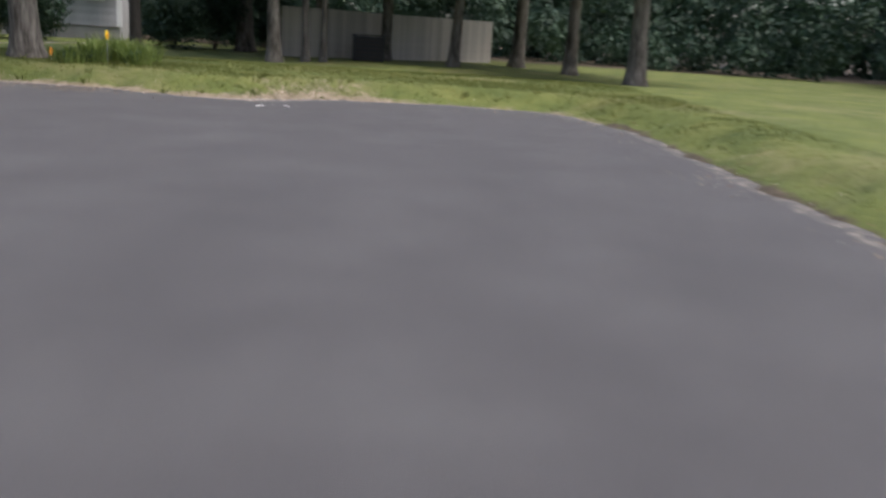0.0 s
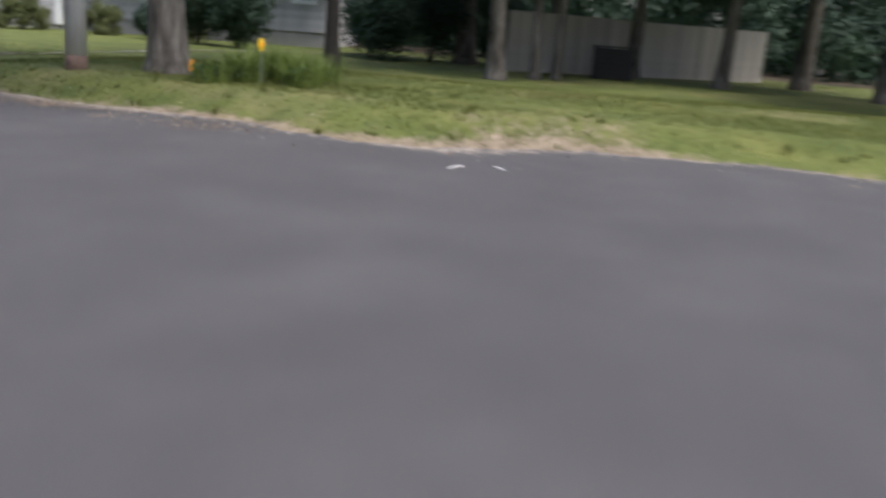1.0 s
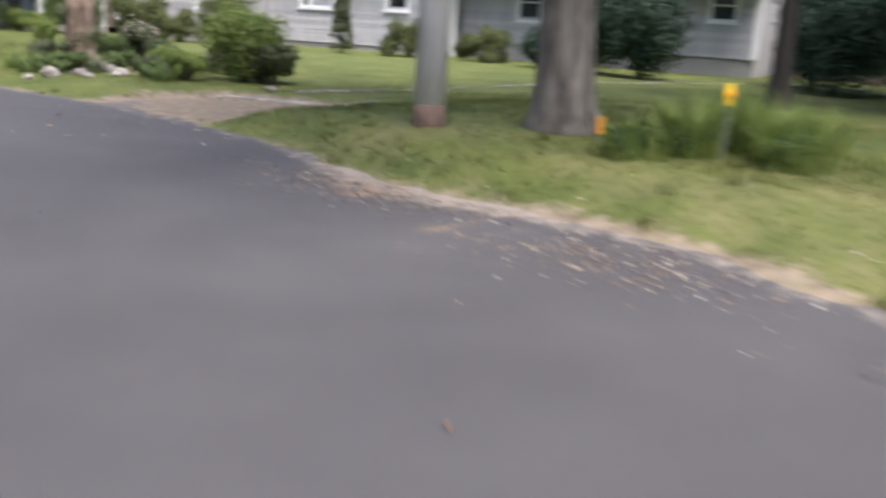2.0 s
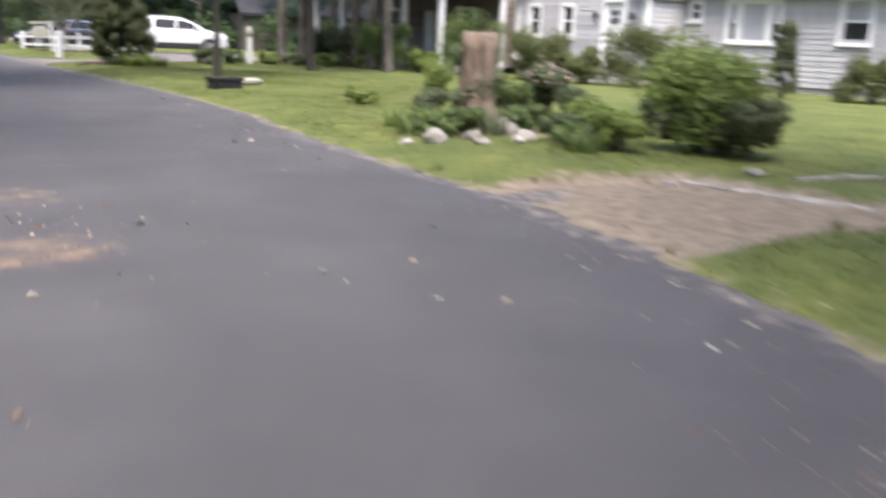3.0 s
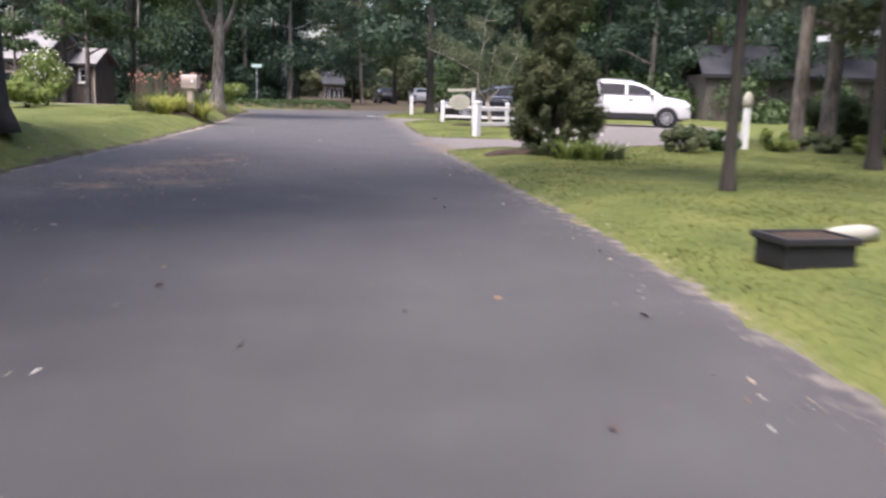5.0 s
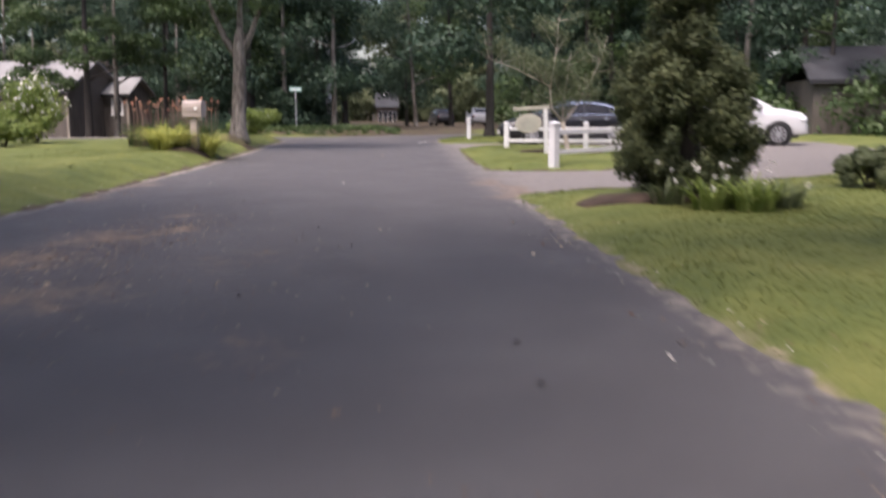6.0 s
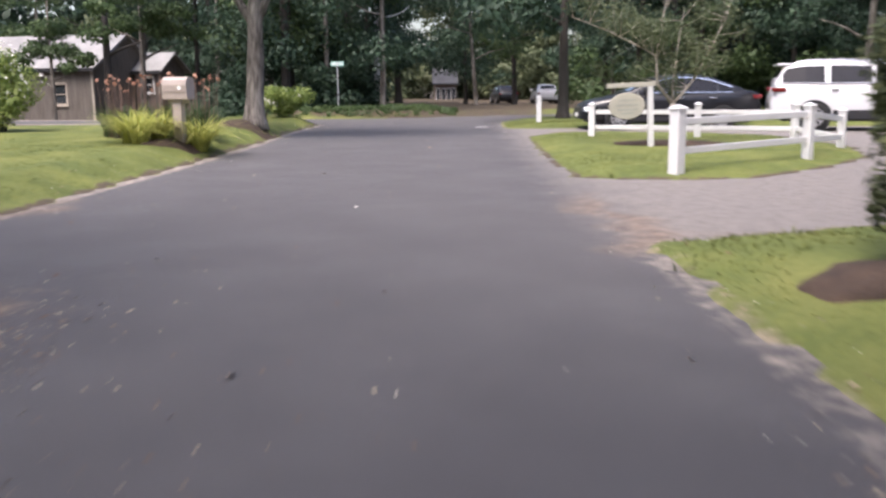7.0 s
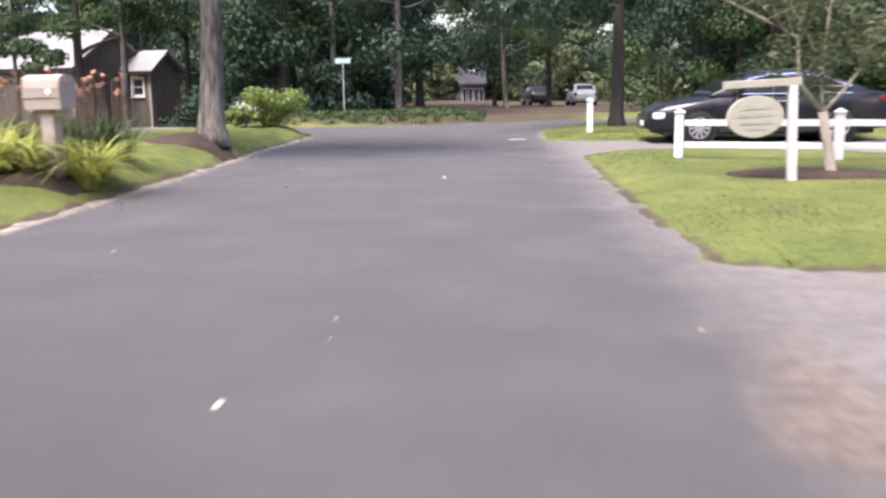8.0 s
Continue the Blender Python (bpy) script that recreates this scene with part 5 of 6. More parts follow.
def clad_wall(parent, u0, u1, v, z0, z1, holes, skin, row=0.16, top=None, side=False, thick=0.18):
    """A wall facing -y (or +x with side=True) at depth v, clad with overlapping boards, pierced by holes (u0, u1, z0, z1).
    top: a function of u that limits the height, for gables."""
    def span(a, b, y0, y1, zz0, zz1):
        return (a, b, y0, y1, zz0, zz1) if not side else (-y1, -y0, a, b, zz0, zz1)
    core = bmesh.new()
    zs = sorted({z0, z1, *[h[2] for h in holes], *[h[3] for h in holes]})
    for a, b in zip(zs, zs[1:]):
        mid = (a + b) / 2
        for s, e in spans(u0, u1, [(h[0], h[1]) for h in holes if h[2] < mid < h[3]]):
            box(core, *span(s, e, v + 0.03, v + thick, a, b))
    wall = part("wall", core, M["concrete"], parent)
    z = z0
    while z < (z1 if top is None else max(top(u) for u in np.linspace(u0, u1, 41))) - 0.01:
        zt = z + row
        if top is None or z < z1:
            ranges = spans(u0, u1, [(h[0], h[1]) for h in holes if h[2] < z + row / 2 < h[3]])
            zt = min(zt, z1) if top is None else zt
        else:
            ranges = []
        if top is not None and z >= z1 - 0.02:
            us = [u for u in np.linspace(u0, u1, 121) if top(u) > z + row * 0.5]
            ranges = [(us[0], us[-1])] if us and us[-1] - us[0] > 0.1 else []
        for a, b in ranges:
            bm = bmesh.new()
            # a board that is thicker at its lower edge
            vs = []
            for u in (a, b):
                for dy, dz in ((v - 0.022, z), (v + 0.03, z), (v + 0.03, zt + 0.01), (v - 0.004, zt + 0.01)):
                    vs.append(bm.verts.new((u, dy, dz) if not side else (-dy, u, dz)))
            for q in ((0, 1, 2, 3), (7, 6, 5, 4), (0, 4, 5, 1), (1, 5, 6, 2), (2, 6, 7, 3), (3, 7, 4, 0)):
                bm.faces.new([vs[k] for k in q])
            bmesh.ops.recalc_face_normals(bm, faces=bm.faces)
            part("board", bm, M[skin], wall)
        z += row
    return wall


def window(parent, u0, u1, z0, z1, v, name="window", sash=True, curtain=0.0, frame_mat="trim"):
    """A framed sash window set in a hole of a wall that faces -y; curtain: the share of its height that a curtain covers."""
    w = part(name, boxes((u0 - 0.09, u0, v - 0.05, v + 0.08, z0 - 0.09, z1 + 0.09), (u1, u1 + 0.09, v - 0.05, v + 0.08, z0 - 0.09, z1 + 0.09),
                         (u0, u1, v - 0.05, v + 0.08, z1, z1 + 0.11), (u0 - 0.0, u1 + 0.0, v - 0.05, v + 0.08, z0 - 0.09, z0)), M[frame_mat], parent)
    part("sill", boxes((u0 - 0.13, u1 + 0.13, v - 0.1, v - 0.052, z0 - 0.12, z0 - 0.05)), M[frame_mat], w)
    bars = [(u0, u1, v + 0.0, v + 0.05, (z0 + z1) / 2 - 0.025, (z0 + z1) / 2 + 0.025)] if sash else []
    bars += [(u0, u0 + 0.04, v + 0.0, v + 0.05, z0, z1), (u1 - 0.04, u1, v + 0.0, v + 0.05, z0, z1), (u0 + 0.04, u1 - 0.04, v + 0.0, v + 0.05, z0, z0 + 0.045), (u0 + 0.04, u1 - 0.04, v + 0.0, v + 0.05, z1 - 0.045, z1)]
    part("sash", boxes(*bars), M[frame_mat], w)
    po = part("pane", boxes((u0, u1, v + 0.055, v + 0.065, z0, z1)), M["clear_pane" if curtain else "glass"], w)
    if curtain:
        po.visible_shadow = False
        bm = bmesh.new()
        n = 14
        drop = z1 - (z1 - z0) * curtain
        top_, low_ = [], []
        for k in range(n + 1):
            u = u0 + 0.01 + (u1 - u0 - 0.02) * k / n
            d_ = v + 0.1 + 0.012 * (k % 2)
            top_.append(bm.verts.new((u, d_, z1)))
            low_.append(bm.verts.new((u, d_ + 0.006, drop)))
        for k in range(n):
            bm.faces.new((low_[k], low_[k + 1], top_[k + 1], top_[k]))
        part("curtain", bm, M["curtain"], w, soft_shade=True)
        # dark slab in place of the unlit room behind the curtain
        part("dark_room", boxes((u0, u1, v + 0.15, v + 0.17, z0, z1)), M["glass"], w)
    return w


def slab_roof(parent, outline, d0, d1, axis, skin, name="roof"):
    return part(name, prism(bmesh.new(), outline, d0, d1, axis), M[skin], parent)


# the shingled house: local x runs along its front, y into it
A = base("shingled_house", 19.31, -6.67, z=0.0, rz=-81.26, label="grey shingled cottage with white trim and a front door", category="house")
V0 = 0.0            # main front
VW = -2.15          # front of the gabled wing
F = 0.72            # top of the foundation
WIN = [(2.85, 3.15, 1.65, 2.85), (3.3, 4.2, 1.65, 2.85), (4.35, 4.65, 1.65, 2.85), (6.65, 7.5, 1.7, 2.9), (1.42, 1.77, 2.3, 2.85)]
clad_wall(A, 1.2, 9.2, V0, 0.34, 3.15, WIN, "shingle")
for k, (a, b, c, d) in enumerate(WIN):
    window(A, a, b, c, d, V0, sash=k != 1, curtain=(0.45, 1.0, 0.45, 0.5, 0.0)[k])
part("foundation", boxes((-4.5, 19.6, V0 + 1.25, V0 + 1.45, -0.3, F), (1.2, 9.2, V0 + 0.035, V0 + 0.2, -0.3, 0.34), (-4.58, 1.18, VW + 0.03, VW + 0.2, -0.3, F), (9.25, 19.7, V0 + 1.05, V0 + 1.2, -0.3, F)), M["concrete"], A)
part("corner_board", boxes((9.05, 9.3, V0 - 0.04, V0 + 0.12, 0.34, 3.15)), M["trim"], A)
part("downpipe", tube(bmesh.new(), [(9.45, V0 + 0.0, 0.1), (9.45, V0 + 0.0, 3.1)], [0.04, 0.04], 8), M["trim"], A)
# set-back right-hand part
clad_wall(A, 9.3, 19.7, V0 + 1.0, F, 3.15, [(11.5, 12.3, 1.6, 2.8), (18.2, 19.0, 1.9, 2.85)], "shingle")
window(A, 11.5, 12.3, 1.6, 2.8, V0 + 1.0)
window(A, 18.2, 19.0, 1.9, 2.85, V0 + 1.0)
part("corner_board", boxes((19.6, 19.8, V0 + 0.95, V0 + 1.15, F, 3.15)), M["trim"], A)
part("end_wall", boxes((19.5, 19.7, V0 + 1.2, V0 + 8, -0.3, 3.15)), M["shingle"], A)
part("return_wall", boxes((9.1, 9.25, V0 + 0.2, V0 + 1.0, -0.3, 3.15)), M["shingle"], A)
# main roof
slab_roof(A, [(V0 - 0.35, 3.12), (V0 - 0.35, 3.24), (V0 + 4.6, 6.6), (V0 + 9.4, 3.24), (V0 + 9.4, 3.12), (V0 + 4.6, 6.46)], -1.0, 20.0, "X", "roof")
part("fascia", boxes((1.25, 20.0, V0 - 0.38, V0 - 0.352, 3.05, 3.26)), M["trim"], A)
part("gutter", boxes((1.25, 20.0, V0 - 0.5, V0 - 0.382, 3.13, 3.24)), M["trim"], A)
part("soffit", boxes((1.25, 19.9, V0 - 0.35, V0 + 1.0, 3.06, 3.1)), M["trim"], A)
part("back_wall", boxes((-4.5, 19.7, V0 + 8.6, V0 + 8.8, -0.3, 3.15)), M["shingle"], A)
# gabled wing
gab = lambda u: 3.0 + (2.9 - abs(u + 1.7)) * 0.85
WW = [(-3.98, -3.5, 1.62, 2.62), (-2.4, -1.93, 1.62, 2.62), (-0.6, 0.4, F, 2.85)]
clad_wall(A, -4.6, 1.2, VW, F, 3.0, WW, "shingle", top=gab)
window(A, -3.98, -3.5, 1.62, 2.62, VW)
window(A, -2.4, -1.93, 1.62, 2.62, VW)
part("gable_core", prism(bmesh.new(), [(-4.6, 3.0), (1.2, 3.0), (-1.7, 5.4)], VW + 0.035, VW + 0.18), M["concrete"], A)
part("corner_board", boxes((1.06, 1.28, VW - 0.045, VW + 0.12, F, 3.05)), M["trim"], A)
part("corner_board", boxes((-4.72, -4.55, VW - 0.045, VW + 0.12, F, 3.05)), M["trim"], A)
clad_wall(A, VW + 0.122, V0 - 0.024, -1.18, F, 3.05, [], "shingle", side=True, thick=0.16)
part("foundation", boxes((1.02, 1.17, VW + 0.2, V0 + 0.03, -0.3, F)), M["concrete"], A)
part("side_wall", boxes((-4.6, -4.44, VW + 0.2, V0 + 8.6, -0.3, 3.05)), M["shingle"], A)
for s in (-1, 1):
    part("roof_slope", prism(bmesh.new(), [(-1.7, 5.52), (-1.7 + s * 3.02, 2.97), (-1.7 + s * 3.02, 2.87), (-1.7, 5.4)], VW - 0.3, V0 + 3.5), M["roof"], A)
    part("rake_board", prism(bmesh.new(), [(-1.7, 5.4), (-1.7 + s * 3.02, 2.86), (-1.7 + s * 3.02, 2.75), (-1.7, 5.28)], VW - 0.3, VW - 0.26), M["trim"], A)
dr = part("front_door", boxes((-0.5, 0.3, VW + 0.04, VW + 0.09, F, 2.74), bevel=0.005), M["trim"], A, "white front door with a small window")
part("door_frame", boxes((-0.62, -0.5, VW - 0.06, VW + 0.1, F, 2.86), (0.3, 0.42, VW - 0.06, VW + 0.1, F, 2.86), (-0.5, 0.3, VW - 0.06, VW + 0.1, 2.74, 2.9)), M["trim"], A)
part("door_pane", boxes((-0.3, 0.1, VW + 0.03, VW + 0.038, 2.05, 2.5)), M["glass"], dr)
part("muntin", boxes((-0.115, -0.085, VW + 0.02, VW + 0.029, 2.05, 2.5), (-0.3, 0.1, VW + 0.02, VW + 0.029, 2.26, 2.29)), M["trim"], dr)
part("door_knob", lathe(bmesh.new(), ((0.01, -0.07), (0.03, -0.05), (0.03, -0.02), (0.015, 0.0)), 12, "Y", (0.22, VW + 0.04, 1.7)), M["chrome"], dr)
for k in range(4):
    part("step", boxes((-0.8, 0.6, VW - 0.3 * (4 - k), VW - 0.3 * (3 - k) + 0.0, -0.2, 0.18 * (k + 1) - 0.02)), M["concrete"], A)
for u in (-0.85, 0.72):
    wl = part("wall_lamp", boxes((u - 0.06, u + 0.06, VW - 0.16, VW - 0.03, 2.2, 2.42), bevel=0.01), M["plastic"], A, "small black wall lantern")


# second house behind the shrubs: brown shingles, a porch under the long front roof; local x runs along its front, y into it
LB = 10.5
B = base("brown_house", 13.03, 8.6, z=0.1, rz=-88.0, label="brown shingled house with a white columned porch", category="house")
clad_wall(B, 0, LB, 3.0, 0.3, 3.3, [(1.6, 2.5, 1.1, 2.4), (4.6, 5.5, 0.35, 2.4), (7.4, 8.4, 1.1, 2.4)], "shingle_brown", row=0.16)
window(B, 1.6, 2.5, 1.1, 2.4, 3.0)
window(B, 7.4, 8.4, 1.1, 2.4, 3.0)
part("front_door", boxes((4.6, 5.5, 3.05, 3.1, 0.3, 2.4), bevel=0.005), M["trim"], B, "white front door")
part("porch_floor", boxes((-0.05, LB + 0.05, -0.05, 2.97, -0.4, 0.26)), M["concrete"], B)
for u in (0.1, 2.7, 5.2, 7.8, LB - 0.1):
    part("column", boxes((u - 0.1, u + 0.1, 0.02, 0.22, 0.26, 2.86), bevel=0.01), M["trim"], B)
part("column", boxes((LB - 0.2, LB, 2.78, 2.96, 0.26, 2.86), bevel=0.01), M["trim"], B)
part("beam", boxes((-0.05, LB + 0.03, 0.0, 0.24, 2.86, 3.06)), M["trim"], B)
part("beam", boxes((LB - 0.21, LB + 0.03, 0.245, 2.97, 2.86, 3.06)), M["trim"], B)
ridge = lambda u: 3.14 + 0.36 * min(u, 11.0 - u)
clad_wall(B, 3.0, 8.0, -LB, 0.3, 3.1, [], "shingle_brown", row=0.13, side=True)
clad_wall(B, 0.1, 10.9, -LB - 0.004, 3.07, 3.11, [], "shingle_brown", row=0.13, top=ridge, side=True)
part("gable_core", prism(bmesh.new(), [(0.15, 3.1), (10.85, 3.1), (5.5, 5.0)], LB - 0.2, LB - 0.04, "X"), M["concrete"], B)
slab_roof(B, [(-0.35, 3.04), (-0.35, 3.16), (5.5, 5.26), (11.35, 3.16), (11.35, 3.04), (5.5, 5.12)], -0.35, LB + 0.3, "X", "roof_dark")
part("rake_board", prism(bmesh.new(), [(-0.36, 2.98), (-0.36, 3.15), (5.5, 5.24), (5.5, 5.05)], LB + 0.302, LB + 0.33, "X"), M["trim"], B)
part("fascia", boxes((-0.35, LB + 0.3, -0.38, -0.352, 3.0, 3.17)), M["trim"], B)
part("far_wall", boxes((0, 0.18, 3.2, 8.0, -0.3, 3.3)), M["shingle_brown"], B)
part("back_wall", boxes((0, LB, 8.0, 8.18, -0.3, 3.9)), M["shingle_brown"], B)
for u in (2.6, 6.9):
    dm = part("dormer", prism(bmesh.new(), [(u - 0.75, 3.9), (u + 0.75, 3.9), (u + 0.75, 4.95), (u, 5.4), (u - 0.75, 4.95)], 2.5, 5.4), M["shingle_brown"], B)
    for sg in (-1, 1):
        part("dormer_roof", prism(bmesh.new(), [(u, 5.56), (u + sg * 0.95, 5.0), (u + sg * 0.95, 4.9), (u, 5.42)], 2.3, 5.3), M["roof_dark"], dm)
    part("dormer_window", boxes((u - 0.42, u + 0.42, 2.44, 2.497, 4.15, 4.98)), M["trim"], dm)
    part("pane", boxes((u - 0.33, u - 0.02, 2.42, 2.437, 4.22, 4.9)), M["glass"], dm)
    part("pane", boxes((u + 0.02, u + 0.33, 2.42, 2.437, 4.22, 4.9)), M["glass"], dm)

# cottages on the left
def cottage(x, y, z, rz, ln, depth, eave, ridge, label, wins, cover="roof", trim="post_wood", sill=0.9, head=2.0):
    C = base("cottage", x, y, z=z, rz=rz, label=label, category="house", group="cottages among the trees")
    part("front_wall", boxes(*[(a, b, 0, 0.18, c, d) for c, d, hs in ((-0.6, sill, ()), (sill, head, wins), (head, eave, ())) for a, b in spans(-ln, 0, hs)]), M["weathered"], C)
    for a, b in wins:
        window(C, a, b, sill, head, 0.02, frame_mat=trim)
    part("end_wall", prism(bmesh.new(), [(0.18, -0.6), (depth, -0.6), (depth, eave), (depth / 2, ridge - 0.15), (0.18, eave + 0.05)], -0.18, 0.0, "X"), M["weathered"], C)
    part("back_wall", boxes((-ln, -0.18, depth - 0.18, depth, -0.6, eave)), M["weathered"], C)
    part("far_end", boxes((-ln, -ln + 0.18, 0.18, depth - 0.18, -0.6, eave)), M["weathered"], C)
    part("roof", prism(bmesh.new(), [(-0.3, eave - 0.16), (-0.3, eave - 0.02), (depth / 2, ridge), (depth + 0.3, eave - 0.02), (depth + 0.3, eave - 0.16), (depth / 2, ridge - 0.14)], -ln - 0.3, 0.3, "X"), M[cover], C)
    part("fascia", boxes((-ln - 0.3, 0.3, -0.33, -0.303, eave - 0.2, eave)), M["plastic"], C)
    part("corner_board", boxes((-0.1, 0.03, -0.03, 0.1, -0.6, eave - 0.1)), M["post_wood"], C)
    return C


cottage(-22.28, 42.93, -0.5, -14, 12.4, 5.9, 2.88, 4.83, "low weathered cottage with a pale grey roof", [(-2.6, -1.8), (-6.5, -5.6)])
cottage(-19.7, 46.1, -0.5, -14, 1.9, 2.6, 2.74, 3.82, "small weathered outbuilding with a pale grey roof", [(-1.1, -0.45)], trim="trim", sill=1.5, head=2.35)

cottage(26.0, 27.0, 0.0, -8, 9.5, 5.0, 2.5, 4.1, "grey-roofed garage behind the hedges", [(-3.0, -2.2)], "roof_dark")

# far house across the junction
C = base("far_house", -5.0, 86.0, z=-0.95, rz=4, label="small dark-roofed house far among the trees", category="house")
C.scale = (0.52, 1, 1)
part("front_wall", boxes((-2.2, 2.2, 0, 0.2, -0.5, 2.4)), M["shingle_brown"], C)
part("roof", prism(bmesh.new(), [(-0.6, 2.2), (-0.6, 2.35), (3.0, 4.4), (6.6, 2.35), (6.6, 2.2), (3.0, 4.2)], -2.5, 2.5, "X"), M["roof_dark"], C)
for a in (-1.7, -0.6, 0.4, 1.3):
    w = part("window", boxes((a - 0.06, a + 0.66, -0.05, -0.005, 0.5, 1.9)), M["trim"], C)
    part("pane", boxes((a, a + 0.6, -0.07, -0.055, 0.58, 1.82)), M["glass"], w)
# white box stands in for the sky's bright reflection in a skylight
part("dormer", boxes((-0.8, 0.5, 1.4, 2.8, 3.25, 3.85), bevel=0.02), M["trim"], C)
part("side_wall", boxes((2.0, 2.2, 0.2, 6, -0.5, 2.4)), M["shingle_brown"], C)

# board fence beside the first bend
BF = base("board_fence", 16.2, -34.0, z=0.0, label="tall weathered vertical board fence", category="fence")
ang = math.atan2(-40.2 + 34.0, 21.6 - 16.2)
bmb = boxes((0, 0.138, -0.012, 0.012, 0.04, 1.86), bevel=0.004)
proto = bpy.data.meshes.new("board")
bmb.to_mesh(proto)
bmb.free()
proto.materials.append(M["fence"])
N = 76
for i in range(N):
    ob = new("board", proto)
    ob.parent = BF
    s = 0.148 * i
    ob.matrix_local = pose(s * math.cos(ang), s * math.sin(ang), ground(16.2 + s * math.cos(ang), -34.0 + s * math.sin(ang)) - 0.05 + 0.012 * math.sin(i * 2.7), 0, 0, math.degrees(ang))
for z in (0.45, 1.45):
    r = part("rail", boxes((0, 0.148 * N, 0.013, 0.06, z - 0.045, z + 0.045)), M["fence"], BF)
    r.matrix_local = pose(0, 0, 0.05, 0, 0, math.degrees(ang))


# ---- cars: local x runs forward, y to the left ----
def lerp_curve(rows):
    xs, zs = zip(*rows)
    return lambda x: float(np.interp(x, xs, zs))


def car(name, x, y, rz, label, paint, ln, width, wheelbase, front_axle, tyre_r, shell_top, cabin, belt, sill=0.24, tail="red", z=None):
    """shell_top: (x, z) along the bonnet, waist and boot; cabin: (x, z) along windscreen, roof and rear glass, from front to back."""
    ob = base(name, x, y, z=z, rz=rz, label=label, category="car")
    half = width / 2
    top = lerp_curve(sorted(shell_top))
    axles = (front_axle, front_axle - wheelbase)
    x1, x0 = max(p[0] for p in shell_top), min(p[0] for p in shell_top)
    st = sorted(set([x0, x1] + list(np.linspace(x0, x1, 46)) + [a + tyre_r * 1.16 * math.cos(k) for a in axles for k in np.linspace(0, math.pi, 13)]))
    ra = tyre_r * 1.16

    def bottom(q):
        b = sill + 0.06 * max(0, (abs(q - (x0 + x1) / 2) / (ln / 2)) ** 6)
        for a in axles:
            if abs(q - a) < ra:
                b = max(b, tyre_r + math.sqrt(ra * ra - (q - a) ** 2) * 0.98)
        return b

    def plan(q):
        t = abs(q - (x0 + x1) / 2) / ((x1 - x0) / 2)
        return half * (1 - (0.26 if q > (x0 + x1) / 2 else 0.13) * t ** 5 - 0.03 * t ** 2)
    bm = bmesh.new()
    rings = []
    for q in st:
        w, zb, zt = plan(q), bottom(q), top(q)
        zb = min(zb, zt - 0.08)
        zm = max(zb + 0.02, 0.55 * zt)
        prof = [(0.8 * w, zb), (0.97 * w, zb + 0.01), (w, zb + 0.3 * (zm - zb)), (w, zm), (0.985 * w, zm + 0.5 * (zt - zm)), (0.95 * w, zt - 0.06), (0.86 * w, zt - 0.01), (0.5 * w, zt + 0.012), (0, zt + 0.018)]
        ring = [bm.verts.new((q, s, h)) for s, h in prof] + [bm.verts.new((q, -s, h)) for s, h in prof[-2::-1]]
        rings.append(ring)
    for a, b in zip(rings, rings[1:]):
        for k in range(len(a) - 1):
            bm.faces.new((a[k], a[k + 1], b[k + 1], b[k]))
    bm.faces.new(rings[0])
    bm.faces.new(rings[-1][::-1])
    bmesh.ops.recalc_face_normals(bm, faces=bm.faces)
    body = part("body", bm, M[paint], ob, soft_shade=True)
    part("underbody", boxes((x0 + 0.3, x1 - 0.3, -half * 0.8, half * 0.8, sill - 0.06, sill + 0.25)), M["plastic"], ob)
    # cabin
    cab = lerp_curve(sorted(cabin))
    c1, c0 = max(p[0] for p in cabin), min(p[0] for p in cabin)
    roof = max(p[1] for p in cabin)

    def side(q, h):
        t = np.clip((h - belt) / (roof - belt), 0, 1)
        return (min(half * 0.93, plan(q) * 0.96) - 0.2 * t - 0.03 * t * t) * (1 - 0.05 * (abs(q - (c0 + c1) / 2) / ((c1 - c0) / 2)) ** 4)
    bm = bmesh.new()
    rings = []
    for q in np.linspace(c0, c1, 40):
        zt = max(cab(q), top(q) + 0.004)
        zb = min(top(q) - 0.03, belt)
        lv = np.linspace(0, 1, 6)
        prof = [(side(q, zb + (zt - zb) * k), zb + (zt - zb) * k) for k in lv]
        prof[-1] = (prof[-1][0] - 0.07, zt)
        prof.append((prof[-1][0] * 0.5, zt + 0.02))
        ring = [bm.verts.new((q, s, h)) for s, h in prof] + [bm.verts.new((q, -s, h)) for s, h in prof[::-1]]
        rings.append(ring)
    for a, b in zip(rings, rings[1:]):
        for k in range(len(a) - 1):
            bm.faces.new((a[k], a[k + 1], b[k + 1], b[k]))
    bm.faces.new(rings[0])
    bm.faces.new(rings[-1][::-1])
    bmesh.ops.recalc_face_normals(bm, faces=bm.faces)
    cabin_ob = part("cabin", bm, M[paint], ob, soft_shade=True)
    # side panes between the pillars
    def pane(qa, qb, inset, s):
        b2 = bmesh.new()
        n = 10
        lo_, hi_ = [], []
        for q in np.linspace(qa, qb, n):
            zt = cab(q) - inset
            zb = belt + 0.03
            zt = max(zt, zb + 0.015)
            lo_.append(b2.verts.new((q, s * (side(q, zb) + 0.006), zb)))
            hi_.append(b2.verts.new((q, s * (side(q, zt) + 0.006 - 0.02 * (inset < 0.06)), zt)))
        for i in range(n - 1):
            b2.faces.new((lo_[i], lo_[i + 1], hi_[i + 1], hi_[i]) if s > 0 else (lo_[i + 1], lo_[i], hi_[i], hi_[i + 1]))
        part("side_window", b2, M["car_glass"], cabin_ob)
    splits = cabin_splits[name]
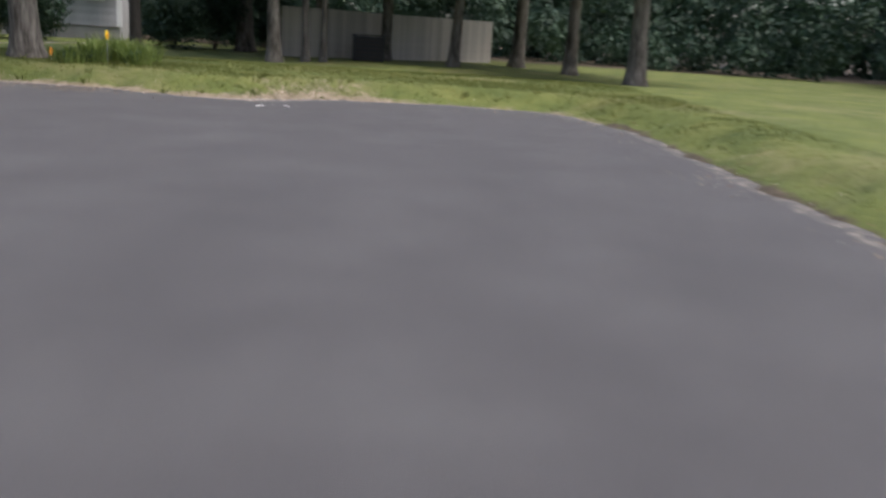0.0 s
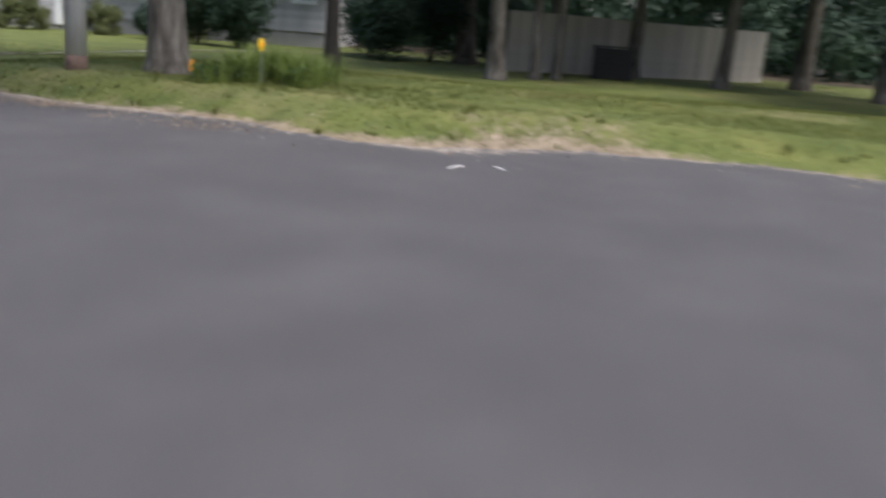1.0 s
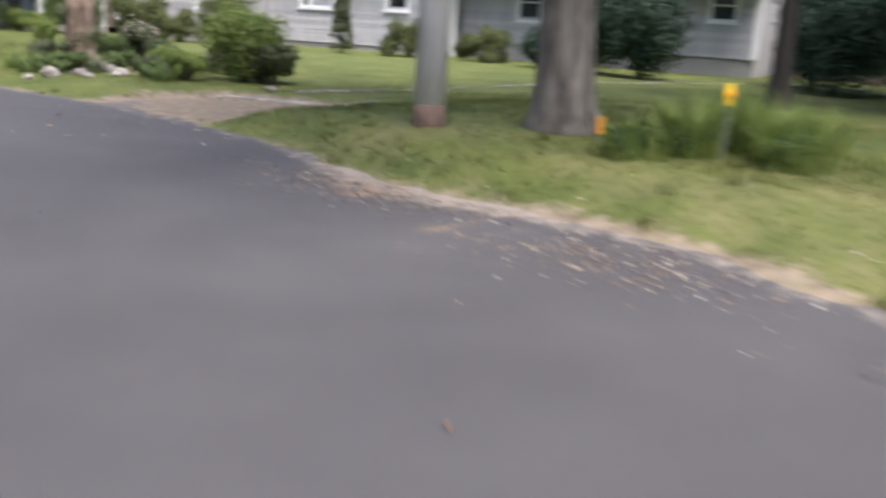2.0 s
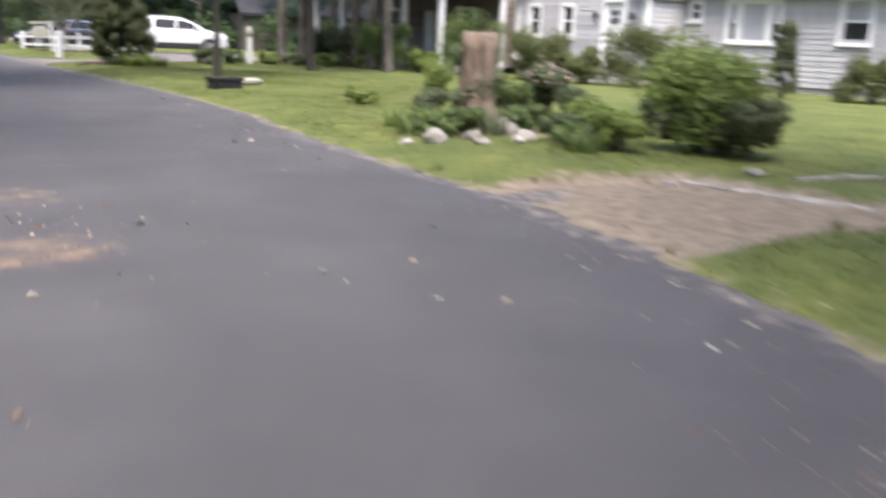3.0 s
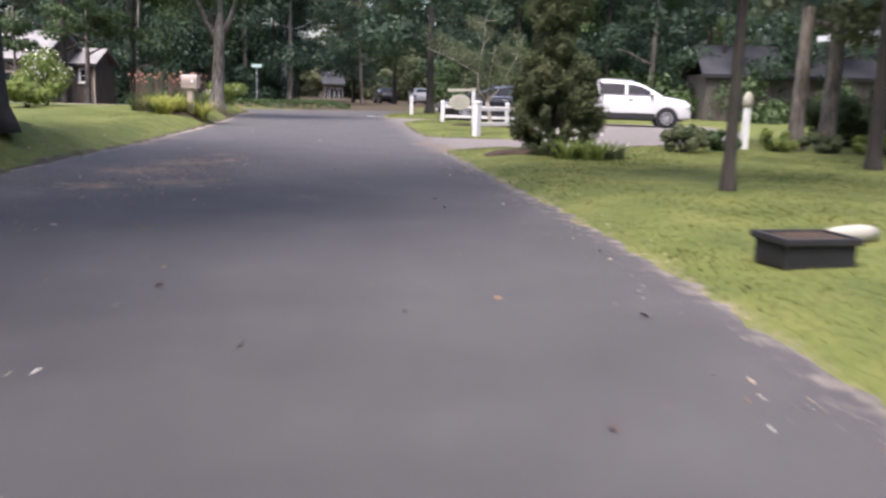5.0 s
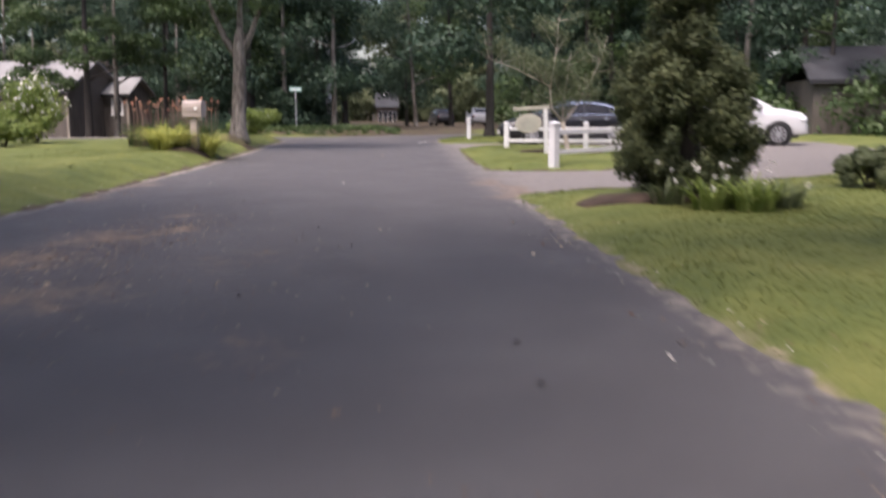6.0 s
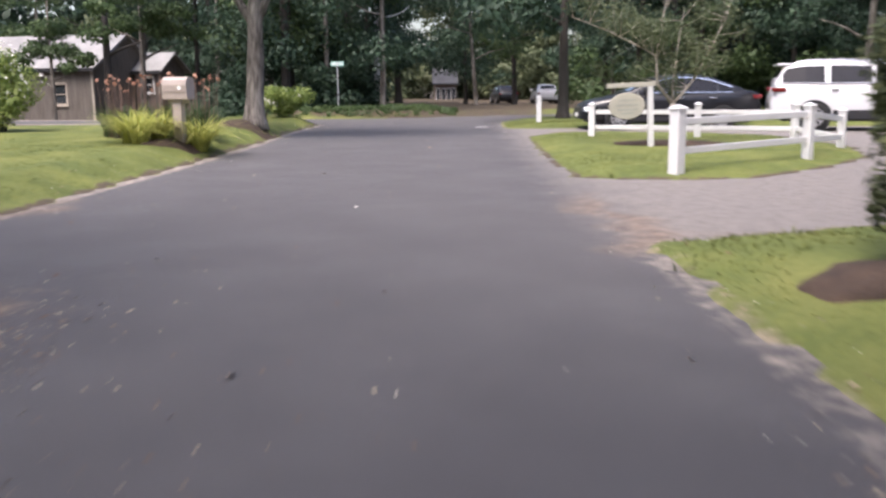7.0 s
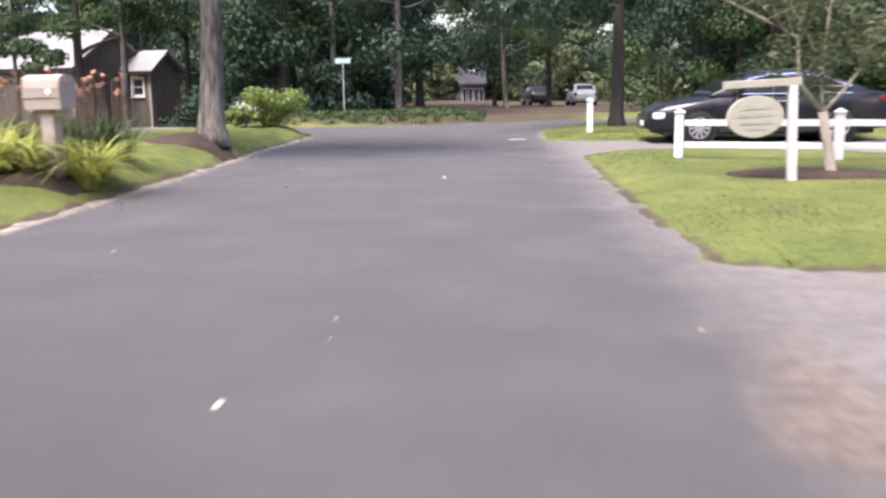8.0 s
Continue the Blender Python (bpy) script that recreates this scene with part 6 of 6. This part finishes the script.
    for s in (1, -1):
        for qa, qb in splits:
            pane(qa, qb, 0.1, s)
        qs = [a for ab in splits for a in ab]
        b3 = bmesh.new()
        tube(b3, [(q, s * (side(q, belt + 0.015) + 0.008), belt + 0.012) for q in np.linspace(min(qs), max(qs), 8)], [0.016] * 8, 6)
        part("window_trim", b3, M["chrome"], cabin_ob)
        if paint == "car_black":
            b3 = bmesh.new()
            pts = [(q, s * (side(q, max(cab(q) - 0.09, belt + 0.02)) + 0.008), max(cab(q) - 0.085, belt + 0.02)) for q in np.linspace(min(qs), max(qs), 24)]
            tube(b3, pts, [0.026] * 24, 6)
            part("window_trim", b3, M["chrome"], cabin_ob)
    # windscreen and rear glass lie on the sloping ends of the cabin
    for rear, (qa, qb) in ((False, screens[name][0]), (True, screens[name][1])):
        b2 = bmesh.new()
        n, rows_ = 8, []
        for q in np.linspace(qa, qb, n):
            zt = cab(q)
            w = side(q, zt) - 0.11
            rows_.append([b2.verts.new((q + (-0.008 if rear else 0.008), w * k, zt + 0.012 + 0.012 * (1 - abs(k)))) for k in (-1, -0.5, 0, 0.5, 1)])
        for a, b in zip(rows_, rows_[1:]):
            for k in range(4):
                b2.faces.new((a[k], a[k + 1], b[k + 1], b[k]))
        bmesh.ops.recalc_face_normals(b2, faces=b2.faces)
        part("rear_window" if rear else "windscreen", b2, M["car_glass"], cabin_ob, soft_shade=True)
    # wheels
    for a in axles:
        for s in (1, -1):
            yy = s * (half - 0.115)
            bm = bmesh.new()
            lathe(bm, [(tyre_r * 0.66, -0.1), (tyre_r * 0.93, -0.11), (tyre_r, -0.07), (tyre_r, 0.07), (tyre_r * 0.93, 0.11), (tyre_r * 0.66, 0.1)], 28, "Y", (a, yy, tyre_r))
            wh = part("wheel", bm, M["tyre"], ob, soft_shade=True)
            bm = bmesh.new()
            lathe(bm, [(tyre_r * 0.1, 0.06 * s), (tyre_r * 0.64, 0.05 * s), (tyre_r * 0.66, 0.085 * s)], 28, "Y", (a, yy, tyre_r))
            part("rim_well", bm, M["plastic"], wh)
            bm = bmesh.new()
            for k in range(10):
                an = k * math.pi / 5
                c_, s_ = math.cos(an), math.sin(an)
                vs = []
                for rr, ww in ((0.05, 0.018), (tyre_r * 0.64, 0.026)):
                    for sg in (-1, 1):
                        for dy in (0.086, 0.114):
                            vs.append(bm.verts.new((a + c_ * rr - s_ * ww * sg, yy + dy * s, tyre_r + s_ * rr + c_ * ww * sg)))
                bmesh.ops.convex_hull(bm, input=vs)
            lathe(bm, [(0.02, 0.07 * s), (0.07, 0.07 * s), (0.07, 0.116 * s), (0.02, 0.118 * s)], 14, "Y", (a, yy, tyre_r))
            lathe(bm, [(tyre_r * 0.66, 0.09 * s), (tyre_r * 0.67, 0.112 * s), (tyre_r * 0.6, 0.112 * s), (tyre_r * 0.6, 0.09 * s)], 28, "Y", (a, yy, tyre_r))
            part("rim", bm, M["alloy"], wh)
            bm = bmesh.new()
            lathe(bm, [(ra * 0.99, -0.25), (ra * 0.99, 0.0)], 24, "Y", (a, s * (half - 0.03) + (0.25 if s < 0 else 0), tyre_r))
            part("arch_liner", bm, M["plastic"], body)
    # lamps, mirrors, handles
    for s in (1, -1):
        zf = top(x1 - 0.12)
        wf = plan(x1 - 0.25)
        bm = bmesh.new()
        box(bm, x1 - 0.42, x1 - 0.06, s * wf - 0.19 if s > 0 else s * wf + 0.0, s * wf + 0.0 if s > 0 else s * wf + 0.19, zf - 0.2, zf - 0.07, bevel=0.03)
        part("headlight", bm, M["lamp_clear"], ob)
        zr, wr = top(x0 + 0.12), plan(x0 + 0.2)
        bm = bmesh.new()
        tl = 0.36 if name == "suv" else 0.24
        box(bm, x0 - 0.0, x0 + tl, min(s * (wr - 0.2), s * (wr + 0.028)), max(s * (wr - 0.2), s * (wr + 0.028)), zr - 0.2, zr - 0.08, bevel=0.03)
        part("tail_light", bm, M["lamp_red"], ob)
        qm = splits[0][1] - 0.05
        yy = side(qm, belt) + 0.1
        bm = bmesh.new()
        box(bm, qm - 0.08, qm + 0.09, min(s * (yy - 0.1), s * (yy + 0.1)), max(s * (yy - 0.1), s * (yy + 0.1)), belt + 0.02, belt + 0.16, bevel=0.03)
        part("mirror", bm, M[paint], ob)
        for qa, qb in splits[:2]:
            bm = bmesh.new()
            q = qa + 0.12
            box(bm, q - 0.1, q + 0.1, min(s * plan(q) * 0.97, s * (plan(q) * 0.99 + 0.03)), max(s * plan(q) * 0.97, s * (plan(q) * 0.99 + 0.03)), belt - 0.15, belt - 0.12, bevel=0.008)
            part("door_handle", bm, M["chrome"], ob)
        part("sill_trim", boxes((axles[1] + ra + 0.02, axles[0] - ra - 0.02, min(s * (half - 0.02), s * (half + 0.012)), max(s * (half - 0.02), s * (half + 0.012)), sill, sill + (0.24 if name == "suv" else 0.1)), bevel=0.006), M["plastic"], body)
    part("grille", boxes((x1 - 0.09, x1 + 0.012, -0.42, 0.42, 0.42, top(x1 - 0.1) - 0.12), bevel=0.01), M["plastic"], body)
    for k in range(4 if paint == "car_black" else 0):
        zg = 0.46 + 0.06 * k
        part("grille_bar", boxes((x1 + 0.0, x1 + 0.022, -0.4, 0.4, zg, zg + 0.02), bevel=0.004), M["chrome"], body)
    part("bumper_bar", boxes((x1 + 0.013, x1 + 0.03, -0.15, 0.15, 0.36, 0.46)), M["trim"], body)
    part("rear_bumper", boxes((x0 - 0.03, x0 + 0.16, -half * 0.72, half * 0.72, 0.36, 0.56), bevel=0.03), M[paint], body)
    return ob


cabin_splits = {
    "sedan": [(-0.32, 0.72), (-1.2, -0.4), (-1.62, -1.27)],
    "suv": [(-0.02, 0.98), (-1.12, -0.12), (-2.3, -1.26)],
    "hatchback": [(-0.3, 0.75), (-1.2, -0.38)],
}
screens = {
    "sedan": ((0.42, 1.12), (-1.95, -1.15)),
    "suv": ((0.62, 1.28), (-2.42, -2.2)),
    "hatchback": ((0.45, 1.1), (-1.9, -1.5)),
}
sd_car = car("sedan", 4.6, 21.75, 184, "black four-door sedan with chrome window trim on the drive", "car_black", 4.86, 1.83, 2.8, 1.44, 0.325,
    [(2.4, 0.56), (2.34, 0.68), (2.1, 0.78), (1.5, 0.9), (1.0, 0.97), (0, 0.98), (-1.4, 1.02), (-1.9, 1.06), (-2.36, 1.0), (-2.44, 0.72)],
    [(1.22, 0.98), (0.9, 1.16), (0.4, 1.38), (0.0, 1.45), (-0.5, 1.47), (-1.0, 1.41), (-1.5, 1.25), (-2.0, 1.07)], 0.98, z=float(crest(21.75)) + 0.006)
sv = car("suv", 10.0, 20.1, -12, "large white sport utility vehicle on the drive", "car_white", 5.1, 1.98, 3.05, 1.56, 0.38,
    [(2.52, 0.7), (2.5, 0.9), (2.36, 1.08), (1.7, 1.2), (1.2, 1.25), (0, 1.25), (-2.2, 1.27), (-2.48, 1.23), (-2.56, 0.85)],
    [(1.4, 1.25), (1.1, 1.42), (0.55, 1.7), (0.2, 1.78), (-0.8, 1.82), (-1.8, 1.8), (-2.22, 1.74), (-2.46, 1.32)], 1.24, sill=0.32, z=float(crest(20.1)) + 0.006)
for s in (1, -1):
    part("roof_rail", tube(bmesh.new(), [(0.3, s * 0.66, 1.77), (0.1, s * 0.66, 1.83), (-0.8, s * 0.67, 1.87), (-1.7, s * 0.66, 1.86), (-1.9, s * 0.66, 1.79)], [0.018] * 5, 6), M["chrome"], sv)
sv.scale = (1.045, 1.045, 1.045)
sd_car.scale = (1.09, 1.09, 1.09)
part("rear_spoiler", boxes((-2.44, -2.05, -0.66, 0.66, 1.72, 1.785), bevel=0.02), M["car_white"], sv)
car("hatchback", 3.7, 66, 95, "pale grey car parked far off under the trees", "car_grey", 4.3, 1.76, 2.6, 1.35, 0.31,
    [(2.1, 0.55), (2.0, 0.72), (1.4, 0.9), (1.0, 0.95), (0, 0.96), (-1.9, 1.0), (-2.15, 0.9), (-2.2, 0.6)],
    [(1.2, 0.96), (0.9, 1.12), (0.4, 1.38), (-0.3, 1.47), (-1.2, 1.44), (-1.6, 1.36), (-2.0, 1.0)], 0.96)
car("hatchback", 0.6, 70, 100, "dark car parked far off under the trees", "car_black", 4.3, 1.76, 2.6, 1.35, 0.31,
    [(2.1, 0.55), (2.0, 0.72), (1.4, 0.9), (1.0, 0.95), (0, 0.96), (-1.9, 1.0), (-2.15, 0.9), (-2.2, 0.6)],
    [(1.2, 0.96), (0.9, 1.12), (0.4, 1.38), (-0.3, 1.47), (-1.2, 1.44), (-1.6, 1.36), (-2.0, 1.0)], 0.96)


# ---- litter and grass ----
def strewn(name, pts, size, label, material, gen, lift=0.012):
    """Small curled leaves or twigs lying flat."""
    n = len(pts)
    an = gen.uniform(0, 6.283, n)
    s = size * gen.uniform(0.5, 1.5, n)
    a = np.stack([np.cos(an) * s, np.sin(an) * s, gen.normal(0, 0.12, n) * s], 1)
    w = gen.uniform(0.35, 0.7, n) * s
    b = np.stack([-np.sin(an) * w, np.cos(an) * w, gen.normal(0, 0.2, n) * s], 1)
    c = pts + [0, 0, lift]
    up = np.stack([0 * s, 0 * s, 0.3 * w], 1)
    v = np.stack([c - a, c + b + up, c + a, c - b + up], 1).reshape(-1, 3)
    v[:, 2] = np.maximum(v[:, 2], np.repeat(pts[:, 2], 4) + 0.003)
    k = np.arange(n)[:, None] * 4
    f = np.concatenate([k + [0, 1, 2], k + [0, 2, 3]])
    ob = mesh_object(name, np_mesh(name, v, f), M[material])
    return tagged(ob, label, "leaves", kind="stuff")


def on_road(gen, n, cx, cy, sx, sy):
    q = np.stack([gen.normal(cx, sx, n), gen.normal(cy, sy, n)], 1)
    q = q[signed(q, ROAD) < -0.05]
    return np.column_stack([q, crest(q[:, 1])])


gen = np.random.default_rng(77)
loose = np.concatenate([on_road(gen, 110, -2.5, -18, 2.2, 9), on_road(gen, 40, -3.5, -26, 1.8, 3), on_road(gen, 90, -4.5, -5, 0.9, 4.5), on_road(gen, 6, -3.2, -24.2, 0.9, 1.1),
                        on_road(gen, 40, 0.2, -19, 0.5, 5), on_road(gen, 30, -1.4, -36, 0.8, 1.0), on_road(gen, 8, -1, 4.5, 0.8, 1.5), on_road(gen, 70, -2.6, -1, 2.0, 8), on_road(gen, 40, -2.5, 14, 2.2, 6)])
strewn("fallen_leaves", loose[::2], 0.03, "scattered dry brown leaves on the road", "dead_leaf", gen)
strewn("pale_leaves", loose[1::6], 0.026, "scattered pale bleached leaves on the road", "pale_leaf", gen)
piles = np.concatenate([on_road(gen, 900, -3.9, -3.6, 0.4, 1.5), on_road(gen, 400, -4.6, -6.0, 0.5, 2.2), on_road(gen, 500, -3.6, -2.0, 0.4, 1.0), on_road(gen, 1400, -1.1, -30.5, 0.35, 0.8), on_road(gen, 500, -1.8, -32.8, 0.3, 0.5), on_road(gen, 260, -3.2, -24.2, 0.65, 0.9), on_road(gen, 500, -2.6, -5.5, 0.9, 2.2)])
edges = []
for line, lo_y, hi_y, count, reach in ((EDGE_R, -43, -26, 2200, 0.45), (EDGE_R, -26, 1, 1800, 0.3), (EDGE_R, 17, 28, 500, 0.3), (EDGE_L, -30, 26, 4200, 0.3)):
    for (ax, ay), (bx, by) in zip(line, line[1:]):
        if min(ay, by) < lo_y - 1 or max(ay, by) > hi_y + 1 or max(abs(ax), abs(bx)) > 15:
            continue
        k = int(count * math.hypot(bx - ax, by - ay) / (hi_y - lo_y + 6))
        t_ = gen.random(k)
        e_ = np.stack([ax + (bx - ax) * t_, ay + (by - ay) * t_], 1) + gen.normal(0, reach, (k, 2))
        clump = np.array([noise.noise((a * 0.9, b * 0.9, 1.0)) + 0.6 * noise.noise((a * 3.1, b * 3.1, 4.0)) for a, b in e_]) if k else np.zeros(0)
        edges.append(e_[clump > gen.uniform(-0.25, 0.5, k)])
edges = np.concatenate(edges)
on = signed(edges, ROAD) < -0.08
edges = np.column_stack([edges, np.where(on, crest(edges[:, 1]), turf(edges))])
strewn("edge_litter", edges[::2], 0.018, "brown leaf crumbs gathered along the road edges", "dead_leaf", gen, 0.01)
strewn("edge_crumbs", edges[1::2], 0.014, "pale leaf and gravel crumbs along the road edges", "pale_leaf", gen, 0.008)
strewn("leaf_litter", piles, 0.014, "drifts of crumbled brown leaf litter on the road", "dead_leaf", gen, 0.004)


def twig(x, y, z, ln, rz, label="short pale broken twig lying on the road"):
    ob = part("twig", tube(bmesh.new(), [(-ln / 2, 0, 0.012), (0, 0.012, 0.016), (ln / 2, 0, 0.01)], [0.008, 0.012, 0.006], 6, 0.3), M["pole"], None)
    ob.matrix_world = pose(x, y, z, 0, 0, rz)
    tagged(ob, label, "twig", "twigs on the road")


for x, y, ln, rz in ((-3.2, -36.2, 0.28, -20), (-3.0, -36.6, 0.18, 40), (-1.07, -35.6, 0.25, 10), (-0.9, 22.2, 0.4, 8)):
    twig(x, y, 0.008, ln, rz)

# grass blades along the verges
gen = np.random.default_rng(88)
n = 620000
q = np.stack([gen.uniform(-12, 11, n), gen.uniform(-44, 26, n)], 1)
ro, lo, tr = paved(q)
d = np.minimum(ro, lo)
bed = np.full(n, 9.0)
for bx_, by_, br_ in ((2.4, -0.3, 1.1), (-7.15, 17.2, 0.9), (-6.75, 11.1, 0.9), (3.3, 13.2, 1.1)):
    bed = np.minimum(bed, np.hypot(q[:, 0] - bx_, q[:, 1] - by_) - br_)
trimmed = (q[:, 0] < -3) | (signed(q, ISLAND) < 0.3)
ok = (d > 0.02 + 0.12 * trimmed) & (d < 11) & (tr > 0.1 + 0.3 * gen.random(n)) & (bed > 0) & (gen.random(n) < np.clip(0.25 + d / 0.5, 0, 1) * np.clip(1.25 - d / 10, 0.15, 1) * np.clip((11 - q[:, 0]) / 5, 0, 1) * np.clip((q[:, 0] + 12) / 3, 0, 1))
q, d = q[ok], d[ok]
z = turf(q)
n = len(q)
mown = (signed(q, ISLAND) < 0) | (q[:, 0] < -5)
h = gen.uniform(0.012, 0.032, n) * (1 + 1.0 * step((-25 - q[:, 1]) / 3)) * np.where(mown, 0.55, 1.0) * (1 + 0.6 * np.sin(q[:, 0] * 1.3) * np.sin(q[:, 1] * 0.9))
an = gen.uniform(0, 6.283, n)
w = gen.uniform(0.004, 0.009, n)
lx, ly = gen.normal(0, 0.8, n) * h, gen.normal(0, 0.8, n) * h
p0 = np.column_stack([q[:, 0] - np.cos(an) * w, q[:, 1] - np.sin(an) * w, z - 0.005])
p1 = np.column_stack([q[:, 0] + np.cos(an) * w, q[:, 1] + np.sin(an) * w, z - 0.005])
p2 = np.column_stack([q[:, 0] + lx, q[:, 1] + ly, z + h])
v = np.stack([p0, p1, p2], 1).reshape(-1, 3)
tagged(mesh_object("grass", np_mesh("grass", v, np.arange(3 * n).reshape(-1, 3)), M["blade"]), "short mown green grass on the verges", "grass", kind="stuff")


# ragged tufts of longer grass along the verges
gen = np.random.default_rng(91)
vs, fs, k0 = [], [], 0
for _ in range(2600):
    x, y = gen.uniform(-9, 9), gen.uniform(-43, 24)
    d_ = min(float(signed([(x, y)], ROAD)[0]), float(np.maximum(signed([(x, y)], LOOP), -signed([(x, y)], ISLAND))[0]))
    wild = y < -26 and x > -4
    if d_ < 0.03 or gen.random() > (0.9 if wild else 0.55) * math.exp(-d_ / (1.6 if wild else 0.25)):
        continue
    v, f = straps(int(gen.uniform(7, 16)), 0.07, gen.uniform(0.06, 0.15) * (1.25 if wild else 0.8), 0.005, gen, 0.8, 2)
    vs.append(v + [x, y, ground(x, y) - 0.01])
    fs.append(f + k0)
    k0 += len(v)
tagged(mesh_object("grass_tufts", np_mesh("grass_tufts", np.concatenate(vs), np.concatenate(fs)), M["blade"]), "ragged tufts of longer grass along the verges", "grass", kind="stuff")
